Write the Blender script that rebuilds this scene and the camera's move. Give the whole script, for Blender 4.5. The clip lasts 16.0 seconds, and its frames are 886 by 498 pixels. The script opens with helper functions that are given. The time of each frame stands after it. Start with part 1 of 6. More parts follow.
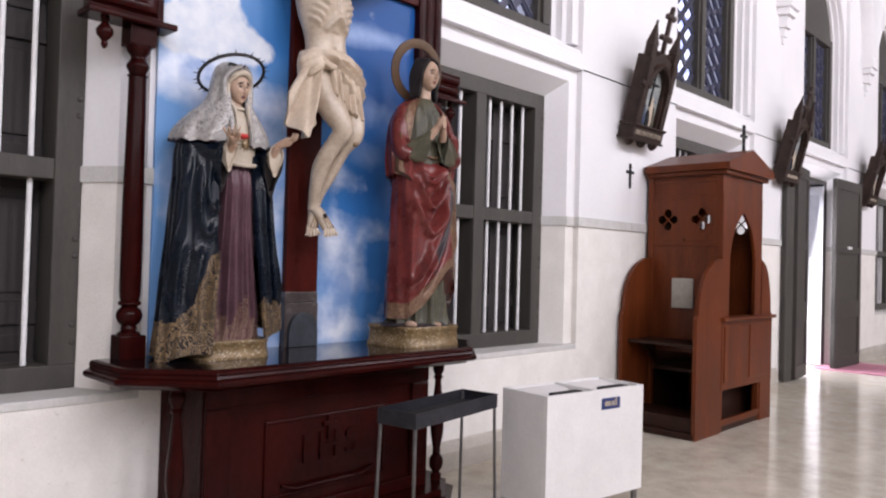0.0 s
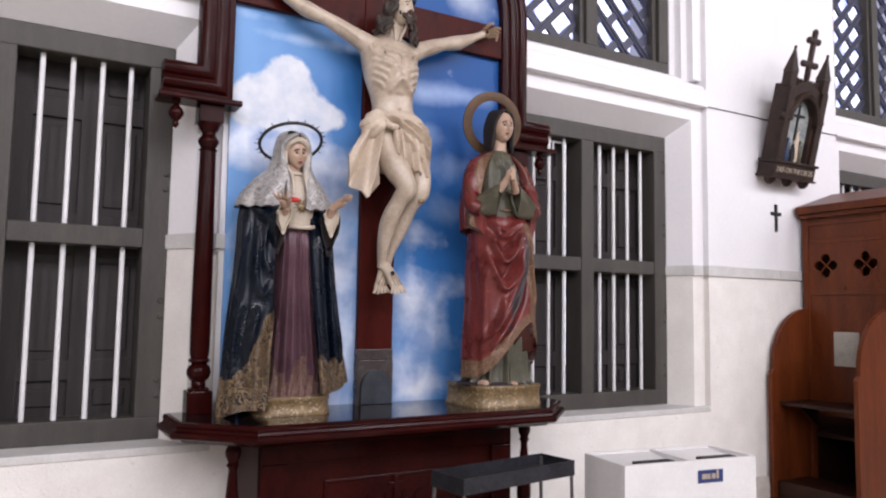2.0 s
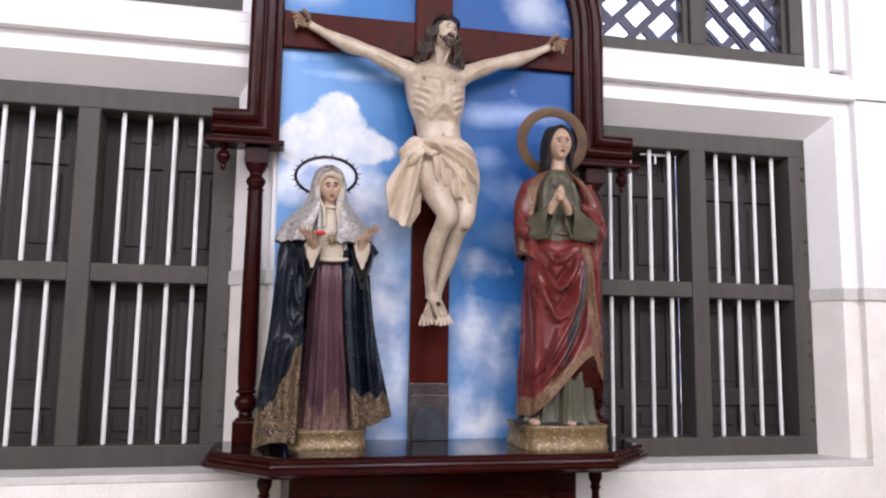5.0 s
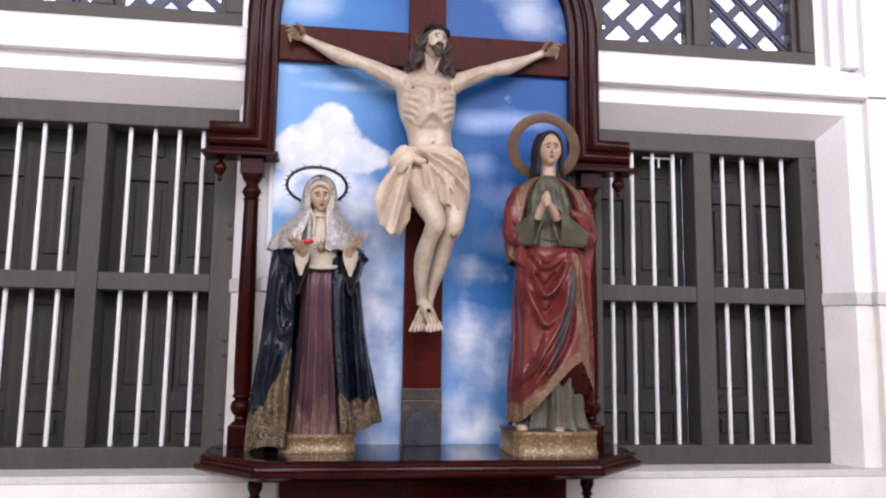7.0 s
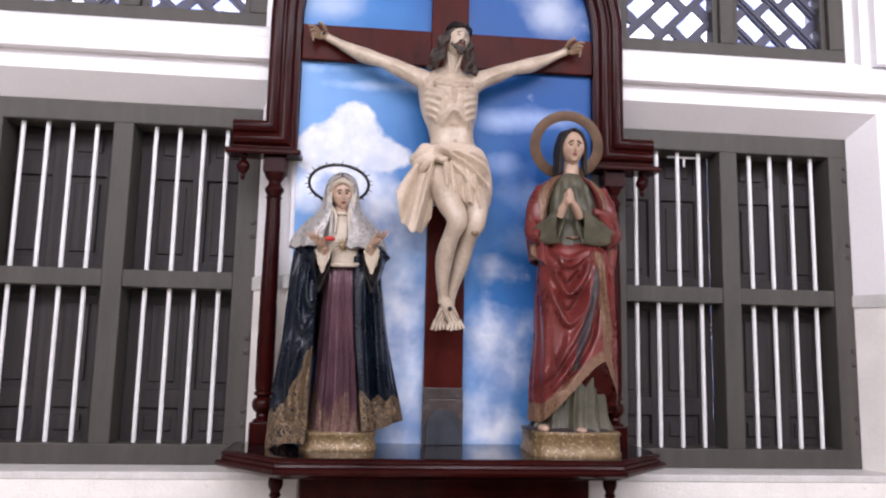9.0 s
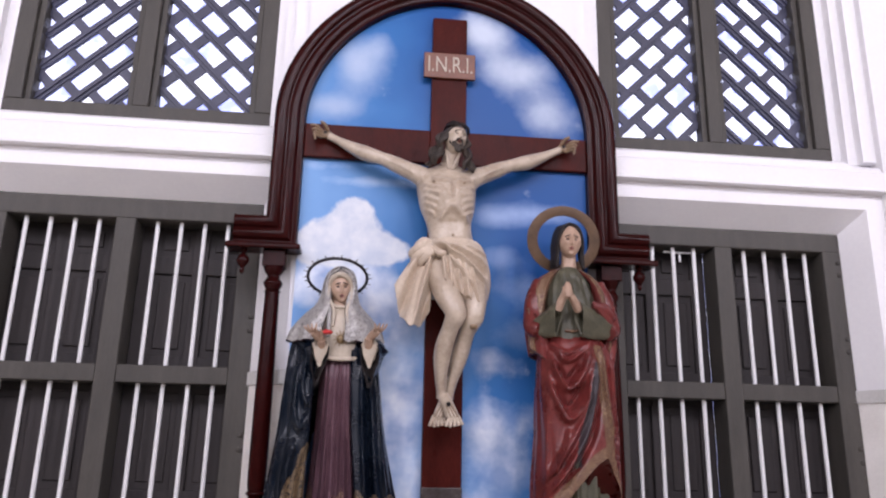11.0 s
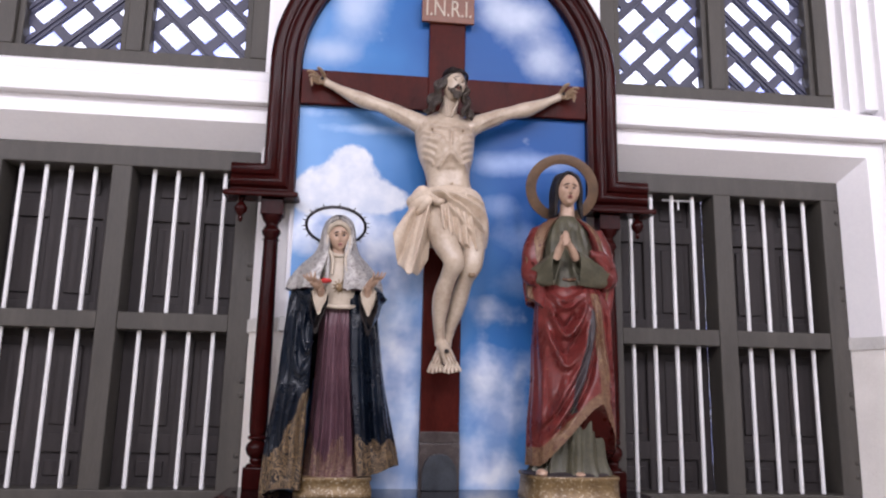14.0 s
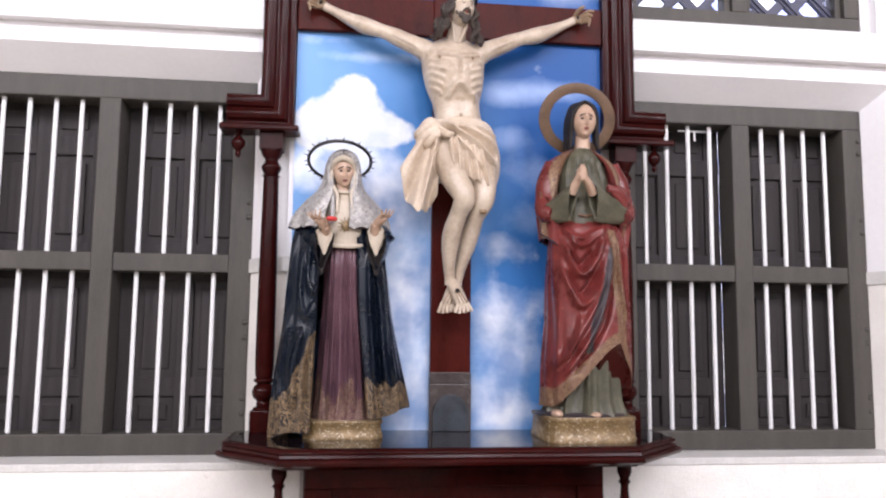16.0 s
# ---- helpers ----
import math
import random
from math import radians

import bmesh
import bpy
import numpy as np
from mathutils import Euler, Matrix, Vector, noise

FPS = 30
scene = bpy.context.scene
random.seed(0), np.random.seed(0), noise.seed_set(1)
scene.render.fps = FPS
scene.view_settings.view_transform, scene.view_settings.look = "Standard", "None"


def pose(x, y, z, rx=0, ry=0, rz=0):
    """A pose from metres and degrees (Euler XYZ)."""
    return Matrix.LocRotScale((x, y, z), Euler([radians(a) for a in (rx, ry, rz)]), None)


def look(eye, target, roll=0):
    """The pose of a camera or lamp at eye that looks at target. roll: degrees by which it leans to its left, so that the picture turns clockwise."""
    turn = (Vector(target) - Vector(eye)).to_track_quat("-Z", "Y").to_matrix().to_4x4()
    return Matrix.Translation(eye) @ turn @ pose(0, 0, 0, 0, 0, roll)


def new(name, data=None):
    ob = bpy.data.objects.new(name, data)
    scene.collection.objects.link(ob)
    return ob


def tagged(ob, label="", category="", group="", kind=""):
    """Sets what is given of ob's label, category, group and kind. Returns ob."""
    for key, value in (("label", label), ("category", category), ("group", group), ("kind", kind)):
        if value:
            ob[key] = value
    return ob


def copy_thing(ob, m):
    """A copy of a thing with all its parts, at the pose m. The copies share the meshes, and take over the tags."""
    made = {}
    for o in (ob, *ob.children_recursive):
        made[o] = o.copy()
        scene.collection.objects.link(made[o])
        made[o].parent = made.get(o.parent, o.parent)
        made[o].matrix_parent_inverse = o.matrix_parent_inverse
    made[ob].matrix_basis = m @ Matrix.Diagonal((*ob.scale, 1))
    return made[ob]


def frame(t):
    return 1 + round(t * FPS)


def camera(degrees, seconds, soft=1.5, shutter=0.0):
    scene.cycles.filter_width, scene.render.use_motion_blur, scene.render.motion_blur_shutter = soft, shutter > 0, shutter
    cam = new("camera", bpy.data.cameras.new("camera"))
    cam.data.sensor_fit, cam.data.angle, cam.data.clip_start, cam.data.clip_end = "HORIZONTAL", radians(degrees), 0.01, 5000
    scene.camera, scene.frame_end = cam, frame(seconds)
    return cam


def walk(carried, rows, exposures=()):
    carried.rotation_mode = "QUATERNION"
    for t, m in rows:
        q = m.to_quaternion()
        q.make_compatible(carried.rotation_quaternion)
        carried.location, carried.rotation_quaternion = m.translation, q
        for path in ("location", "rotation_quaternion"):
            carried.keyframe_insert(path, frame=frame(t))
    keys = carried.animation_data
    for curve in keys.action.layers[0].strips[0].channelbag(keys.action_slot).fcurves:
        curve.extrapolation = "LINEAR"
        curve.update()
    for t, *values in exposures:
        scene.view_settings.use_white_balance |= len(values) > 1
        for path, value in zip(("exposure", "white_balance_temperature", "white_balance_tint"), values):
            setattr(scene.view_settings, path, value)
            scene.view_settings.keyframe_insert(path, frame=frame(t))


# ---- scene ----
cam = camera(61.5, 16.0, soft=2.2)
PATH = [
    (0, (-0.019, 0.047, 1.314), (1.422, 1.434, 1.351), 1.6),
    (0.3, (0.066, 0.009, 1.306), (1.565, 1.333, 1.319), 1.0),
    (0.5, (0.114, -0.032, 1.304), (1.593, 1.314, 1.324), 1.0),
    (1, (0.259, -0.184, 1.299), (1.59, 1.308, 1.38), 2.1),
    (1.5, (0.401, -0.265, 1.318), (1.509, 1.396, 1.437), -0.5),
    (2, (0.589, -0.312, 1.343), (1.59, 1.411, 1.511), 0.9),
    (2.5, (0.741, -0.405, 1.339), (1.641, 1.374, 1.501), 1.5),
    (3, (0.91, -0.513, 1.341), (1.771, 1.286, 1.487), 2.3),
    (3.5, (1.053, -0.494, 1.355), (1.812, 1.347, 1.544), 1.3),
    (4, (1.233, -0.455, 1.341), (1.875, 1.43, 1.523), 1.0),
    (4.5, (1.399, -0.468, 1.354), (1.906, 1.453, 1.586), 0.8),
    (7, (1.846, -0.582, 1.37), (2.106, 1.384, 1.623), 0.8),
    (7.5, (1.841, -0.583, 1.405), (2.085, 1.389, 1.629), 1.0),
    (8, (1.864, -0.572, 1.374), (2.077, 1.404, 1.599), 1.3),
    (10.5, (1.86, -0.559, 1.312), (2.046, 1.382, 1.76), 1.0),
    (11, (1.853, -0.558, 1.304), (2.047, 1.361, 1.834), 1.2),
    (11.5, (1.874, -0.562, 1.306), (2.051, 1.337, 1.906), 1.4),
    (12, (1.865, -0.558, 1.306), (2.049, 1.341, 1.908), 1.3),
    (12.5, (1.854, -0.561, 1.319), (2.036, 1.345, 1.896), 1.2),
    (13, (1.849, -0.568, 1.31), (2.033, 1.345, 1.866), 1.2),
    (13.5, (1.861, -0.566, 1.299), (2.052, 1.368, 1.771), 1.0),
    (14, (1.852, -0.564, 1.32), (2.057, 1.388, 1.707), 1.2),
    (14.5, (1.837, -0.558, 1.341), (2.029, 1.395, 1.728), 1.1),
    (15, (1.852, -0.546, 1.324), (2.03, 1.41, 1.705), 0.8),
    (15.5, (1.834, -0.486, 1.339), (2.046, 1.484, 1.614), 0.4),
    (16, (1.787, -0.403, 1.36), (2.017, 1.572, 1.57), 0.6),
]
walk(cam, [(t, look(eye, target, roll)) for t, eye, target, roll in PATH],
     exposures=((0.0, -0.55, 6500, 20), (1.0, -0.68, 6500, 20), (2.0, -0.5, 6500, 20), (3.0, -0.43, 6500, 20), (4.5, -0.35, 6500, 20), (8.0, -0.27, 6450, 22), (10.5, -0.36, 6400, 24), (11.0, -0.60, 6350, 25), (12.0, -0.67, 6350, 25), (13.0, -0.68, 6350, 25), (14.0, -0.45, 6400, 23), (15.0, -0.3, 6450, 21), (16.0, -0.02, 6500, 20)))

# ---- world and light ----
world = bpy.data.worlds.new("world")
scene.world = world
world.use_nodes = True
sky = world.node_tree.nodes.new("ShaderNodeTexSky")
sky.sky_type = "NISHITA"
sky.sun_disc = False
sky.sun_elevation = radians(55)
sky.sun_rotation = radians(200)
world.node_tree.links.new(sky.outputs[0], world.node_tree.nodes["Background"].inputs[0])
world.node_tree.nodes["Background"].inputs[1].default_value = 0.12

# daylight lamps in the added, unseen windows of the opposite nave wall: a high row and a low row
HIGH_WINDOWS = (-9.0, -5.8, -2.6, 0.6, 3.8, 7.0, 11.0, 15.0, 20.0)
SOUTH = -6.0
ROWS_OF_WINDOWS = ((5.6, 8.6, 330), (3.3, 4.6, 65))    # sill, head, watts
for dx in HIGH_WINDOWS:
    for sill, head, watts in ROWS_OF_WINDOWS:
        lamp = bpy.data.lights.new("window_daylight", "AREA")
        lamp.shape, lamp.size, lamp.size_y = "RECTANGLE", 1.6, head - sill - 0.1
        lamp.energy = watts
        lamp.color = (0.95, 0.97, 1.0)
        ob = new("window_daylight", lamp)
        mid = (sill + head) / 2
        ob.matrix_world = look((dx, SOUTH - 0.05, mid), (dx, SOUTH + 5, mid))

# daylight in the open side door
lamp = bpy.data.lights.new("door_daylight", "AREA")
lamp.shape, lamp.size, lamp.size_y = "RECTANGLE", 1.1, 2.3
lamp.energy = 110
lamp.color = (0.93, 0.96, 1.0)
ob = new("door_daylight", lamp)
ob.matrix_world = look((10.75, 3.84, 1.25), (10.2, 0.0, 0.6))

# ---- materials ----


def nodes_of(name):
    m = bpy.data.materials.new(name)
    m.use_nodes = True
    nt = m.node_tree
    return m, nt, nt.nodes["Principled BSDF"]


def add(nt, kind, **kw):
    n = nt.nodes.new(kind)
    for key, value in kw.items():
        n.inputs[key].default_value = value
    return n


def noise_of(nt, vec, scale, detail=4.0, rough=0.55):
    n = add(nt, "ShaderNodeTexNoise", Scale=scale, Detail=detail, Roughness=rough)
    nt.links.new(vec, n.inputs["Vector"])
    return n.outputs["Fac"]


def ramp(nt, fac, stops):
    r = nt.nodes.new("ShaderNodeValToRGB")
    e = r.color_ramp.elements
    while len(e) < len(stops):
        e.new(0.5)
    for i, (p, c) in enumerate(stops):
        e[i].position = p
        e[i].color = (*c, 1)
    nt.links.new(fac, r.inputs[0])
    return r.outputs["Color"]


def mixc(nt, fac, a, b, blend="MIX"):
    m = nt.nodes.new("ShaderNodeMix")
    m.data_type, m.blend_type = "RGBA", blend
    for socket, v in ((m.inputs["Factor"], fac), (m.inputs["A"], a), (m.inputs["B"], b)):
        if isinstance(v, bpy.types.NodeSocket):
            nt.links.new(v, socket)
        elif isinstance(v, (int, float)):
            socket.default_value = v
        else:
            socket.default_value = (*v, 1)
    return m.outputs["Result"]


def maths(nt, op, a, b=0.0, c=0.0):
    m = nt.nodes.new("ShaderNodeMath")
    m.operation = op
    for socket, v in zip(m.inputs, (a, b, c)):
        if isinstance(v, bpy.types.NodeSocket):
            nt.links.new(v, socket)
        else:
            socket.default_value = v
    return m.outputs[0]


def bump_of(nt, bsdf, height, strength, distance=0.01):
    b = add(nt, "ShaderNodeBump", Strength=strength, Distance=distance)
    nt.links.new(height, b.inputs["Height"])
    nt.links.new(b.outputs[0], bsdf.inputs["Normal"])


def surface(name, dark, light, broad=3.0, fine=60.0, rough=(0.4, 0.6), metal=0.0, bump=0.2, depth=0.004,
            stretch=(1, 1, 1), worn=None, worn_at=0.62, coat=0.0, vary=0.0, specular=0.5):
    """A two-scale surface: broad stains between two colours, fine grain in relief, optional worn patches."""
    m, nt, bsdf = nodes_of(name)
    tc = nt.nodes.new("ShaderNodeTexCoord")
    mp = nt.nodes.new("ShaderNodeMapping")
    mp.inputs["Scale"].default_value = stretch
    nt.links.new(tc.outputs["Object"], mp.inputs["Vector"])
    v = mp.outputs[0]
    a, b = noise_of(nt, v, broad, 5.0, 0.6), noise_of(nt, v, fine, 3.0, 0.6)
    f = maths(nt, "ADD", maths(nt, "MULTIPLY", a, 0.65), maths(nt, "MULTIPLY", b, 0.35))
    if vary:
        oi = nt.nodes.new("ShaderNodeObjectInfo")
        f = maths(nt, "ADD", f, maths(nt, "MULTIPLY", maths(nt, "SUBTRACT", oi.outputs["Random"], 0.5), vary))
    col = ramp(nt, f, [(0.32, dark), (0.68, light)])
    if worn:
        w = noise_of(nt, v, broad * 5, 8.0, 0.7)
        col = mixc(nt, ramp(nt, w, [(worn_at, (0, 0, 0)), (worn_at + 0.06, (1, 1, 1))]), col, worn)
    nt.links.new(col, bsdf.inputs["Base Color"])
    r = maths(nt, "ADD", maths(nt, "MULTIPLY", a, rough[1] - rough[0]), rough[0])
    nt.links.new(r, bsdf.inputs["Roughness"])
    bsdf.inputs["Metallic"].default_value = metal
    bsdf.inputs["Coat Weight"].default_value = coat
    bsdf.inputs["Coat Roughness"].default_value = 0.08
    bsdf.inputs["Specular IOR Level"].default_value = specular
    if bump:
        bump_of(nt, bsdf, b, bump, depth)
    return m


WHITE = surface("white_wall_paint", (0.76, 0.75, 0.77), (0.84, 0.83, 0.84), 1.2, 45, (0.5, 0.7), bump=0.12, depth=0.003)
PLASTER = surface("rough_lower_plaster", (0.74, 0.71, 0.67), (0.86, 0.83, 0.79), 6.0, 90, (0.65, 0.85), bump=0.5, depth=0.006,
                  worn=(0.66, 0.62, 0.57), worn_at=0.63)
BAND = surface("dado_band_paint", (0.50, 0.49, 0.47), (0.66, 0.65, 0.63), 5, 80, (0.5, 0.7), bump=0.3)
# cream darkened evenly so that the unseen walls bounce and reflect less
FARWALL = surface("darkened_cream_plaster", (0.26, 0.24, 0.21), (0.36, 0.33, 0.29), 1.5, 40, (0.6, 0.8), bump=0.2)
SKIRT = surface("skirting_stone", (0.42, 0.38, 0.33), (0.60, 0.56, 0.50), 4, 70, (0.35, 0.6), bump=0.2)
GREYWOOD = surface("grey_brown_painted_wood", (0.046, 0.042, 0.037), (0.078, 0.071, 0.062), 3, 50, (0.42, 0.6), specular=0.3, bump=0.35,
                   stretch=(4, 4, 0.6), worn=(0.10, 0.094, 0.085), worn_at=0.68)
SHUTTER = surface("shutter_wood", (0.024, 0.020, 0.020), (0.046, 0.039, 0.039), 3, 50, (0.5, 0.7), specular=0.3, bump=0.4, stretch=(5, 5, 0.5),
                  worn=(0.085, 0.08, 0.075), worn_at=0.68)
# blue cast of backlit glare is mixed into the slats' grey
LATTICE = surface("lattice_wood_with_glare", (0.032, 0.034, 0.062), (0.062, 0.064, 0.110), 4, 60, (0.4, 0.6), bump=0.3, vary=0.2)
ROD = surface("white_iron_rod", (0.66, 0.66, 0.66), (0.80, 0.80, 0.80), 8, 120, (0.3, 0.45), bump=0.15, worn=(0.42, 0.41, 0.40), worn_at=0.7)
MAHOGANY = surface("varnished_mahogany", (0.012, 0.0015, 0.0015), (0.036, 0.0044, 0.0036), 4, 40, (0.14, 0.28), bump=0.06, depth=0.002, stretch=(1, 4, 0.5), specular=0.11)
TOPGLOSS = surface("mirror_polished_dark_top", (0.005, 0.003, 0.004), (0.010, 0.005, 0.006), 4, 40, (0.03, 0.07), bump=0, specular=0.6)
REDWOOD = surface("reddish_cross_wood", (0.026, 0.0042, 0.0032), (0.075, 0.012, 0.0085), 4, 50, (0.2, 0.4), bump=0.12, stretch=(2, 4, 0.6), specular=0.06)
TEAK = surface("polished_teak", (0.060, 0.013, 0.0038), (0.165, 0.038, 0.0095), 4, 45, (0.3, 0.45), bump=0.12, stretch=(2.5, 2.5, 0.4), specular=0.25)
# darker copy of the teak: the booth's inner shade put into the colour
TEAKSHADE = surface("shaded_teak_interior", (0.014, 0.0050, 0.0032), (0.036, 0.012, 0.0066), 4, 45, (0.4, 0.55), bump=0.12, stretch=(2.5, 2.5, 0.4), specular=0.25)
CARVED = surface("dark_carved_wood", (0.013, 0.0075, 0.0055), (0.045, 0.024, 0.017), 14, 90, (0.4, 0.6), bump=0.5, depth=0.006, specular=0.3)
WHITEBOX = surface("white_painted_board", (0.70, 0.69, 0.68), (0.82, 0.81, 0.80), 4, 60, (0.35, 0.5), bump=0.1, worn=(0.55, 0.54, 0.52), worn_at=0.72)
IRON = surface("blackened_sheet_iron", (0.016, 0.016, 0.020), (0.06, 0.06, 0.072), 9, 80, (0.35, 0.55), 0.6, bump=0.25,
               worn=(0.10, 0.10, 0.11), worn_at=0.62)
LEGIRON = surface("grey_iron_leg", (0.10, 0.10, 0.10), (0.22, 0.21, 0.21), 9, 80, (0.35, 0.5), 0.7, bump=0.2)
# black of soot and small crosses, also the shade in the box slots
SOOT_AND_SHADE = surface("soot", (0.006, 0.006, 0.007), (0.02, 0.02, 0.02), 9, 80, (0.7, 0.9), bump=0.3)
BLUEPLATE = surface("navy_label", (0.015, 0.03, 0.12), (0.03, 0.05, 0.18), 10, 90, (0.3, 0.4), bump=0)
LETTER = surface("pale_lettering", (0.34, 0.28, 0.21), (0.48, 0.41, 0.33), 14, 90, (0.4, 0.5), bump=0, worn=(0.25, 0.12, 0.06), worn_at=0.66)
SIGNWOOD = surface("red_brown_sign_board", (0.11, 0.035, 0.018), (0.20, 0.070, 0.035), 9, 70, (0.3, 0.5), bump=0.15)
PAPER = surface("grey_paper", (0.30, 0.28, 0.25), (0.45, 0.43, 0.38), 12, 80, (0.6, 0.8), bump=0.1)
CEILWOOD = surface("dark_ceiling_boards", (0.10, 0.075, 0.05), (0.20, 0.15, 0.10), 2, 30, (0.5, 0.7), bump=0.2)
CARPET = surface("pink_carpet", (0.50, 0.20, 0.27), (0.62, 0.28, 0.36), 4, 300, (0.85, 0.95), bump=0.6)
CONCRETE = surface("outside_paving", (0.40, 0.40, 0.40), (0.6, 0.6, 0.6), 2, 60, (0.7, 0.9), bump=0.2)
# painted statuary
SKIN = surface("ivory_painted_flesh", (0.33, 0.25, 0.18), (0.58, 0.49, 0.39), 7, 45, (0.24, 0.38), bump=0.1, worn=(0.24, 0.155, 0.085), worn_at=0.72, specular=0.5)
BEARD = surface("grey_brown_painted_beard", (0.020, 0.015, 0.012), (0.070, 0.054, 0.043), 20, 120, (0.35, 0.5), bump=0.5, depth=0.006, specular=0.3)
RIBLINE = surface("brown_painted_rib_line", (0.17, 0.11, 0.065), (0.29, 0.20, 0.12), 20, 70, (0.35, 0.5), bump=0.1)
FACE = surface("rosy_painted_flesh", (0.36, 0.23, 0.16), (0.50, 0.35, 0.26), 9, 60, (0.32, 0.45), bump=0.05, specular=0.4)
# hair colour, also used for shade painted into eyes and sleeve mouths
HAIR_AND_SHADE = surface("dark_painted_hair_and_shade", (0.006, 0.0045, 0.0045), (0.024, 0.018, 0.017), 20, 120, (0.35, 0.5), bump=0.6, depth=0.008, stretch=(3, 3, 0.8), specular=0.25)
CLOTH = surface("cream_painted_cloth", (0.44, 0.34, 0.25), (0.66, 0.56, 0.45), 6, 60, (0.42, 0.58), bump=0.15, worn=(0.34, 0.24, 0.13), worn_at=0.68, specular=0.35)
NAVY = surface("dark_blue_painted_cloak", (0.002, 0.0035, 0.007), (0.006, 0.011, 0.021), 5, 60, (0.20, 0.34), bump=0.15, worn=(0.03, 0.04, 0.05), worn_at=0.74, specular=0.28)
PURPLE = surface("dusty_purple_painted_gown", (0.060, 0.027, 0.038), (0.145, 0.075, 0.090), 6, 60, (0.28, 0.42), bump=0.15, worn=(0.24, 0.15, 0.135), worn_at=0.67, specular=0.3)
CREAMBIB = surface("cream_bodice", (0.40, 0.33, 0.25), (0.55, 0.48, 0.39), 9, 70, (0.4, 0.55), bump=0.2)
RED = surface("faded_red_painted_cloak", (0.060, 0.010, 0.010), (0.205, 0.036, 0.031), 7, 60, (0.20, 0.36), bump=0.2, worn=(0.34, 0.16, 0.11), worn_at=0.66, specular=0.45)
GREEN = surface("olive_painted_tunic", (0.040, 0.038, 0.026), (0.120, 0.112, 0.074), 6, 60, (0.32, 0.48), bump=0.15, worn=(0.22, 0.18, 0.11), worn_at=0.66, specular=0.3)
SLATE = surface("slate_lining", (0.026, 0.022, 0.025), (0.06, 0.046, 0.05), 6, 60, (0.3, 0.45), bump=0.15, specular=0.3)
LIP = surface("painted_lips", (0.22, 0.075, 0.06), (0.30, 0.10, 0.08), 20, 80, (0.3, 0.4), bump=0)
SCARLET = surface("scarlet_cuff", (0.45, 0.02, 0.02), (0.60, 0.04, 0.035), 20, 80, (0.35, 0.5), bump=0.1)
BRONZE = surface("brown_gilt_ring", (0.055, 0.028, 0.012), (0.125, 0.068, 0.031), 9, 70, (0.35, 0.5), 0.3, bump=0.15)
DARKRING = surface("blackened_ring", (0.012, 0.012, 0.016), (0.05, 0.045, 0.045), 12, 70, (0.35, 0.5), 0.5, bump=0.3)


def gilt(name, dark, gold, scale, lo, hi):
    """Worn gold ornament over a dark ground."""
    m, nt, bsdf = nodes_of(name)
    tc = nt.nodes.new("ShaderNodeTexCoord")
    v = tc.outputs["Object"]
    w = add(nt, "ShaderNodeTexVoronoi", Scale=scale)
    w.feature = "DISTANCE_TO_EDGE"
    nz = add(nt, "ShaderNodeTexNoise", Scale=scale * 0.5, Detail=3.0)
    nt.links.new(v, nz.inputs["Vector"])
    warp = mixc(nt, 0.06, v, nz.outputs["Color"])
    nt.links.new(warp, w.inputs["Vector"])
    rings = maths(nt, "SINE", maths(nt, "MULTIPLY", w.outputs["Distance"], 46.0))
    f = ramp(nt, maths(nt, "ADD", maths(nt, "MULTIPLY", rings, 0.3), noise_of(nt, v, scale * 1.7, 5)), [(lo, (0, 0, 0)), (hi, (1, 1, 1))])
    nt.links.new(mixc(nt, f, dark, gold), bsdf.inputs["Base Color"])
    bsdf.inputs["Roughness"].default_value = 0.38
    bsdf.inputs["Metallic"].default_value = 0.15
    bump_of(nt, bsdf, f, 0.35, 0.004)
    return m


GILTHEM = gilt("gilt_embroidered_hem", (0.014, 0.010, 0.010), (0.24, 0.16, 0.085), 22, 0.50, 0.70)
GILTRED = gilt("gilt_red_border", (0.09, 0.030, 0.020), (0.24, 0.15, 0.08), 34, 0.45, 0.7)
GILTBASE = surface("worn_gilt_plinth", (0.10, 0.058, 0.022), (0.27, 0.18, 0.08), 18, 60, (0.3, 0.5), 0.15, bump=0.5, worn=(0.55, 0.47, 0.35), worn_at=0.56)
GILTGOWN = gilt("gilt_flowered_gown_hem", (0.10, 0.042, 0.048), (0.26, 0.17, 0.12), 26, 0.50, 0.68)
LACE = gilt("grey_white_lace", (0.17, 0.16, 0.155), (0.46, 0.44, 0.42), 30, 0.34, 0.6)


def floor_stone():
    m, nt, bsdf = nodes_of("polished_beige_stone")
    v = nt.nodes.new("ShaderNodeTexCoord").outputs["Object"]
    a, b, c = noise_of(nt, v, 0.9, 4), noise_of(nt, v, 5.5, 6, 0.65), noise_of(nt, v, 70, 2)
    f = maths(nt, "ADD", maths(nt, "ADD", maths(nt, "MULTIPLY", a, 0.3), maths(nt, "MULTIPLY", b, 0.5)), maths(nt, "MULTIPLY", c, 0.2))
    nt.links.new(ramp(nt, f, [(0.36, (0.42, 0.37, 0.30)), (0.5, (0.57, 0.52, 0.43)), (0.66, (0.69, 0.64, 0.55))]), bsdf.inputs["Base Color"])
    nt.links.new(maths(nt, "ADD", maths(nt, "MULTIPLY", b, 0.16), 0.06), bsdf.inputs["Roughness"])
    bump_of(nt, bsdf, b, 0.03, 0.004)
    return m


FLOOR = floor_stone()


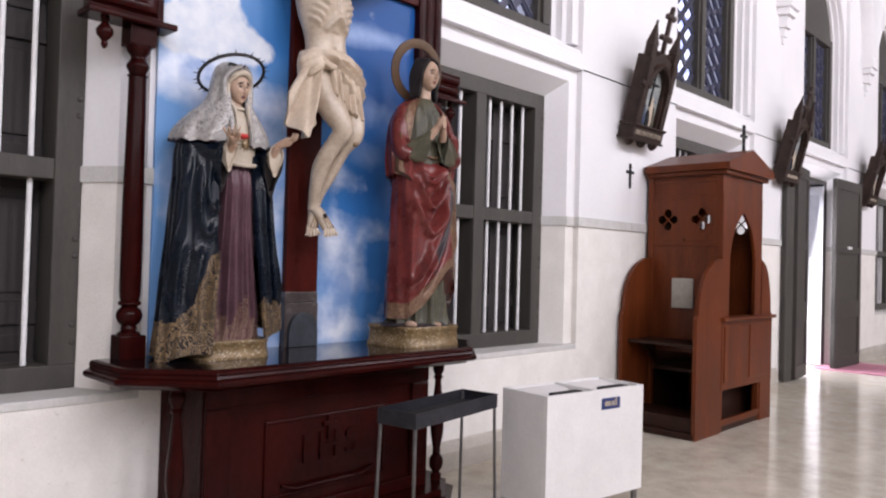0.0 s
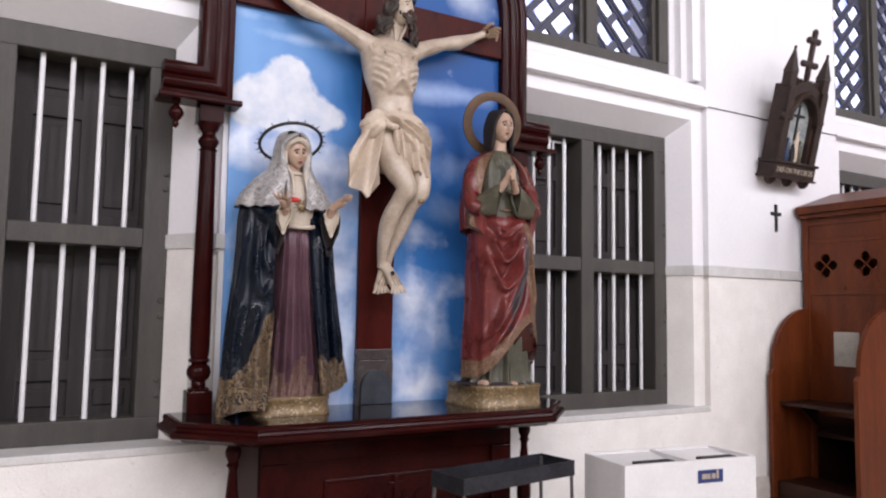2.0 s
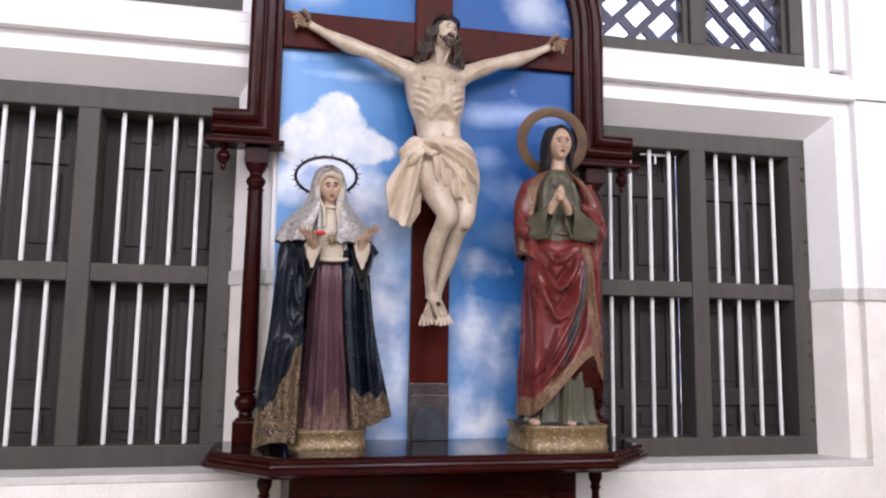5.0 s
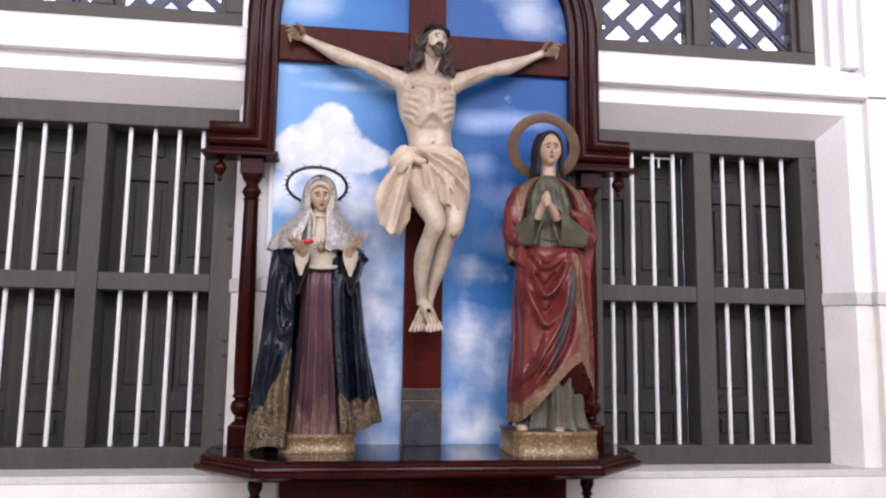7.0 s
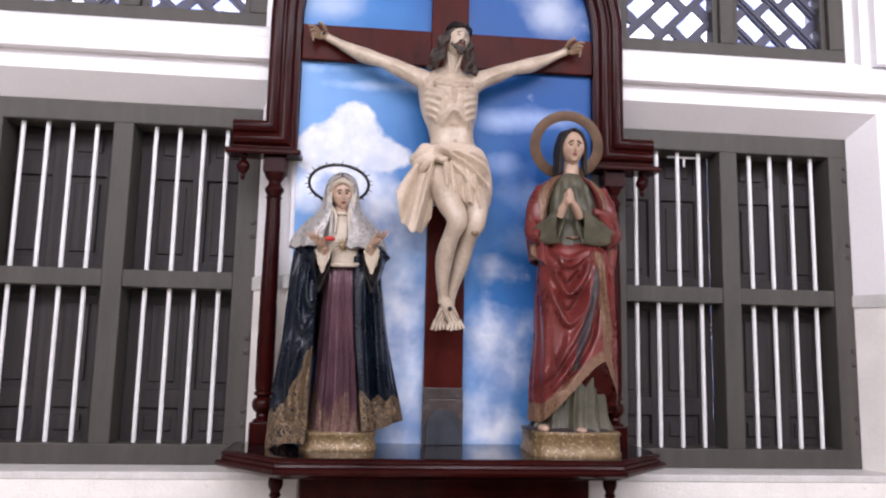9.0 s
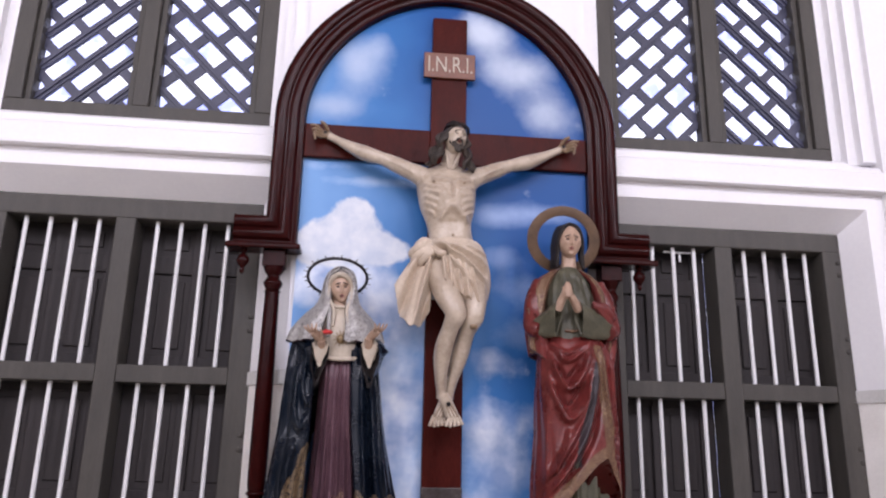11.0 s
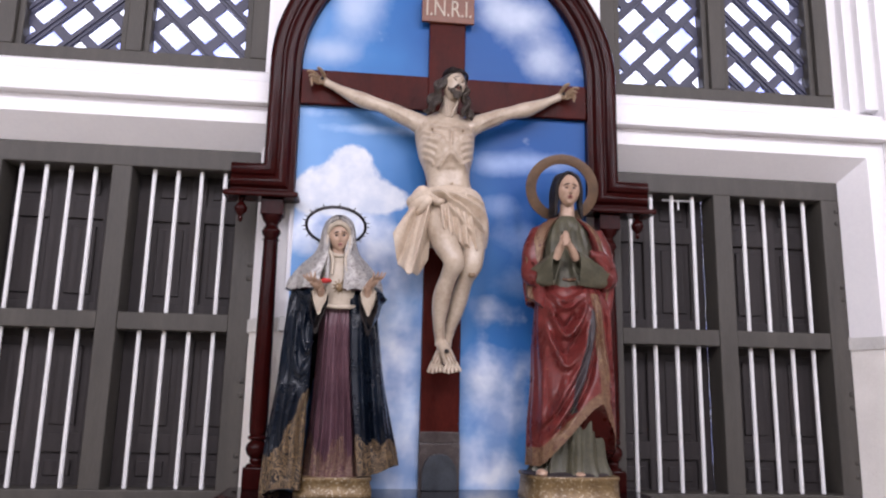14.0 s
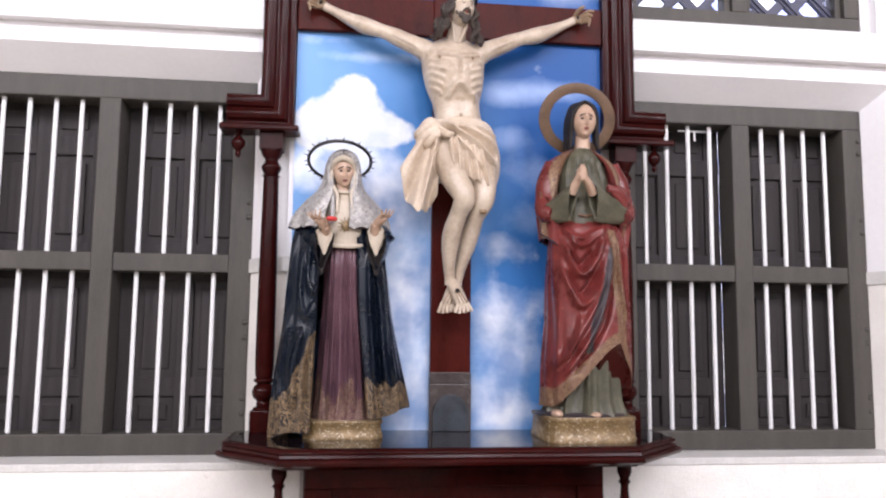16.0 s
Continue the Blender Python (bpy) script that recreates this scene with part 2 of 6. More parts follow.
def painted_sky():
    """Printed board: blue sky with one tall cumulus and scattered pale cloud; two puffs are painted window reflections.
    """
    m, nt, bsdf = nodes_of("printed_cloud_sky")
    v = nt.nodes.new("ShaderNodeTexCoord").outputs["Object"]
    sep = nt.nodes.new("ShaderNodeSeparateXYZ")
    nt.links.new(v, sep.inputs[0])
    x, z = sep.outputs["X"], sep.outputs["Z"]
    n1, n2, n3 = noise_of(nt, v, 3.0, 7, 0.56), noise_of(nt, v, 8.0, 6, 0.55), noise_of(nt, v, 1.5, 3)
    up = maths(nt, "ADD", maths(nt, "MULTIPLY", z, 0.22), maths(nt, "ADD", maths(nt, "MULTIPLY", x, 0.5), maths(nt, "MULTIPLY", maths(nt, "SUBTRACT", n3, 0.5), 0.6)))
    base = ramp(nt, up, [(0.0, (0.16, 0.34, 0.64)), (0.30, (0.035, 0.165, 0.43)), (0.60, (0.010, 0.080, 0.28))])

    def puff(cx, cz, rx, rz, w):
        dx = maths(nt, "DIVIDE", maths(nt, "SUBTRACT", x, cx), rx)
        dz = maths(nt, "DIVIDE", maths(nt, "SUBTRACT", z, cz), rz)
        d = maths(nt, "ADD", maths(nt, "MULTIPLY", dx, dx), maths(nt, "MULTIPLY", dz, dz))
        return maths(nt, "MULTIPLY", maths(nt, "POWER", 2.718, maths(nt, "MULTIPLY", d, -1.0)), w)

    def cloud(col, puffs, lo, hi, amount, tint, grain):
        d = None
        for q in puffs:
            e = puff(*q)
            d = e if d is None else maths(nt, "ADD", d, e)
        d = maths(nt, "ADD", d, maths(nt, "MULTIPLY", maths(nt, "SUBTRACT", grain, 0.5), amount))
        return mixc(nt, ramp(nt, d, [(lo, (0, 0, 0)), (hi, (1, 1, 1))]), col, tint)

    shade = ramp(nt, noise_of(nt, v, 5.0, 3, 0.5), [(0.38, (0.30, 0.40, 0.62)), (0.60, (0.72, 0.77, 0.86))])
    col = cloud(base, [(-0.68, 1.32, 0.30, 0.16, 0.7), (-0.30, 1.22, 0.26, 0.16, 0.6), (-0.24, 0.92, 0.22, 0.2, 0.55), (-0.22, 0.52, 0.2, 0.24, 0.7), (-0.20, 0.10, 0.2, 0.2, 0.75), (-0.65, 0.75, 0.2, 0.3, 0.45)], 0.20, 0.74, 1.5, shade, n1)
    col = cloud(col, [(0.22, 0.10, 0.17, 0.15, 0.9), (0.26, 0.56, 0.22, 0.14, 0.75), (0.36, 0.34, 0.18, 0.10, 0.65), (0.55, 0.62, 0.14, 0.10, 0.4), (0.24, 0.92, 0.13, 0.08, 0.45)], 0.22, 0.80, 1.6, shade, n1)
    # the first two puffs here paint in reflections of the opposite windows
    col = cloud(col, [(0.26, 1.70, 0.14, 0.08, 0.8), (0.28, 1.48, 0.12, 0.08, 0.75), (0.55, 1.72, 0.20, 0.07, 0.7), (0.45, 1.30, 0.3, 0.10, 0.5), (0.45, 1.05, 0.3, 0.10, 0.5)], 0.25, 1.1, 1.2, (0.33, 0.45, 0.70), n1)
    col = cloud(col, [(0.20, 2.82, 0.16, 0.12, 0.95), (0.38, 2.58, 0.20, 0.13, 0.95), (0.56, 2.34, 0.14, 0.14, 0.85)], 0.15, 1.0, 1.1, (0.52, 0.59, 0.70), n1)
    col = cloud(col, [(-0.52, 2.56, 0.13, 0.16, 0.95), (-0.64, 2.30, 0.16, 0.08, 0.75), (-0.40, 2.70, 0.09, 0.10, 0.6)], 0.18, 1.0, 1.1, (0.40, 0.50, 0.67), n1)
    col = cloud(col, [(-0.40, 1.86, 0.34, 0.035, 0.6), (-0.10, 1.90, 0.12, 0.05, 0.4), (-0.66, 1.94, 0.2, 0.03, 0.5)], 0.25, 1.0, 1.0, (0.42, 0.56, 0.78), n2)
    body = mixc(nt, ramp(nt, n2, [(0.38, (0, 0, 0)), (0.6, (1, 1, 1))]), (0.52, 0.58, 0.68), (0.68, 0.71, 0.76))
    col = cloud(col, [(-0.50, 1.68, 0.11, 0.11, 1.0), (-0.55, 1.55, 0.22, 0.12, 1.0), (-0.30, 1.49, 0.13, 0.08, 0.8), (-0.72, 1.48, 0.12, 0.10, 0.7), (-0.50, 1.42, 0.25, 0.07, 0.6)], 0.46, 0.66, 0.75, body, n2)
    nt.links.new(col, bsdf.inputs["Base Color"])
    nt.links.new(maths(nt, "ADD", maths(nt, "MULTIPLY", n1, 0.10), 0.28), bsdf.inputs["Roughness"])
    bsdf.inputs["Specular IOR Level"].default_value = 0.16
    return m


SKYBOARD = painted_sky()


def glowing(name, colour, strength):
    m, nt, bsdf = nodes_of(name)
    bsdf.inputs["Base Color"].default_value = (*colour, 1)
    bsdf.inputs["Emission Color"].default_value = (*colour, 1)
    bsdf.inputs["Emission Strength"].default_value = strength
    return m


def bright_distance():
    """Overcast daylight beyond the windows, paler and bluer in broad patches; the blue imitates violet glare fringes.
    """
    m, nt, bsdf = nodes_of("bright_overcast_distance")
    v = nt.nodes.new("ShaderNodeTexCoord").outputs["Object"]
    col = ramp(nt, noise_of(nt, v, 1.6, 4), [(0.40, (0.30, 0.36, 0.78)), (0.50, (0.62, 0.70, 1.0)), (0.58, (0.90, 0.95, 1.0))])
    nt.links.new(col, bsdf.inputs["Emission Color"])
    bsdf.inputs["Base Color"].default_value = (0.3, 0.3, 0.3, 1)
    bsdf.inputs["Emission Strength"].default_value = 3.4
    return m


DAYLIGHT = bright_distance()
STONE = surface("dull_grey_stone", (0.012, 0.015, 0.020), (0.05, 0.058, 0.07), 12, 80, (0.25, 0.4), bump=0.2)
# greyer than the cross wood above it
FOOTGREY = surface("glossy_grey_brown", (0.035, 0.026, 0.025), (0.095, 0.078, 0.074), 5, 50, (0.2, 0.35), bump=0.1)

# ---- building helpers ----
ORIGIN = {}
PLACE = [Matrix()]   # where a group that is drawn up on its own axes stands in the church


def standing(x, y, z, about=(2.157, 0, 0.862), size=1.015):
    return Matrix.Translation((about[0] + x, y, about[2] + z)) @ Matrix.Diagonal((size, 1, size, 1)) @ Matrix.Translation((-about[0], 0, -about[2]))


def finish(name, bm, mats, origin, smooth=False):
    bm.transform(Matrix.Translation(-Vector(origin)) @ PLACE[0])
    me = bpy.data.meshes.new(name)
    bmesh.ops.recalc_face_normals(bm, faces=bm.faces)
    bm.to_mesh(me)
    bm.free()
    for m in mats if isinstance(mats, (list, tuple)) else [mats]:
        me.materials.append(m)
    if smooth:
        me.shade_smooth()
        me.set_sharp_from_angle(angle=radians(smooth if smooth is not True else 40))
    return me


def part(name, bm, material, parent, label="", smooth=False):
    """One mesh object under a thing or under a part; the bmesh is in world coordinates."""
    at = ORIGIN[parent]
    ob = new(name, finish(name, bm, material, at, smooth))
    ob.parent = parent
    ORIGIN[ob] = at
    if label:
        tagged(ob, label)
    return ob


def thing(name, at, label, category, group="", kind=""):
    ob = new(name)
    at = PLACE[0] @ Vector(at)
    ob.location = at
    ob.empty_display_size = 0.1
    ORIGIN[ob] = at
    return tagged(ob, label, category, group, kind)


def solid(name, bm, material, at, label, category, group="", kind="", smooth=False):
    """A thing that is one mesh."""
    at = PLACE[0] @ Vector(at)
    ob = new(name, finish(name, bm, material, at, smooth))
    ob.location = at
    ORIGIN[ob] = Vector(at)
    return tagged(ob, label, category, group, kind)


def box(bm, x0, x1, y0, y1, z0, z1, bevel=0.0, mat=0):
    r = bmesh.ops.create_cube(bm, size=1.0)
    vs = r["verts"]
    for v in vs:
        v.co = Vector(((x0 + x1) / 2 + v.co.x * (x1 - x0), (y0 + y1) / 2 + v.co.y * (y1 - y0), (z0 + z1) / 2 + v.co.z * (z1 - z0)))
    faces = set(f for v in vs for f in v.link_faces)
    for f in faces:
        f.material_index = mat
    if bevel:
        es = list(set(e for v in vs for e in v.link_edges))
        bmesh.ops.bevel(bm, geom=es, offset=bevel, segments=2, profile=0.5, affect="EDGES")
    return bm


def B():
    return bmesh.new()


def plate(bm, pts, y0, y1, mat=0):
    """A polygon in the x-z plane made thick from y0 to y1."""
    a = [bm.verts.new((x, y0, z)) for x, z in pts]
    b = [bm.verts.new((x, y1, z)) for x, z in pts]
    fs = [bm.faces.new(a), bm.faces.new(b[::-1])]
    n = len(pts)
    for i in range(n):
        fs.append(bm.faces.new((a[i], b[i], b[(i + 1) % n], a[(i + 1) % n])))
    for f in fs:
        f.material_index = mat
    return bm


def slab(bm, pts, z0, z1, mat=0):
    """A polygon in plan made thick from z0 to z1."""
    a = [bm.verts.new((x, y, z0)) for x, y in pts]
    b = [bm.verts.new((x, y, z1)) for x, y in pts]
    fs = [bm.faces.new(a[::-1]), bm.faces.new(b)]
    n = len(pts)
    for i in range(n):
        fs.append(bm.faces.new((a[i], a[(i + 1) % n], b[(i + 1) % n], b[i])))
    for f in fs:
        f.material_index = mat
    return bm


def skin_rings(bm, rings, mat=None, cap=True, closed=True):
    """Faces between successive rings of points."""
    vr = [[bm.verts.new(p) for p in r] for r in rings]
    n = len(vr[0])
    for j in range(len(vr) - 1):
        for i in range(n if closed else n - 1):
            f = bm.faces.new((vr[j][i], vr[j][(i + 1) % n], vr[j + 1][(i + 1) % n], vr[j + 1][i]))
            if callable(mat):
                f.material_index = mat(f.calc_center_median(), i, j)
            elif mat is not None:
                f.material_index = mat
    if cap and closed:
        for r, back in ((vr[0], True), (vr[-1], False)):
            f = bm.faces.new(r[::-1] if back else r)
            f.material_index = f.verts[0].link_faces[0].material_index
    return bm


def lathe(bm, profile, cx, cy, n=24, mat=0):
    return skin_rings(bm, [[(cx + r * math.sin(2 * math.pi * i / n), cy + r * math.cos(2 * math.pi * i / n), z) for i in range(n)] for r, z in profile], mat)


def tube(bm, pts, n=12, mat=0, squash=1.0):
    """A round limb through points (x, y, z, radius)."""
    P = [Vector(p[:3]) for p in pts]
    rings = []
    side = None
    for i, p in enumerate(P):
        d = (P[min(i + 1, len(P) - 1)] - P[max(i - 1, 0)]).normalized()
        if side is None:
            side = d.cross(Vector((0, 1, 0)) if abs(d.y) < 0.8 else Vector((1, 0, 0))).normalized()
        side = (side - d * side.dot(d)).normalized()
        up = d.cross(side)
        rings.append([p + pts[i][3] * (math.cos(a) * side + squash * math.sin(a) * up) for a in (2 * math.pi * k / n for k in range(n))])
    return skin_rings(bm, rings, mat)


def smooth_pts(pts, steps=5):
    """More points along the same line, rounded (Catmull-Rom); any number of values a point."""
    P = [np.array(p, float) for p in pts]
    out = []
    for i in range(len(P) - 1):
        a, b, c, d = P[max(i - 1, 0)], P[i], P[i + 1], P[min(i + 2, len(P) - 1)]
        for k in range(steps):
            t = k / steps
            out.append(0.5 * (2 * b + (c - a) * t + (2 * a - 5 * b + 4 * c - d) * t * t + (3 * b - a - 3 * c + d) * t ** 3))
    out.append(P[-1])
    return [tuple(float(v) for v in p) for p in out]


def ball(bm, c, r, mat=0, n=16, rot=None):
    m = Matrix.Translation(c) @ (rot or Matrix()) @ Matrix.Diagonal((*r, 1))
    res = bmesh.ops.create_uvsphere(bm, u_segments=n, v_segments=max(6, n * 2 // 3), radius=1.0, matrix=m)
    for f in set(f for v in res["verts"] for f in v.link_faces):
        f.material_index = mat
    return bm


def ring_torus(bm, c, R, r, tilt, n=40, k=8, mat=0):
    """A ring about the z axis, leaned about x by tilt degrees."""
    rot = Matrix.Rotation(radians(tilt), 3, "X")
    rows = []
    for i in range(n):
        a = 2 * math.pi * i / n
        rows.append([Vector(c) + rot @ Vector(((R + r * math.cos(b)) * math.cos(a), (R + r * math.cos(b)) * math.sin(a), r * math.sin(b))) for b in (2 * math.pi * j / k for j in range(k))])
    rows.append(rows[0])
    skin_rings(bm, rows, mat, cap=False)
    bmesh.ops.remove_doubles(bm, verts=bm.verts, dist=1e-6)
    return bm


def sweep(bm, path, profile, mat=0, closed_ends=True):
    """A moulding: profile of (outward, y) carried along a path of (x, z), with mitres; outward is to the left of the way."""
    P = [Vector((x, z)) for x, z in path]
    rings = []
    for i, p in enumerate(P):
        d0 = (P[i] - P[i - 1]).normalized() if i else (P[1] - P[0]).normalized()
        d1 = (P[i + 1] - P[i]).normalized() if i < len(P) - 1 else d0
        n0, n1 = Vector((-d0.y, d0.x)), Vector((-d1.y, d1.x))
        m = (n0 + n1).normalized()
        m = m / max(0.3, m.dot(n0))
        rings.append([(p.x + m.x * o, y, p.y + m.y * o) for o, y in profile])
    return skin_rings(bm, rings, mat, cap=closed_ends)


def text_mesh(name, words, size, material, parent, at, turn=None, depth=0.002, spacing=1.0):
    """Raised lettering in the built-in font, facing -y before it is turned."""
    cu = bpy.data.curves.new(name, "FONT")
    cu.body, cu.size, cu.align_x, cu.align_y, cu.extrude, cu.space_character = words, size, "CENTER", "CENTER", depth, spacing
    tmp = bpy.data.objects.new(name, cu)
    scene.collection.objects.link(tmp)
    me = bpy.data.meshes.new_from_object(tmp.evaluated_get(bpy.context.evaluated_depsgraph_get()))
    bpy.data.objects.remove(tmp)
    bpy.data.curves.remove(cu)
    me.transform(Matrix.Translation(PLACE[0] @ Vector(at) - ORIGIN[parent]) @ (turn or Matrix()) @ Matrix.Rotation(radians(90), 4, "X"))
    me.materials.clear()
    me.materials.append(material)
    me.name = name
    ob = new(name, me)
    ob.parent = parent
    ORIGIN[ob] = ORIGIN[parent]
    return ob


def spin(bm, about, degrees):
    c = Vector(about)
    bm.transform(Matrix.Translation(c) @ Matrix.Rotation(radians(degrees), 4, "Z") @ Matrix.Translation(-c))
    return bm

# ---- the place: wall bays, floor, ceiling ----
PITCH, FIRST = 3.425, 3.935           # window bays along the north wall
PIER, BAY, HALF = 3.30, 3.345, 0.935 # faces of piers and bays, half width of a bay
WX, WZ0, WZ1 = 0.825, 0.70, 2.745     # mouth of the lower window
IX, IZ1, WY = 0.738, 2.635, 3.51      # its inner edge, where the frame sits
UX, UZ0, USP = 0.735, 3.09, 4.55      # upper window: half width, sill, spring of its pointed head
BACK, TOP = 3.86, 9.5
BAYS = range(-4, 7)
DOOR_BAY = 2


def pointed(c, half, spring, rise, n=10):
    """Right springing over the point to the left springing."""
    R = (half * half + rise * rise) / (2 * half)
    out = []
    a1 = math.asin(min(1, rise / R))
    for i in range(n + 1):
        a = a1 * i / n
        out.append((c + half - R + R * math.cos(a), spring + R * math.sin(a)))
    left = [(2 * c - x, z) for x, z in out[:-1]][::-1]
    return out + left


def wall_bay(c, door):
    """One bay of wall with its lower and upper opening going through it."""
    bm = B()
    lo, hi = c - PITCH / 2, c + PITCH / 2
    for x0, x1 in ((lo, c - HALF), (c + HALF, hi)):          # half piers
        box(bm, x0, x1, PIER, BACK, 0, 1.63, mat=1)
        box(bm, x0, x1, PIER, BACK, 1.63, TOP)
    z0 = 0.0 if door else WZ0
    if not door:
        box(bm, c - HALF, c + HALF, PIER, BACK, 0, WZ0, mat=1)
    for s in (-1, 1):                                        # strips beside the lower window, with splayed reveals
        for za, zb, mi in ((z0, 1.63, 1), (1.63, WZ1, 0)):
            pts = [(c + s * HALF, BAY), (c + s * WX, BAY), (c + s * IX, WY), (c + s * IX, BACK), (c + s * HALF, BACK)]
            slab(bm, pts if s < 0 else pts[::-1], za, zb, mi)
    # lintel with splayed soffit
    vs = [(BAY, WZ1), (BAY, 2.842), (BACK, 2.842), (BACK, IZ1), (WY, IZ1)]
    ring = lambda x: [(x, y, z) for y, z in vs]
    skin_rings(bm, [ring(c - WX), ring(c + WX)], 0)
    for s in (-1, 1):
        box(bm, *sorted((c + s * WX, c + s * HALF)), BAY, BACK, WZ1, 2.842)
    # sill of the upper window: string course, face, and sloping top
    vs = [(3.285, 2.843), (3.285, 2.856), (3.30, 2.866), (3.30, 2.967), (3.318, 2.982), (3.325, 3.005), (3.40, 3.035), (3.405, 3.06), (3.45, UZ0), (BACK, UZ0), (BACK, 2.843)]
    skin_rings(bm, [ring(c - HALF), ring(c + HALF)], 0)
    # wall over and beside the upper opening
    head = pointed(c, UX, USP, 0.95)
    for s in (-1, 1):
        side = [p for p in head if (p[0] - c) * s >= -1e-6]
        side = side if s > 0 else side[::-1]
        pts = [(c + s * HALF, UZ0), (c + s * UX, UZ0)] + side + [(c, TOP), (c + s * HALF, TOP)]
        plate(bm, pts, 3.46, BACK)
        for inset, y0, y1 in ((0.055, 3.40, 3.46), (0.115, BAY, 3.40)):   # stepped architrave
            h2 = [(c + (p[0] - c) * (UX + inset) / UX, USP + (p[1] - USP) * (0.95 + inset) / 0.95) for p in side]
            pts = [(c + s * HALF, UZ0 - 0.04), (c + s * (UX + inset), UZ0 - 0.04)] + h2 + [(c, TOP), (c + s * HALF, TOP)]
            plate(bm, pts, y0, y1)
    return solid("wall_north", bm, [WHITE, PLASTER], (c, BACK, 0), "thick white painted church wall bay with plastered lower part", "wall", kind="structure")


for k in BAYS:
    wall_bay(FIRST + PITCH * k, k == DOOR_BAY)

# dado band and skirting, pier by pier and along the window strips
bm, sk = B(), B()
for k in BAYS:
    c = FIRST + PITCH * k
    for s in (-1, 1):
        box(bm, *sorted((c + s * (HALF - 0.02), c + s * PITCH / 2)), PIER - 0.018, PIER + 0.05, 1.625, 1.70, 0.006)
        pts = [(c + s * (HALF - 0.02), BAY - 0.016), (c + s * (WX - 0.004), BAY - 0.016), (c + s * (IX - 0.012), WY), (c + s * IX, WY + 0.01), (c + s * (HALF - 0.02), WY + 0.01)]
        slab(bm, pts if s < 0 else pts[::-1], 1.628, 1.698)
    if k != DOOR_BAY:
        sk_pts = [(PIER, 0.0), (PIER - 0.03, 0.0), (PIER - 0.03, 0.115), (PIER - 0.012, 0.175), (PIER, 0.185)]
        skin_rings(sk, [[(c - PITCH / 2, y, z) for y, z in sk_pts], [(c + PITCH / 2, y, z) for y, z in sk_pts]], 0)
solid("trim", bm, BAND, (2.157, PIER, 1.66), "pale grey dado band running along the wall", "trim", kind="structure")
solid("baseboard", sk, SKIRT, (2.157, PIER, 0), "low beige stone skirting with a sloped cap", "skirting", kind="structure")

# thin grey cable clipped along the piers under the upper windows
bm = B()
for k in BAYS:
    c = FIRST + PITCH * k
    for x0, x1, sag in ((c + HALF - 0.005, c + PITCH / 2, 0.004), (c + PITCH / 2, c + PITCH - HALF + 0.005, -0.003)):
        tube(bm, [(x0, PIER - 0.006, 2.848, 0.0045), ((x0 + x1) / 2, PIER - 0.006, 2.846 + sag, 0.0045), (x1, PIER - 0.006, 2.846, 0.0045)], 6)
solid("cable", bm, LEGIRON, (2.157, PIER, 2.848), "thin grey cable running along the wall", "cable", kind="structure")

# window sills
for k in BAYS:
    if k != DOOR_BAY:
        c = FIRST + PITCH * k
        bm = box(B(), c - HALF + 0.003, c + HALF - 0.003, PIER - 0.006, WY + 0.02, WZ0 - 0.022, WZ0 + 0.016, 0.006)
        solid("window_sill", bm, BAND, (c, PIER, WZ0), "grey painted stone sill under the barred window", "sill", kind="structure")

# corbels and wall ribs between the upper windows
for k in range(-1, 6):
    c = FIRST + PITCH * (k + 0.5)
    bm = B()
    for r, z0, z1 in ((0.03, 4.02, 4.10), (0.06, 4.10, 4.20), (0.10, 4.20, 4.34), (0.15, 4.34, 4.42), (0.19, 4.42, 4.56)):
        pts = [(c - r * 1.1, PIER + 0.01), (c - r * 0.8, PIER - r * 0.8), (c + r * 0.8, PIER - r * 0.8), (c + r * 1.1, PIER + 0.01)]
        slab(bm, pts, z0, z1 + 0.0)
    solid("corbel", bm, WHITE, (c, PIER, 4.02), "white moulded corbel high on the pier", "corbel", "corbels along the wall", "structure")
for k in range(-1, 6):
    c = FIRST + PITCH * k
    path = [(x, z) for x, z in pointed(c, PITCH / 2 - 0.16, 4.56, 2.1, 16)]
    bm = sweep(B(), path[::-1], [(0.0, PIER + 0.02), (0.0, PIER - 0.10), (0.05, PIER - 0.16), (0.12, PIER - 0.10), (0.12, PIER + 0.02)])
    solid("wall_rib", bm, WHITE, (c, PIER, 4.56), "white pointed rib over the window bay", "rib", "ribs along the wall", "structure", smooth=50)

# floor, ceiling, and the plain walls that close the aisle
bm = box(B(), -12.0, 30.0, SOUTH - 2.0, BACK, -0.2, 0.0)
solid("floor", bm, FLOOR, (0, 0, 0), "polished beige mottled stone floor", "floor", kind="structure")
bm = box(B(), -12.0, 30.0, SOUTH - 0.4, BACK, TOP, TOP + 0.2)
solid("ceiling", bm, CEILWOOD, (0, 0, TOP), "brown boarded ceiling", "ceiling", kind="structure")
# end and opposite walls are unseen, added dark to hold down fill light
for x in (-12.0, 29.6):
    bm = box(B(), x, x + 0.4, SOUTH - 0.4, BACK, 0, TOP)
    solid("wall_end", bm, FARWALL, (x, 0, 0), "added unseen end wall in darkened cream", "wall", kind="structure")
bm = B()
edges = [-11.6] + [e for d in HIGH_WINDOWS for e in (d - 0.85, d + 0.85)] + [29.6]
below = 0.0
for sill, head, watts in ROWS_OF_WINDOWS[::-1]:
    box(bm, -11.6, 29.6, SOUTH - 0.4, SOUTH, below, sill)
    for a, b in zip(edges[::2], edges[1::2]):
        box(bm, a, b, SOUTH - 0.4, SOUTH, sill, head)
    below = head
box(bm, -11.6, 29.6, SOUTH - 0.4, SOUTH, below, TOP)
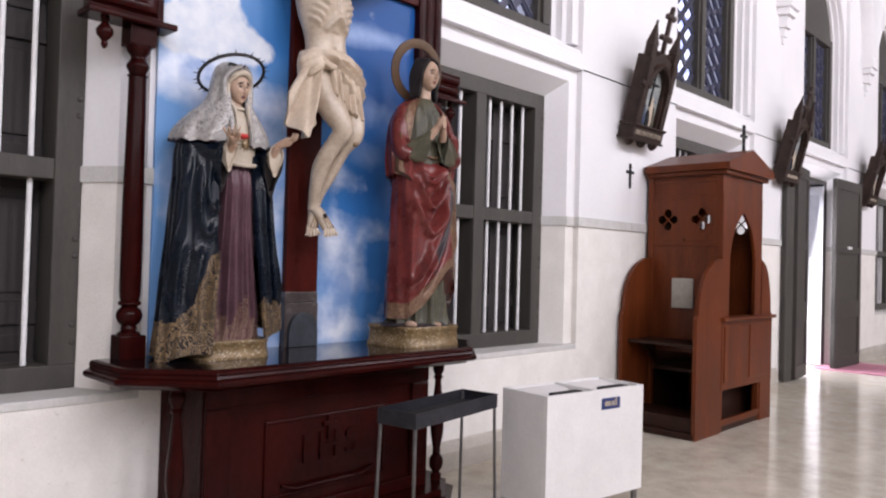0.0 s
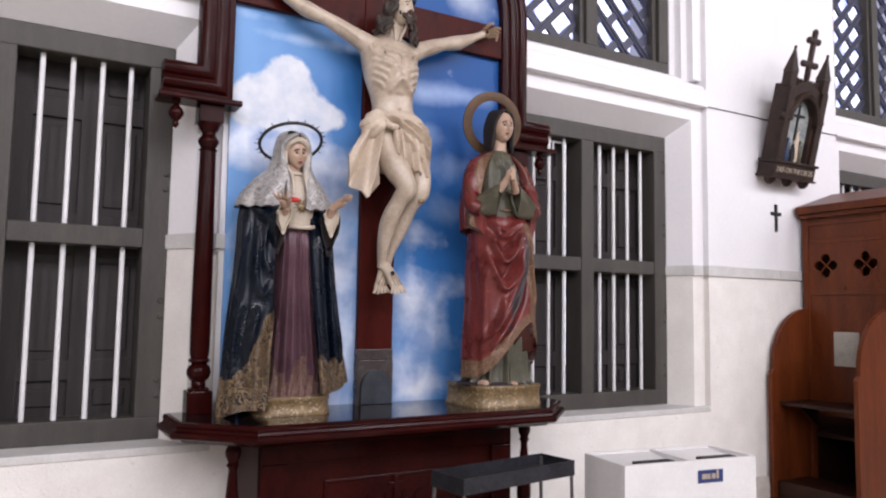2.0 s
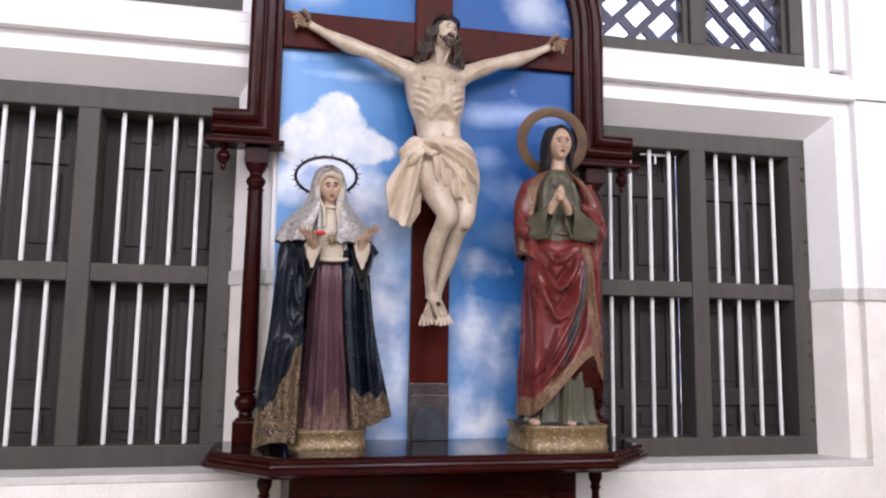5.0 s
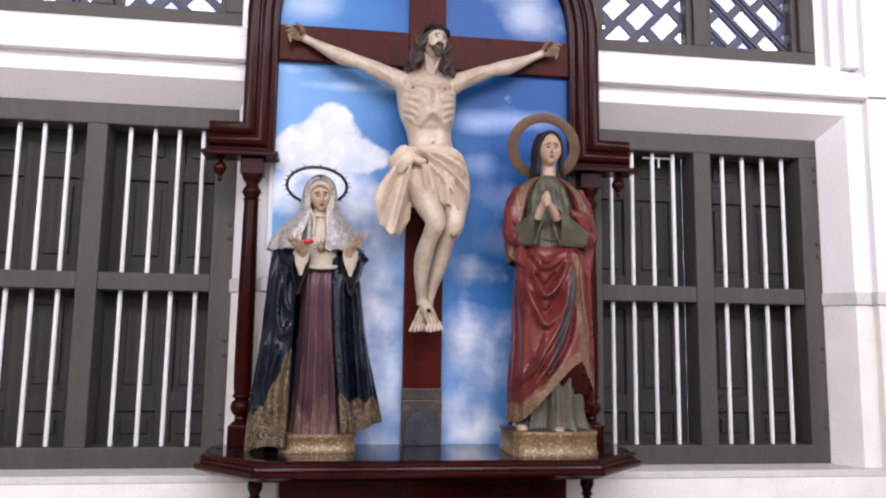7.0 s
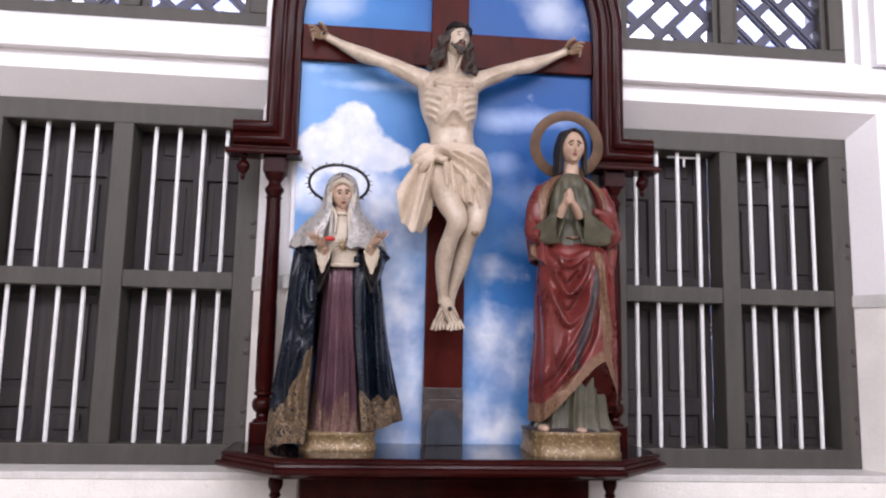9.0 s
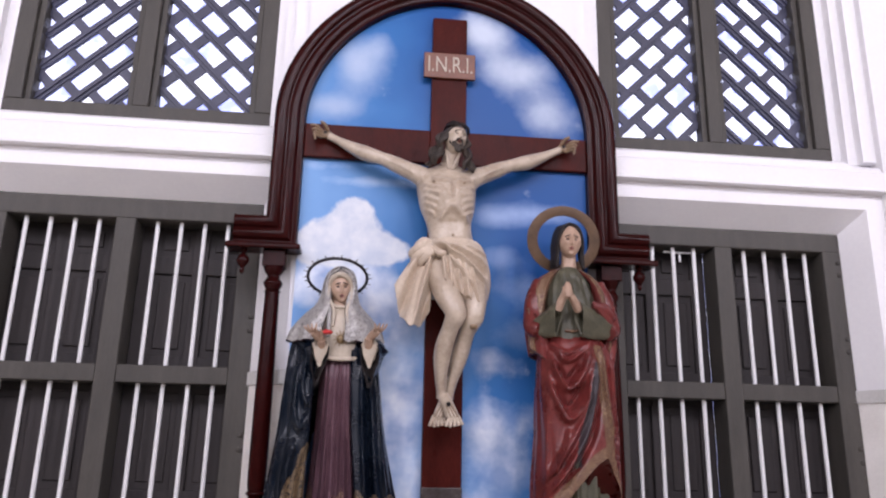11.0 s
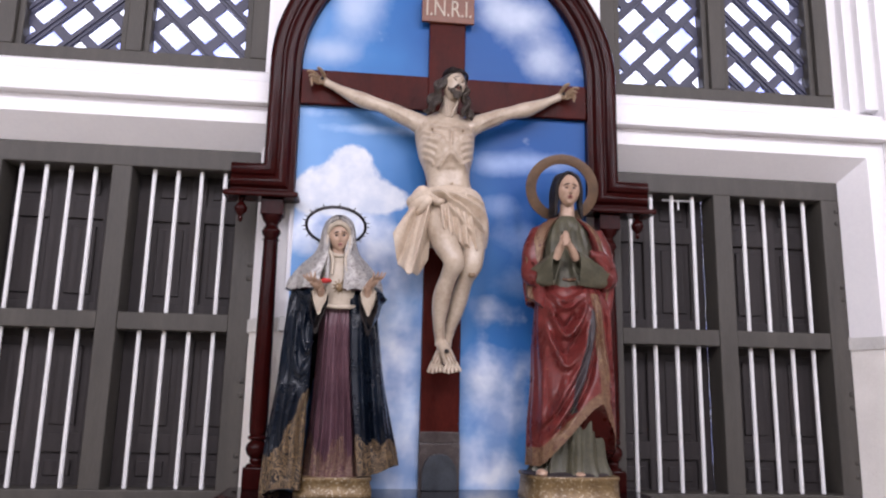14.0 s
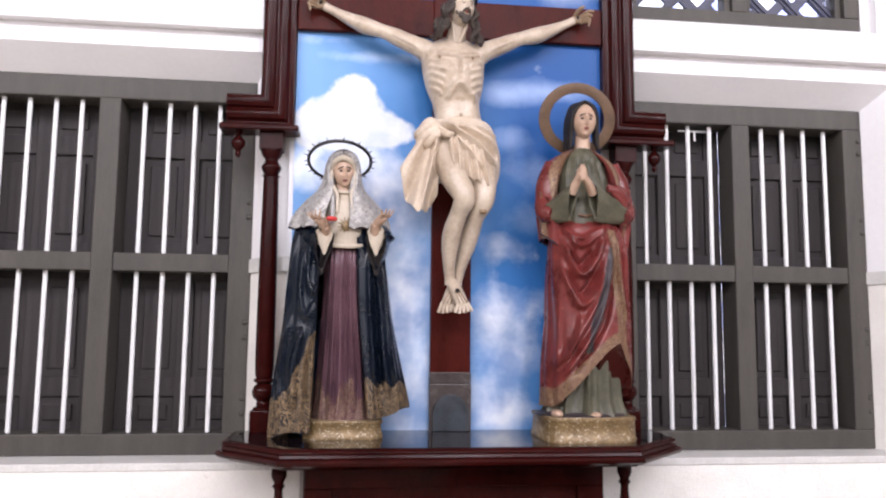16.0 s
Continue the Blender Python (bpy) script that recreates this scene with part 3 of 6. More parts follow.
solid("wall_south", bm, FARWALL, (0, SOUTH, 0), "added unseen opposite wall in darkened cream with two rows of windows", "wall", kind="structure")

# ground and bright distance outside the windows
bm = box(B(), -14, 36, BACK, 16, -0.3, -0.06)
solid("ground", bm, CONCRETE, (5, 8, -0.06), "pale paving outside the windows", "ground", kind="structure")
bm = box(B(), -14, 36, 16, 16.1, -0.3, 22)
solid("backdrop", bm, DAYLIGHT, (5, 16, 0), "bright overcast sky outside", "sky", kind="structure")


# ---- windows ----
def lower_window(c):
    w = thing("window", (c, WY, WZ0), "grey-brown wooden window with white iron rods and closed shutters", "window", "barred windows", "structure")
    z0, z1, xo = WZ0 + 0.016, IZ1, IX
    y0, y1 = WY, WY + 0.17
    f = part("window_frame", box(B(), c - xo, c + xo, y0, y1, z1 - 0.115, z1, 0.006), GREYWOOD, w)
    part("window_frame", box(B(), c - xo, c + xo, y0, y1, z0, z0 + 0.105, 0.006), GREYWOOD, w)
    for s in (-1, 1):
        st = part("stile", box(B(), *sorted((c + s * (xo - 0.115), c + s * xo)), y0 - 0.002, y1, z0 + 0.103, z1 - 0.113, 0.006), GREYWOOD, w)
        for zb in (2.38, 1.92, 1.30, 0.92):
            for dz in (0, 0.075):
                bm = ball(B(), (c + s * (xo - 0.022), y0 - 0.004, zb + dz), (0.014, 0.009, 0.014), n=10)
                part("bolt", bm, GREYWOOD, st, smooth=True)
    part("mullion", box(B(), c - 0.053, c + 0.053, y0 - 0.002, y1, z0 + 0.103, z1 - 0.113, 0.006), GREYWOOD, w)
    for s in (-1, 1):
        part("rail", box(B(), *sorted((c + s * 0.053, c + s * (xo - 0.115))), y0 + 0.004, y1, 1.63, 1.722, 0.005), GREYWOOD, w)
        cx = c + s * 0.350
        for i in range(4):
            x = cx + (i - 1.5) * 0.1285
            bm = lathe(B(), [(0.012, z0 + 0.10), (0.012, z1 - 0.11)], x, WY + 0.06, 12)
            part("rod", bm, ROD, w, "white painted iron rod", smooth=True)
        # pair of panelled shutter leaves
        xa, xb = sorted((c + s * 0.045, c + s * (xo - 0.02)))
        for za, zb in ((z0 + 0.02, 1.68), (1.70, z1 - 0.02)):
            bm = B()
            ys = WY + 0.18
            box(bm, xa, xb, ys + 0.02, ys + 0.045, za, zb)
            mid = za + (zb - za) * (0.32 if za < 1.2 else 0.66)
            for p0, p1 in ((za, za + 0.09), (mid - 0.05, mid + 0.05), (zb - 0.09, zb)):
                box(bm, xa, xb, ys, ys + 0.021, p0, p1, 0.004)
            wd = xb - xa
            for q0, q1 in ((0, 0.13), (0.44, 0.56), (0.87, 1.0)):
                box(bm, xa + q0 * wd, xa + q1 * wd, ys - 0.001, ys + 0.0205, za + 0.002, zb - 0.002, 0.004)
            for q0, q1 in ((0.18, 0.39), (0.61, 0.82)):
                for p0, p1 in ((za + 0.13, mid - 0.09), (mid + 0.09, zb - 0.13)):
                    box(bm, xa + q0 * wd, xa + q1 * wd, ys + 0.008, ys + 0.0205, p0, p1, 0.006)
            part("shutter", bm, SHUTTER, w, "panelled dark wooden shutter")
    return w


def slat_box(bm, p, q, width, y0, y1):
    d = (Vector(q) - Vector(p)).normalized() * 1.0
    n = Vector((-d.y, d.x)) * width / 2
    pts = [Vector(p) + n, Vector(p) - n, Vector(q) - n, Vector(q) + n]
    return plate(bm, [(v.x, v.y) for v in pts], y0, y1)


def clip_line(p, d, x0, x1, z0, z1):
    t0, t1 = -9.0, 9.0
    for o, v, a, b in ((p[0], d[0], x0, x1), (p[1], d[1], z0, z1)):
        lo, hi = sorted(((a - o) / v, (b - o) / v))
        t0, t1 = max(t0, lo), min(t1, hi)
    return ((p[0] + d[0] * t0, p[1] + d[1] * t0), (p[0] + d[0] * t1, p[1] + d[1] * t1)) if t1 - t0 > 0.02 else None


def upper_window(c, fine):
    """Tall window with two lattice casements; far ones keep each lattice as one part."""
    w = thing("window", (c, 3.46, UZ0), "tall dark wooden lattice window with daylight behind", "window", "lattice windows", "structure")
    y0, y1 = 3.465, 3.60
    top = USP
    part("window_frame", box(B(), c - UX, c + UX, y0, y1, UZ0, UZ0 + 0.085, 0.006), GREYWOOD, w)
    for s in (-1, 1):
        part("stile", box(B(), *sorted((c + s * (UX - 0.095), c + s * UX)), y0, y1, UZ0 + 0.085, top, 0.006), GREYWOOD, w)
    part("mullion", box(B(), c - 0.045, c + 0.045, y0 + 0.004, y1, UZ0 + 0.085, top, 0.006), GREYWOOD, w)
    part("transom", box(B(), c - UX, c + UX, y0, y1, top, top + 0.10, 0.006), GREYWOOD, w)
    head = [(x, z) for x, z in pointed(c, UX - 0.004, USP + 0.1, 0.85)]
    part("head_panel", plate(B(), head, y0 + 0.03, y0 + 0.09), GREYWOOD, w, "dark boarded pointed head")
    for s in (-1, 1):
        xa, xb = (c - UX + 0.095, c - 0.045) if s < 0 else (c + 0.045, c + UX - 0.095)
        za, zb = UZ0 + 0.085, top
        cs = part("casement", box(B(), xa, xa + 0.035, y0 + 0.03, y1 - 0.02, za, zb, 0.004), GREYWOOD, w)
        part("casement", box(B(), xb - 0.035, xb, y0 + 0.03, y1 - 0.02, za, zb, 0.004), GREYWOOD, w)
        x0, x1, z0, z1 = xa + 0.03, xb - 0.03, za - 0.01, zb + 0.01
        joined = B()
        off = c - 0.499 if s < 0 else c + 0.499            # a hole column, mirrored in the other leaf
        hz = 3.425
        dx = 0.7071 * (1 if s < 0 else -1)
        for i in range(-9, 9):
            # slats lie half way between the rows of holes
            p = (off, hz + (i + 0.5) * 0.206)
            ends = clip_line(p, (dx, 0.7071), x0, x1, z0, z1)
            if ends:
                bm = B() if fine else joined
                slat_box(bm, *ends, 0.050, 3.545, 3.575)
                slat_box(bm, *ends, 0.014, 3.535, 3.546)
                if fine:
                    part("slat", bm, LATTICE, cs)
        for i in range(-9, 9):
            for j in range(-6, 7):
                # short cross pieces between neighbouring holes of a row
                q = (off + (j + 0.5) * 0.2165 * dx, hz + i * 0.206 + (j + 0.5) * 0.2165 * 0.7071)
                if x0 - 0.02 < q[0] < x1 + 0.02 and z0 < q[1] < z1:
                    bm = B() if fine else joined
                    n = (0.7071, -dx)
                    slat_box(bm, (q[0] - n[0] * 0.055, q[1] - n[1] * 0.055), (q[0] + n[0] * 0.055, q[1] + n[1] * 0.055), 0.058, 3.552, 3.572)
                    if fine:
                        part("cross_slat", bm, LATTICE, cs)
        if fine:
            joined.free()
        else:
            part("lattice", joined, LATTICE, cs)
    return w


first = lower_window(FIRST)
for k in BAYS:
    if k not in (0, DOOR_BAY):
        copy_thing(first, Matrix.Translation((FIRST + PITCH * k, WY, WZ0)))
# metal hook bar; its bright glare is put in as white paint
bar = box(B(), FIRST - 0.335, FIRST - 0.135, WY + 0.075, WY + 0.087, 2.492, 2.502, 0.002)
box(bar, FIRST - 0.240, FIRST - 0.230, WY + 0.076, WY + 0.086, 2.440, 2.493, 0.002)
part("stay_bar", bar, ROD, first, "metal stay bar inside the window head, its glare put in as white")
near = upper_window(FIRST, True)
copy_thing(near, Matrix.Translation((FIRST - PITCH, 3.46, UZ0)))
far = upper_window(FIRST + PITCH, False)
for k in BAYS:
    if k not in (0, -1, 1):
        copy_thing(far, Matrix.Translation((FIRST + PITCH * k, 3.46, UZ0)))

# ---- the altar ----
AX = 2.157     # its middle
TABLE = 0.862  # top of its table


def turned(bm, x, y, z0, z1, r, n=24):
    """A turned leg: rings and a vase between z0 and z1, thickest radius r."""
    h = z1 - z0
    prof = [(0.75, 0), (0.75, 0.05), (0.5, 0.06), (0.9, 0.10), (1.0, 0.14), (0.9, 0.18), (0.5, 0.21), (0.62, 0.23), (0.5, 0.25), (0.85, 0.36), (0.95, 0.46),
            (0.75, 0.60), (0.5, 0.76), (0.45, 0.82), (0.7, 0.84), (0.5, 0.86), (0.8, 0.90), (0.8, 0.94), (0.6, 0.96), (0.75, 1.0)]
    return lathe(bm, [(r * a, z0 + h * b) for a, b in smooth_pts(prof, 2)], x, y, n)


def table_outline(grow):
    f, m = 2.62 - grow, 2.90 - grow * 0.4
    a, b = 0.755 + grow * 0.4, 1.035 + grow
    return [(AX - b, 3.215), (AX - b, m), (AX - a, f), (AX + a, f), (AX + b, m), (AX + b, 3.215)]


TABLE_AT, WALL_AT = standing(0.096, 0.08, 0.0), standing(0.096, 0.165, 0.0)
PLACE[0] = TABLE_AT
altar = thing("altar", (AX, 3.0, 0), "dark red varnished mahogany altar with an arched frame and turned columns", "altar")
# table top: stepped moulded edge
bm = B()
prof = [(-0.085, 0.772), (-0.055, 0.776), (-0.045, 0.786), (-0.012, 0.792), (0.0, 0.800), (0.004, 0.812), (-0.002, 0.822), (-0.020, 0.828), (-0.024, 0.838), (-0.020, 0.848), (-0.024, 0.857), (-0.032, TABLE)]
skin_rings(bm, [[(x, y, z) for x, y in table_outline(g)] for g, z in prof], 0)
part("table_top", bm, MAHOGANY, altar, smooth=35)
part("polished_top", slab(B(), table_outline(-0.045), TABLE - 0.004, TABLE + 0.0015), TOPGLOSS, altar, "mirror-polished dark table surface")
# body with a framed front
bm = B()
body = [(AX - 0.70, 3.212), (AX - 0.665, 2.90), (AX + 0.665, 2.90), (AX + 0.70, 3.212)]
slab(bm, body, 0.09, 0.775)
part("body", bm, MAHOGANY, altar)
for x0, x1, z0, z1 in ((-0.66, 0.66, 0.66, 0.765), (-0.66, 0.66, 0.10, 0.17), (-0.66, -0.54, 0.17, 0.66), (0.54, 0.66, 0.17, 0.66)):
    part("front_rail", box(B(), AX + x0, AX + x1, 2.878, 2.90, z0, z1, 0.006), MAHOGANY, altar)
bm = B()
for x0, x1, z0, z1 in ((-0.36, 0.36, 0.555, 0.57), (-0.36, 0.36, 0.215, 0.23), (-0.36, -0.345, 0.23, 0.555), (0.345, 0.36, 0.23, 0.555)):
    box(bm, AX + x0, AX + x1, 2.888, 2.90, z0, z1, 0.004)
part("panel_moulding", bm, MAHOGANY, altar)
for ch, dx in (("I", -0.14), ("H", 0.0), ("S", 0.14)):
    text_mesh("letter", ch, 0.19, MAHOGANY, altar, (AX + dx, 2.897, 0.41), depth=0.010)
bm = box(B(), AX - 0.012, AX + 0.012, 2.882, 2.90, 0.44, 0.56, 0.003)
box(bm, AX - 0.04, AX + 0.04, 2.883, 2.90, 0.51, 0.532, 0.003)
part("carved_cross", bm, MAHOGANY, altar)
bm = tube(B(), [(AX - 0.27, 2.885, 0.27, 0.008), (AX - 0.2, 2.882, 0.245, 0.014), (AX + 0.2, 2.882, 0.245, 0.014), (AX + 0.27, 2.885, 0.27, 0.008)], 8)
part("carved_scroll", bm, MAHOGANY, altar, smooth=True)
slab_pts = lambda g: [(AX - 0.86 - g, 3.215), (AX - 0.86 - g, 2.98 - g), (AX - 0.66, 2.76 - g), (AX + 0.66, 2.76 - g), (AX + 0.86 + g, 2.98 - g), (AX + 0.86 + g, 3.215)]
for g, z0, z1 in ((0.06, 0.0, 0.035), (0.03, 0.035, 0.07), (0.0, 0.07, 0.10)):
    part("plinth_step", slab(B(), slab_pts(g), z0, z1), MAHOGANY, altar)
for s in (-1, 1):
    part("turned_leg", turned(B(), AX + s * 0.77, 2.915, 0.10, 0.775, 0.040), MAHOGANY, altar, smooth=45)
PLACE[0] = WALL_AT
for s in (-1, 1):
    # column on the table
    cx, cy = AX + s * 0.875, 3.08
    col = part("column", lathe(B(), smooth_pts([(0.040, 1.115), (0.044, 1.18), (0.0435, 1.45), (0.040, 1.75), (0.036, 2.06)], 4), cx, cy, 28), MAHOGANY, altar, smooth=True)
    part("column_base", box(B(), cx - 0.056, cx + 0.056, cy - 0.052, cy + 0.05, TABLE, 0.965, 0.006), MAHOGANY, col)
    prof = [(0.046, 0.965), (0.046, 0.975), (0.030, 0.982), (0.034, 0.992), (0.030, 1.004), (0.044, 1.018), (0.054, 1.045), (0.046, 1.072), (0.032, 1.084), (0.046, 1.094), (0.046, 1.104), (0.036, 1.112), (0.040, 1.115)]
    part("column_ring", lathe(B(), smooth_pts(prof, 2), cx, cy, 28), MAHOGANY, col, smooth=45)
    prof = [(0.036, 2.06), (0.043, 2.068), (0.034, 2.076), (0.046, 2.10), (0.046, 2.115), (0.032, 2.135), (0.032, 2.15), (0.044, 2.165), (0.052, 2.185), (0.052, 2.19)]
    part("capital_ring", lathe(B(), smooth_pts(prof, 2), cx, cy, 28), MAHOGANY, col, smooth=45)
    part("capital_block", box(B(), cx - 0.056, cx + 0.056, cy - 0.052, cy + 0.05, 2.19, 2.272, 0.004), MAHOGANY, col)
    # shelf and hanging finial
    part("shelf", box(B(), *sorted((AX + s * 0.745, AX + s * 1.115)), 2.985, 3.13, 2.272, 2.30, 0.008), MAHOGANY, altar)
    px = AX + s * 1.03
    prof = [(0.018, 2.272), (0.018, 2.262), (0.010, 2.254), (0.022, 2.24), (0.034, 2.222), (0.032, 2.204), (0.020, 2.188), (0.010, 2.178), (0.014, 2.168), (0.012, 2.156), (0.003, 2.146)]
    part("finial", lathe(B(), prof[::-1], px, 3.05, 18), MAHOGANY, altar, smooth=50)
# arched frame that turns outward over the columns
SPRING = 3.04


def blunt_arch(n=48, power=1.86, rise=0.985):
    """A half round that comes to a slight point; from one springing to the other, half width 1."""
    out = []
    for i in range(1, n):
        a = math.pi * i / n
        c = math.cos(a)
        out.append((math.copysign(abs(c) ** (2 / power), c), rise * math.sin(a) ** (2 / power)))
    return out


ri = 0.775
path = [(AX - 1.09, 2.302), (AX - ri, 2.302), (AX - ri, SPRING)]
path += [(AX - x * ri, SPRING + z * ri) for x, z in blunt_arch()]
path += [(AX + ri, SPRING), (AX + ri, 2.302), (AX + 1.09, 2.302)]
prof = [(0.0, 3.130), (0.0, 3.068), (0.012, 3.061), (0.026, 3.061), (0.034, 3.054), (0.040, 3.043), (0.056, 3.036), (0.072, 3.038), (0.082, 3.047), (0.090, 3.045), (0.098, 3.032),
        (0.115, 3.025), (0.138, 3.028), (0.150, 3.038), (0.158, 3.050), (0.158, 3.130)]
part("arched_frame", sweep(B(), path, prof), MAHOGANY, altar, "moulded arched mahogany frame", smooth=35)

# printed sky board within the arch
hw = 0.772
pts = [(AX - hw, TABLE + 0.001), (AX + hw, TABLE + 0.001), (AX + hw, SPRING)] + [(AX + x * hw, SPRING + z * hw) for x, z in blunt_arch()] + [(AX - hw, SPRING)]
solid("sky_board", plate(B(), pts, 3.112, 3.13), SKYBOARD, (AX, 3.112, TABLE), "printed board of blue sky and white clouds behind the cross", "backboard")

# the cross
cross = thing("cross", (AX, 3.14, TABLE), "reddish varnished wooden cross standing on the altar", "cross")
part("upright", box(B(), AX - 0.098, AX + 0.098, 3.075, 3.1115, 1.10, 3.70, 0.006), REDWOOD, cross)
for s in (-1, 1):
    part("arm", box(B(), *sorted((AX + s * 0.098, AX + s * 0.772)), 3.077, 3.111, 2.808, 3.0, 0.006), REDWOOD, cross)
part("collar", box(B(), AX - 0.100, AX + 0.100, 3.073, 3.1115, 1.085, 1.140, 0.004), FOOTGREY, cross)
part("foot_block", box(B(), AX - 0.101, AX + 0.101, 3.068, 3.1115, TABLE, 1.085, 0.004), FOOTGREY, cross, "grey-brown foot of the cross")
bm = plate(B(), [(AX - 0.085, TABLE + 0.004), (AX + 0.085, TABLE + 0.004)] + [(AX + 0.085 * math.cos(a) ** 0.8 if a < 1.57 else AX - 0.085 * abs(math.cos(a)) ** 0.8, 0.93 + 0.105 * math.sin(a)) for a in (math.pi * k / 16 for k in range(17))], 3.044, 3.067)
part("foot_stone", bm, STONE, cross, "small grey arched stone")
sign = part("title_board", box(B(), 2.012, 2.300, 3.055, 3.075, 3.312, 3.466, 0.004), SIGNWOOD, cross, "red-brown board lettered in cream")
text_mesh("lettering", "I.N.R.I.", 0.140, LETTER, sign, (2.158, 3.053, 3.389), Matrix.Diagonal((0.68, 1, 1, 1)), depth=0.002, spacing=1.0)

# ---- painted statues ----
def ring_pts(cx, cy, rx, ry, z, n, f=None, zf=None):
    out = []
    for i in range(n):
        a = 2 * math.pi * i / n
        k = 1 + (f(a, z) if f else 0)
        out.append((cx + rx * k * math.sin(a), cy - ry * k * math.cos(a), z + (zf(a) if zf else 0)))
    return out


def column_of(bm, secs, n, f=None, mat=0, steps=6, carve=None):
    """A lofted body through sections (z, cx, cy, rx, ry); f(angle, z) folds it, angle 0 faces the viewer."""
    rings = [ring_pts(s[1], s[2], s[3], s[4], s[0], n, f) for s in smooth_pts(secs, steps)]
    return skin_rings(bm, carve(rings) if carve else rings, mat)


def sheet(bm, secs, a0, a1, n, f, mat, thick=0.012, steps=6, hem=None, carve=None):
    """An open drape from angle a0(v) to a1(v) round the sections, with thickness."""
    rows = smooth_pts(secs, steps)
    rings = []
    for j, s in enumerate(rows):
        v = j / (len(rows) - 1)
        outer, inner = [], []
        for i in range(n + 1):
            u = i / n
            a = a0(v) + (a1(v) - a0(v)) * u
            k = 1 + f(a, s[0], v)
            z = s[0] + (hem(a) * (1 - v) ** 2 if hem else 0)
            sa, ca = math.sin(a), math.cos(a)
            outer.append((s[1] + s[3] * k * sa, s[2] - s[4] * k * ca, z))
            inner.append((s[1] + (s[3] * k - thick) * sa, s[2] - (s[4] * k - thick) * ca, z))
        rings.append(outer + inner[::-1])
    return skin_rings(bm, carve(rings) if carve else rings, mat)


def ridge_push(P, ridges):
    """How far carved folds stand out at points: each fold is (height, width, line of (x, z)); its ends run out softly."""
    out = np.zeros(len(P))
    for high, wide, line in ridges:
        L = np.array(smooth_pts(line, 5))
        a, b = L[:-1], L[1:]
        d = b - a
        run = np.r_[0, np.cumsum(np.hypot(*d.T))]
        q = P[:, None, :] - a[None]
        t = np.clip((q * d).sum(2) / np.maximum(1e-9, (d * d).sum(1)), 0, 1)
        far = np.hypot(*np.moveaxis(q - t[..., None] * d, 2, 0))
        k = far.argmin(1)
        i = np.arange(len(P))
        s = (run[k] + t[i, k] * np.diff(run)[k]) / run[-1]
        out += high * np.clip(np.minimum(s, 1 - s) / 0.14, 0.12, 1) * np.exp(-(far[i, k] / wide) ** 2)
    return out


def carver(cy, reach, *lists):
    """Pushes the front of a lofted drape out along carved folds."""
    ridges = [r for some in lists for r in some]

    def carve(rings):
        a = np.array(rings, float)
        p = a.reshape(-1, 3)
        p[:, 1] -= ridge_push(p[:, [0, 2]], ridges) * np.clip((cy - p[:, 1]) / reach, 0, 1)
        return [[tuple(v) for v in r] for r in a.tolist()]
    return carve


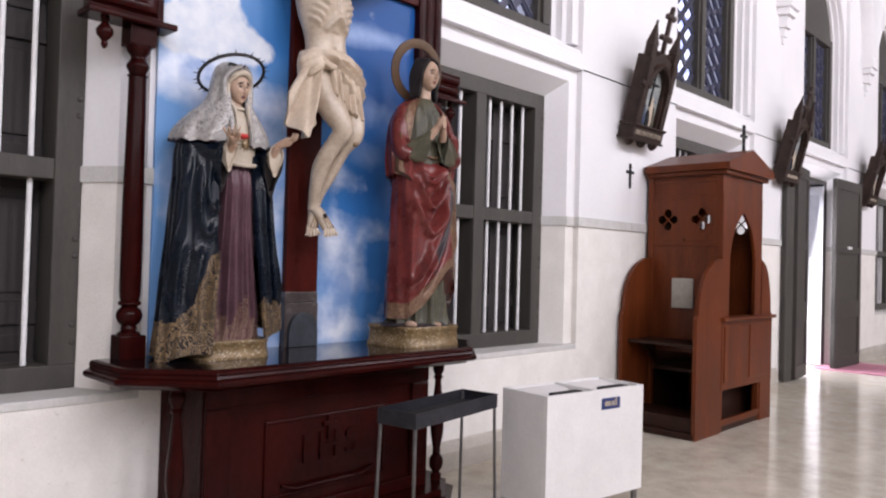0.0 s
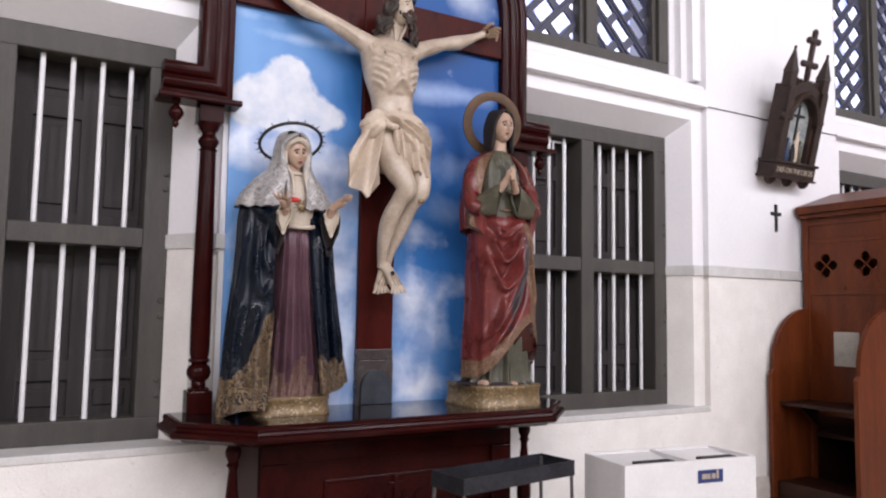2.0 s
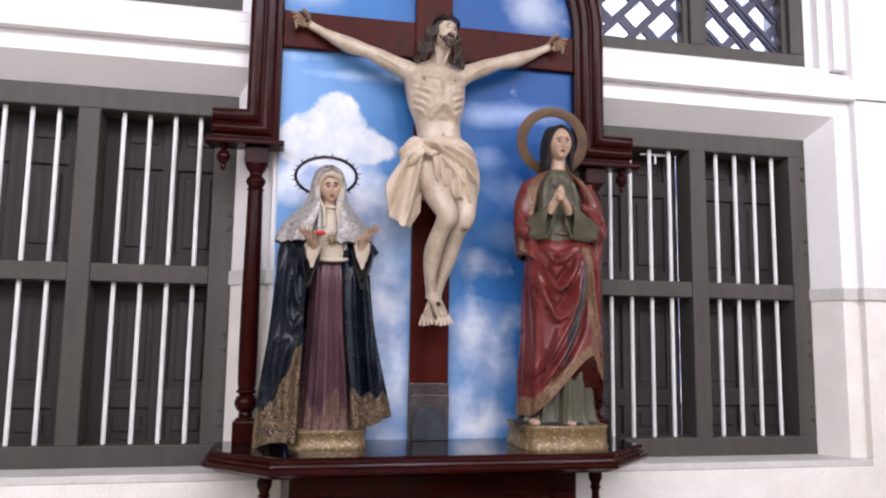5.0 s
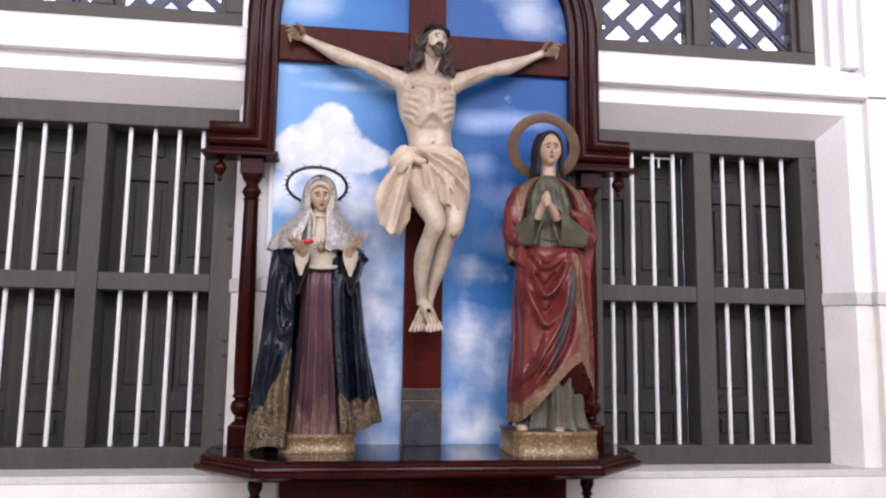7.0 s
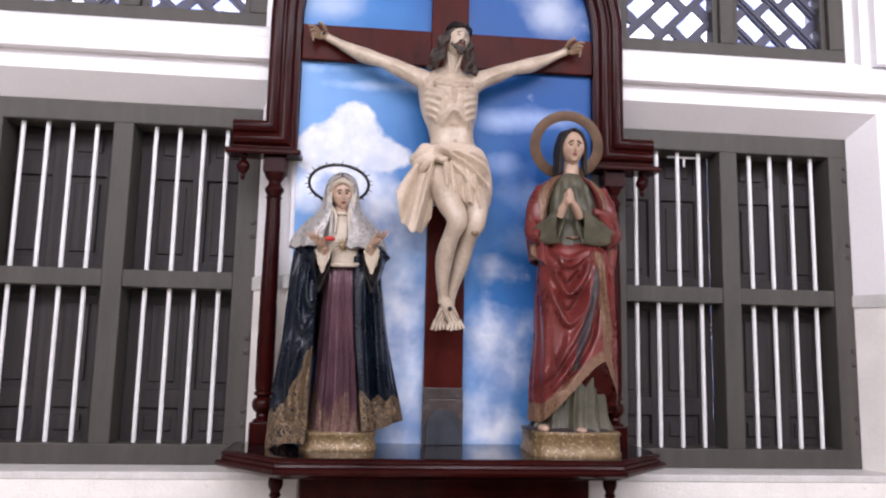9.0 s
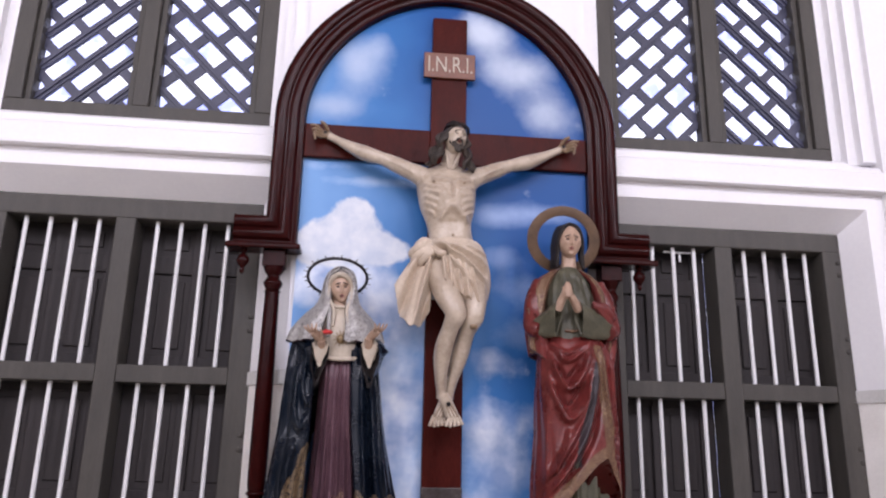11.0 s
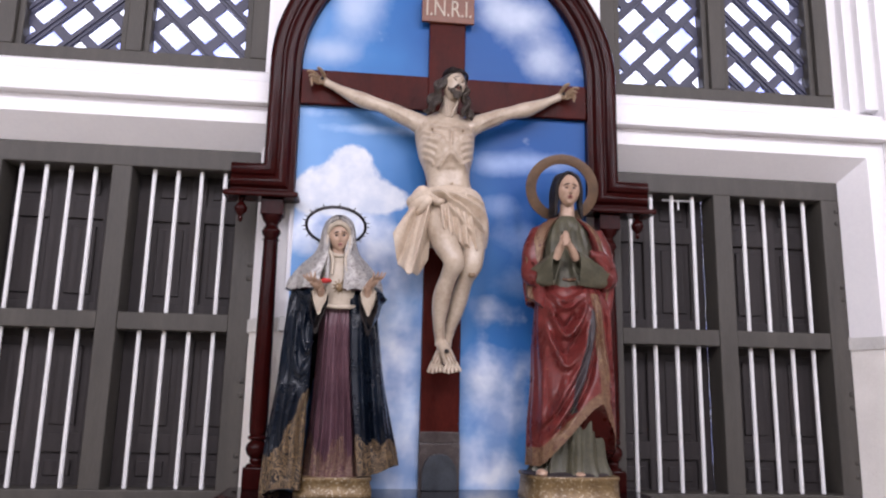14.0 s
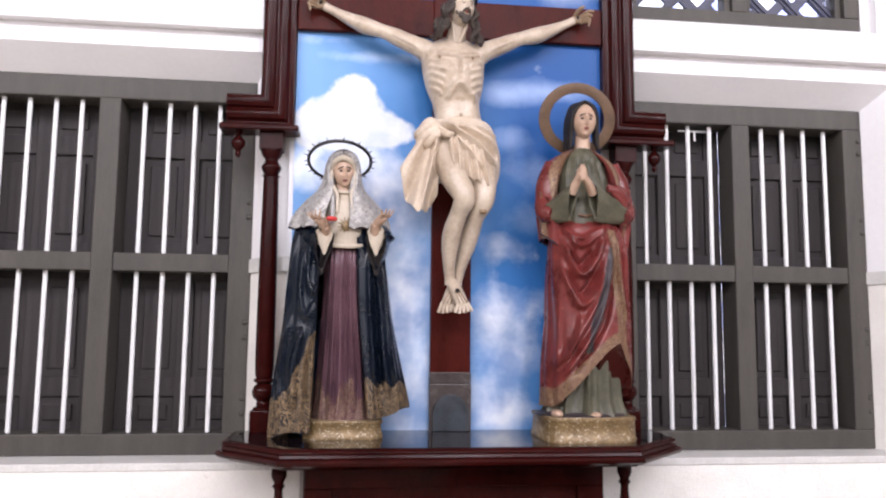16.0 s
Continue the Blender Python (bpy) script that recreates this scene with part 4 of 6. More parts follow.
def head(bm, c, size, skin, dark, lip, tilt=0.0, turn=0.0, lean=0.0, eye=None, sad=0.12, gape=0.0):
    """A carved head: tapered skull with brows, lidded eyes, nose, cheeks, lips and chin, facing -y."""
    rot = Matrix.Rotation(radians(turn), 3, "Z") @ Matrix.Rotation(radians(lean), 3, "Y") @ Matrix.Rotation(radians(tilt), 3, "X")
    n, m = 84, 70
    g = lambda v, mid, w: math.exp(-((v - mid) / w) ** 2)
    rings = []
    for j in range(m + 1):
        lat = math.pi * (0.004 + 0.992 * j / m)
        z = -math.cos(lat)
        row = []
        for i in range(n):
            lon = 2 * math.pi * i / n
            # columns crowd towards the face
            lon = lon - 0.55 * math.sin(lon)
            x, y = math.sin(lat) * math.sin(lon), -math.sin(lat) * math.cos(lon)
            taper = 1 - 0.30 * max(0.0, -z - 0.05) ** 1.3
            X, Y = x * taper, y
            if y < 0:
                s, f = abs(X), min(1.0, -y * 1.6)
                d = 0.16 * max(0, -z) ** 1.4                                            # jaw comes forward
                d += (0.05 + 0.22 * max(0, min(1, (0.26 - z) / 0.50))) * g(X, 0, 0.095 + 0.03 * max(0, -z)) * (1 if -0.26 < z < 0.2 else g(z, 0.2, 0.10) if z >= 0.2 else g(z, -0.26, 0.045))
                d += 0.05 * g(s, 0.13, 0.07) * g(z, -0.23, 0.06)                       # nostrils
                d -= 0.20 * g(s, 0.34, 0.18) * g(z, 0.09, 0.13)                        # sockets
                d += 0.085 * g(s, 0.34, 0.125) * g(z, 0.055, 0.062)                    # lids
                d -= 0.03 * g(s, 0.34, 0.13) * g(z, 0.030, 0.016)
                d += 0.05 * g(s, 0.34, 0.24) * g(z, 0.24, 0.06)                        # brow
                d += 0.045 * g(s, 0.46, 0.16) * g(z, -0.16, 0.14)                      # cheeks
                d -= 0.035 * g(s, 0.34, 0.10) * g(z, -0.42, 0.14)
                d += 0.075 * g(X, 0, 0.19) * (g(z, -0.435, 0.040) + g(z, -0.545, 0.045))
                d -= (0.06 + gape) * g(X, 0, 0.17) * g(z, -0.487, 0.020 + gape * 0.3)
                d -= 0.05 * g(X, 0, 0.20) * g(z, -0.655, 0.05)
                d += 0.09 * g(X, 0, 0.22) * g(z, -0.82, 0.10)
                Y = y - d * f
            row.append((X, Y, z))
        rings.append(row)

    def paint(p):
        s, z = abs(p.x), p.z
        if p.y > -0.25:
            return skin
        # brow, lid and eye bands are broadened to paint in the sockets' shade
        if 0.11 < s < 0.56 and abs(z - (0.25 + sad * (0.62 - s * 1.5) - 0.25 * max(0, s - 0.42))) < 0.036:
            return dark
        if 0.21 < s < 0.49 and abs(z - 0.085 + 0.9 * (s - 0.35) ** 2) < 0.030:
            return dark
        if 0.22 < s < 0.47 and (0.012 if eye is None else 0.0) < z < 0.072:
            return dark if abs(s - 0.345) < 0.075 or eye is None else eye
        if s < 0.24 and (-0.60 + s * 0.22 < z < -0.50 or -0.474 < z < -0.395 - s * 0.18):
            return lip
        if s < 0.19 and abs(z + 0.487) < 0.016 + gape * 0.5:
            return dark
        return skin
    vr = []
    for r in rings:
        vr.append([(bm.verts.new(Vector(c) + rot @ Vector((x * size[0], y * size[1], z * size[2]))), Vector((x, y, z))) for x, y, z in r])
    for j in range(m):
        for i in range(n):
            q = (vr[j][i], vr[j][(i + 1) % n], vr[j + 1][(i + 1) % n], vr[j + 1][i])
            f = bm.faces.new([v[0] for v in q])
            f.material_index = paint(sum((v[1] for v in q), Vector()) / 4)
    bm.faces.new([v[0] for v in vr[0]][::-1]).material_index = skin
    bm.faces.new([v[0] for v in vr[-1]]).material_index = skin
    return lambda x, y, z: tuple(Vector(c) + rot @ Vector((x * size[0], y * size[1], z * size[2])))


def sleeve(bm, elbow, wrist, r0, r1, drop, mat, inner):
    """A wide sleeve: round at the elbow, hanging open below the wrist."""
    e, w = Vector(elbow), Vector(wrist)
    rings = []
    for j in range(17):
        t = j / 16
        p, r = e.lerp(w, t), r0 + (r1 - r0) * t
        flat = Vector(((w - e).x, (w - e).y, 0)).normalized()
        side = Vector((-flat.y, flat.x, 0))
        row = []
        for i in range(28):
            a = 2 * math.pi * i / 28
            up = math.cos(a)
            low = drop * t ** 0.8 * max(0, -up) ** 1.2
            wob = 1 + 0.13 * math.sin(5 * a + 5 * t) + 0.07 * math.sin(9 * a - 4 * t)
            row.append(p + side * (r * wob * math.sin(a) * (1 - 0.35 * max(0, -up) * t)) + Vector((0, 0, 1)) * (r * up - low) - flat * low * 0.25)
        rings.append(row)
    skin_rings(bm, rings, mat, cap=False)
    mouth = [[w.lerp(p, k) + (e - w) * d for p in rings[-1]] for k, d in ((1.0, 0.0), (0.86, 0.02), (0.8, 0.25))]
    skin_rings(bm, mouth, inner, cap=False)
    bm.faces.new([bm.verts.new(p) for p in mouth[-1]]).material_index = inner
    return bm


def open_palm(bm, wrist, hand, spread, r, mat):
    """Palm and five bent fingers; hand is the way the fingers go."""
    w, d = Vector(wrist), Vector(hand).normalized()
    side = d.cross(Vector((0, 0, 1))).normalized()
    up = side.cross(d)
    palm = w + d * r * 2.2
    tube(bm, smooth_pts([(*w, r * 0.9), (*(w + d * r * 1.2), r * 1.05), (*(palm + d * r * 0.6), r * 1.1), (*(palm + d * r * 1.4), r * 0.8)], 3), 12, mat, 0.62)
    for q in range(4):
        k = (q - 1.5) / 1.5
        a = palm + d * r * 1.0 + side * k * r * 0.85
        b = a + d * r * (1.5 - 0.25 * abs(k)) + side * k * spread * 0.4 + up * r * 0.15
        e = b + d * r * (1.1 - 0.2 * abs(k)) + side * k * spread * 0.5 + up * r * (0.75 - 0.2 * k)
        tube(bm, smooth_pts([(*a, r * 0.34), (*b, r * 0.30), (*e, r * 0.18)], 3), 8, mat)
    a = w + d * r * 1.1 - side * r * 0.7
    tube(bm, smooth_pts([(*a, r * 0.40), (*(a + d * r * 0.9 - side * r * 0.7 + up * r * 0.5), r * 0.32), (*(a + d * r * 1.9 - side * r * 0.8 + up * r * 0.9), r * 0.2)], 3), 8, mat)
    return bm


def plinth(bm, x0, x1, y0, y1, z0, z1, mat):
    c = 0.05
    pts = lambda g: [(x0 - g, y1 + g), (x0 - g, y0 + c), (x0 + c, y0 - g), (x1 - c, y0 - g), (x1 + g, y0 + c), (x1 + g, y1 + g)]
    rings = [[(x, y, z) for x, y in pts(g)] for g, z in ((0.004, z0), (0.006, z0 + 0.015), (0.0, z0 + 0.022), (-0.004, z1 - 0.02), (0.004, z1 - 0.012), (0.0, z1))]
    return skin_rings(bm, rings, mat)


def mourning_statue():
    """Veiled standing figure in a dark blue cloak with open hands and a thorned ring."""
    M = [PURPLE, NAVY, GILTHEM, LACE, CREAMBIB, FACE, DARKRING, GILTBASE, HAIR_AND_SHADE, LIP, SCARLET, SLATE, GILTGOWN]
    bm = B()
    cx, cy = 1.625, 2.95
    plinth(bm, 1.485, 1.825, 2.80, 3.12, TABLE, 0.945, 7)
    # gown: broad uneven pleats that part towards the hem
    pleats = [(1.588, 1.560), (1.606, 1.598), (1.628, 1.634), (1.650, 1.662), (1.668, 1.694), (1.688, 1.728), (1.704, 1.762)]
    gown = [(0.030 + 0.006 * (k % 2), 0.0085 + 0.002 * (k % 3), [(a, 1.74), (a * 0.7 + b * 0.3, 1.45), (b, 1.15), (b + 0.004 * (k - 3), 0.93)]) for k, (a, b) in enumerate(pleats)]
    wave = lambda a, z: 0.02 * math.sin(29 * a + z * 3)
    low = lambda p, i, j: 12 if p.z < 1.075 + 0.05 * math.sin(p.x * 46) + 0.02 * math.sin(p.x * 131) else 0
    column_of(bm, [(0.885, 1.66, 2.945, 0.160, 0.130), (0.96, 1.66, 2.945, 0.150, 0.120), (1.2, 1.655, 2.945, 0.122, 0.105), (1.5, 1.65, 2.935, 0.100, 0.09), (1.74, 1.645, 2.92, 0.090, 0.08)], 220, wave, low, 18,
              carver(2.93, 0.05, gown))
    # bodice
    column_of(bm, [(1.715, 1.645, 2.905, 0.100, 0.098), (1.80, 1.643, 2.90, 0.104, 0.10), (1.90, 1.637, 2.90, 0.095, 0.088), (1.97, 1.630, 2.90, 0.05, 0.055), (2.03, 1.63, 2.895, 0.038, 0.042)], 28, None, 4)
    tube(bm, smooth_pts([(1.555, 2.85, 1.722, 0.008), (1.60, 2.812, 1.712, 0.010), (1.648, 2.800, 1.708, 0.010), (1.70, 2.812, 1.712, 0.010), (1.735, 2.85, 1.722, 0.008)], 4), 8, 4)
    # cloak, open in front
    fold = lambda a, z, v: (1 - 0.6 * v) * (0.045 * math.sin(5 * a + 1.3 * z) + 0.030 * (1 - 2 * abs(math.sin(6.5 * a - 1.5 * z + 1))) + 0.010 * math.sin(31 * a + 5 * z)) + 0.02 * math.sin(5 * a)
    def cloak_mat(p, i, j):
        dx = p.x - 1.66
        if dx < 0:
            edge = 1.03 + max(0, (0.28 + dx)) * 2.1 + max(0, 0.12 + dx) * 5.0 + 0.014 * math.sin(p.x * 110) + 0.01 * math.sin(p.x * 47)
        else:
            edge = 1.10 + 0.5 * max(0, 0.14 - dx) + 0.012 * math.sin(p.x * 90)
        return 2 if p.z < edge and p.y < cy + 0.12 else 1
    west = [(0.034, 0.020, [(1.425, 1.779), (1.383, 1.474), (1.335, 1.215), (1.299, 0.979)]), (0.026, 0.013, [(1.461, 1.697), (1.453, 1.497), (1.484, 1.397), (1.519, 1.462)]), (0.022, 0.012, [(1.506, 1.779), (1.484, 1.591), (1.511, 1.506), (1.549, 1.556)]),
            (0.030, 0.018, [(1.407, 1.415), (1.369, 1.168), (1.369, 0.979)]), (0.030, 0.016, [(1.473, 1.362), (1.434, 1.168), (1.439, 0.979)]), (0.028, 0.014, [(1.567, 1.674), (1.576, 1.568), (1.554, 1.403), (1.511, 1.215), (1.504, 1.003)]), (-0.022, 0.012, [(1.407, 1.662), (1.395, 1.474), (1.361, 1.262), (1.341, 1.003)])]
    east = [(0.034, 0.018, [(1.793, 1.674), (1.819, 1.332), (1.853, 1.038)]), (0.028, 0.013, [(1.752, 1.709), (1.761, 1.474), (1.778, 1.262), (1.795, 1.050)]), (0.030, 0.016, [(1.822, 1.779), (1.853, 1.403), (1.895, 1.074)]), (-0.020, 0.010, [(1.776, 1.615), (1.800, 1.309), (1.824, 1.050)]), (0.020, 0.010, [(1.771, 1.662), (1.793, 1.591), (1.783, 1.521)])]
    sheet(bm, [(0.925, 1.628, cy, 0.302, 0.20), (1.0, 1.628, cy, 0.295, 0.20), (1.2, 1.622, cy, 0.268, 0.195), (1.4, 1.617, cy, 0.240, 0.18), (1.62, 1.614, cy, 0.220, 0.165), (1.78, 1.612, cy, 0.205, 0.145), (1.88, 1.615, cy, 0.16, 0.12), (1.95, 1.62, cy, 0.09, 0.09)],
          lambda v: radians(27 - 3 * v), lambda v: radians(360 - 24 + 2 * v), 300, fold, cloak_mat, 0.014, 18, lambda a: 0.06 * math.sin(a) + 0.012 * math.sin(6 * a), carver(cy + 0.02, 0.08, west, east))
    # veil: a close hood that spreads into a scalloped shoulder cape
    vf = lambda a, z, v: (0.050 * math.sin(9 * a + 4 * z) + 0.03 * (1 - 2 * abs(math.sin(6 * a - 5 * z)))) * (1 - v) + 0.025 * math.sin(7 * a + 9 * z) * v
    gap0 = lambda v: radians(np.interp(v, (0, 0.3, 0.55, 0.82, 0.92, 1.0), (13, 17, 33, 44, 26, 0)))
    gap1 = lambda v: radians(360 - np.interp(v, (0, 0.3, 0.55, 0.82, 0.92, 1.0), (19, 18, 33, 44, 26, 0)))
    sheet(bm, [(1.795, 1.610, 2.945, 0.226, 0.180), (1.85, 1.614, 2.94, 0.212, 0.172), (1.92, 1.620, 2.93, 0.160, 0.140), (1.975, 1.625, 2.92, 0.108, 0.112), (2.03, 1.627, 2.915, 0.088, 0.100), (2.09, 1.628, 2.912, 0.080, 0.096), (2.14, 1.628, 2.918, 0.064, 0.078), (2.168, 1.628, 2.925, 0.034, 0.042), (2.176, 1.628, 2.93, 0.008, 0.010)],
          gap0, gap1, 150, vf, 3, 0.012, 7, lambda a: -0.012 * math.cos(a) + 0.012 * abs(math.sin(9 * a)))
    for s in (-1, 1):   # rolled veil edge from the brow to the breast
        tube(bm, smooth_pts([(1.630 + s * 0.004, 2.806, 2.140, 0.010), (1.630 + s * 0.036, 2.818, 2.122, 0.011), (1.630 + s * 0.062, 2.842, 2.08, 0.011), (1.630 + s * 0.062, 2.842, 2.01, 0.012), (1.633 + s * 0.048, 2.822, 1.93, 0.012), (1.64 + s * 0.056, 2.790, 1.81, 0.011)], 5), 10, 3, 0.7)
        tube(bm, smooth_pts([(1.630 + s * 0.050, 2.836, 2.08, 0.007), (1.630 + s * 0.050, 2.835, 2.00, 0.008), (1.636 + s * 0.030, 2.815, 1.94, 0.008), (1.640 + s * 0.034, 2.795, 1.86, 0.006)], 4), 8, 4)
    ring_torus(bm, (1.632, 2.878, 1.968), 0.047, 0.009, 14, 28, 6, 4)
    tube(bm, [(1.632, 2.885, 1.94, 0.040), (1.631, 2.878, 2.03, 0.036)], 16, 5)
    ball(bm, (1.630, 2.915, 2.09), (0.062, 0.066, 0.070), 3, 20)
    tube(bm, smooth_pts([(1.580, 2.840, 2.06, 0.010), (1.594, 2.812, 2.092, 0.013), (1.630, 2.797, 2.108, 0.014), (1.666, 2.812, 2.092, 0.013), (1.680, 2.840, 2.06, 0.010)], 4), 8, 4)
    head(bm, (1.632, 2.856, 2.056), (0.052, 0.056, 0.078), 5, 8, 9, 12, 6, -4)
    # sleeves, forearms and hands
    for s, hx, hz in ((-1, 1.560, 1.800), (1, 1.778, 1.815)):
        # mouth of the wide sleeve is coloured black for the shade inside it
        sleeve(bm, (1.645 + s * 0.155, 2.90, 1.76), (hx + s * 0.004, 2.775, 1.755), 0.062, 0.046, 0.13, 1, 8)
        sleeve(bm, (hx + s * 0.012, 2.80, 1.755), (hx, 2.752, 1.775), 0.032, 0.034, 0.075, 4, 4)
        tube(bm, [(hx, 2.79, 1.76, 0.021), (hx, 2.745, hz - 0.012, 0.018)], 12, 5)
        open_palm(bm, (hx, 2.745, hz - 0.012), (s * 0.55, -0.75, 0.42), 0.022, 0.0185, 5)
    ball(bm, (1.585, 2.716, 1.818), (0.028, 0.024, 0.012), 10, 12)
    ball(bm, (1.646, 2.796, 1.800), (0.018, 0.010, 0.022), 7, 10)
    for k in range(11):                                # rays round the gilt heart
        a = 2 * math.pi * k / 11
        tube(bm, [(1.646, 2.797, 1.802, 0.0045), (1.646 + 0.036 * math.cos(a), 2.796, 1.804 + 0.036 * math.sin(a), 0.0018)], 5, 7)
    # thorned ring
    c, R, tilt = (1.612, 2.875, 2.108), 0.142, -27
    ring_torus(bm, c, R, 0.0075, tilt, 48, 8, 6)
    rot = Matrix.Rotation(radians(tilt), 3, "X")
    for i in range(26):
        a = 2 * math.pi * i / 26
        d = rot @ Vector((math.cos(a), math.sin(a), 0.25 * (-1) ** i))
        p = Vector(c) + rot @ Vector((R * math.cos(a), R * math.sin(a), 0))
        tube(bm, [(*(p - d * 0.004), 0.0045), (*(p + d * 0.024), 0.001)], 5, 6)
    return solid("statue", bm, M, (1.64, 2.95, TABLE), "painted statue of a veiled mourner in a dark blue cloak", "statue", smooth=50)


def praying_statue():
    """Standing figure in red cloak over olive tunic with clasped hands and a flat gilt ring."""
    M = [RED, GREEN, GILTRED, FACE, HAIR_AND_SHADE, BRONZE, GILTBASE, SLATE, LIP, SKIN]
    bm = B()
    plinth(bm, 2.535, 2.935, 2.69, 3.02, TABLE, 0.972, 6)
    cy = 2.86
    ball(bm, (2.72, 2.85, 0.975), (0.215, 0.16, 0.02), 7, 20)
    # underskirt with long soft pleats spreading at the ground
    pl = lambda a, z: 0.10 * (1 - 2 * abs(math.sin(5.5 * a + 0.8 * z))) * (1.5 - 0.5 * z) + 0.03 * math.sin(23 * a)
    column_of(bm, [(0.972, 2.745, cy, 0.190, 0.155), (1.02, 2.745, cy, 0.168, 0.14), (1.12, 2.75, cy, 0.150, 0.130), (1.3, 2.75, cy, 0.140, 0.120), (1.5, 2.745, cy, 0.13, 0.115)], 160, pl, 1)
    # feet
    ball(bm, (2.578, 2.735, 0.985), (0.026, 0.040, 0.018), 3, 14)
    ball(bm, (2.745, 2.722, 0.980), (0.030, 0.035, 0.013), 3, 14)
    # red cloak wrapped round the body; its hem climbs to one side
    def fold(a, z, v):
        return 0.035 * math.sin(5 * a + 3.6 * z) + 0.012 * math.sin(17 * a + 9 * z + 1.0)
    def hem(a):
        a = (a + math.pi) % (2 * math.pi) - math.pi
        x = math.sin(a)
        front = max(0.0, math.cos(a))
        rise = 0.31 * max(0.0, min(1.0, (x + 0.85) / 1.35)) if x < 0.5 else 0.31 - 0.20 * (x - 0.5) / 0.5
        return rise * (0.35 + 0.65 * front)
    def rmat(p, i, j):
        if j < 11 and p.y < cy + 0.03:
            return 2
        if p.y < cy - 0.02 and abs(p.x - (2.842 + 0.09 * (1.75 - p.z))) < 0.022 and p.z < 1.80:
            return 2
        if p.y < cy - 0.03 and 1.25 < p.z < 1.72 and -0.022 < p.x - 2.768 - 0.24 * (p.z - 1.45) < 0.018:
            return 7
        return 0
    vees = [(0.038, 0.015, [(2.615, 1.761), (2.653, 1.640), (2.694, 1.593), (2.759, 1.672), (2.792, 1.792)]), (0.036, 0.017, [(2.597, 1.659), (2.640, 1.532), (2.690, 1.456), (2.765, 1.545), (2.800, 1.722)]), (0.030, 0.013, [(2.628, 1.786), (2.684, 1.722), (2.752, 1.761), (2.808, 1.809)]),
            (0.026, 0.010, [(2.615, 1.805), (2.684, 1.758), (2.752, 1.786), (2.808, 1.824)]), (-0.030, 0.013, [(2.640, 1.710), (2.690, 1.640), (2.746, 1.710)]), (-0.026, 0.012, [(2.622, 1.621), (2.688, 1.513), (2.765, 1.621)])]
    falls = [(0.034, 0.016, [(2.817, 1.773), (2.815, 1.596), (2.765, 1.405), (2.680, 1.253), (2.578, 1.113)]), (0.032, 0.015, [(2.796, 1.621), (2.752, 1.469), (2.665, 1.316), (2.578, 1.177)]), (0.026, 0.016, [(2.598, 1.596), (2.593, 1.392), (2.578, 1.164)]),
             (0.028, 0.014, [(2.855, 1.786), (2.872, 1.570), (2.904, 1.354)]), (0.030, 0.016, [(2.919, 1.773), (2.947, 1.519), (2.967, 1.240)]), (-0.028, 0.014, [(2.837, 1.621), (2.808, 1.418), (2.728, 1.266), (2.615, 1.126)]), (-0.022, 0.011, [(2.894, 1.748), (2.914, 1.519), (2.939, 1.316)]), (0.022, 0.012, [(2.690, 1.431), (2.659, 1.316), (2.597, 1.202)])]
    press = carver(cy + 0.01, 0.07, vees, falls)
    secs = [(1.01, 2.748, cy, 0.205, 0.16), (1.06, 2.750, cy, 0.203, 0.16), (1.2, 2.756, cy, 0.205, 0.155), (1.38, 2.760, cy, 0.195, 0.15), (1.55, 2.755, cy, 0.188, 0.145), (1.72, 2.757, cy, 0.182, 0.14), (1.80, 2.755, cy, 0.17, 0.125), (1.84, 2.752, cy, 0.15, 0.105)]
    rows = smooth_pts(secs, 16)
    zt = rows[-1][0]
    rings = []
    n = 240
    for j, s in enumerate(rows):
        v = j / (len(rows) - 1)
        r = []
        for i in range(n):
            a = 2 * math.pi * i / n
            h = hem(a)
            z = (1.01 + h) + (zt - 1.01 - h) * v
            q = np.interp(z, [t[0] for t in rows], range(len(rows)))
            j0 = min(int(q), len(rows) - 2)
            t = q - j0
            S = [rows[j0][m] * (1 - t) + rows[j0 + 1][m] * t for m in range(5)]
            k = 1 + fold(a, z, v) + 0.02 * (1 - v)
            r.append((S[1] + S[3] * k * math.sin(a), S[2] - S[4] * k * math.cos(a), z))
        rings.append(r)
    skin_rings(bm, press(rings), rmat)
    # cloth end hanging at the side, lined in brighter red
    tail = []
    for j in range(11):
        v = j / 10
        row = [(2.845 + 0.105 * u + 0.02 * v, 2.775 + 0.085 * u - 0.020 * math.sin(u * 9 + 1) * v, 1.36 - (0.10 + 0.17 * u) * v) for u in (h / 20 for h in range(21))]
        tail.append(row + [(x, y + 0.03, zz) for x, y, zz in row[::-1]])
    skin_rings(bm, tail, lambda p, h, q: 2 if h < 20 and q > 6 else 0)
    # chest in olive tunic with gathered neck
    chest = [(0.012, 0.008, [(2.678, 2.167), (2.690, 2.078), (2.685, 1.976)]), (0.012, 0.008, [(2.718, 2.154), (2.725, 2.052), (2.728, 1.938)]), (0.012, 0.009, [(2.765, 2.154), (2.771, 2.078), (2.780, 2.027)]), (0.012, 0.008, [(2.802, 2.141), (2.815, 2.078), (2.827, 2.027)]), (-0.012, 0.008, [(2.698, 2.116), (2.705, 2.027), (2.710, 1.938)]), (-0.012, 0.008, [(2.745, 2.129), (2.750, 2.052), (2.755, 2.002)])]
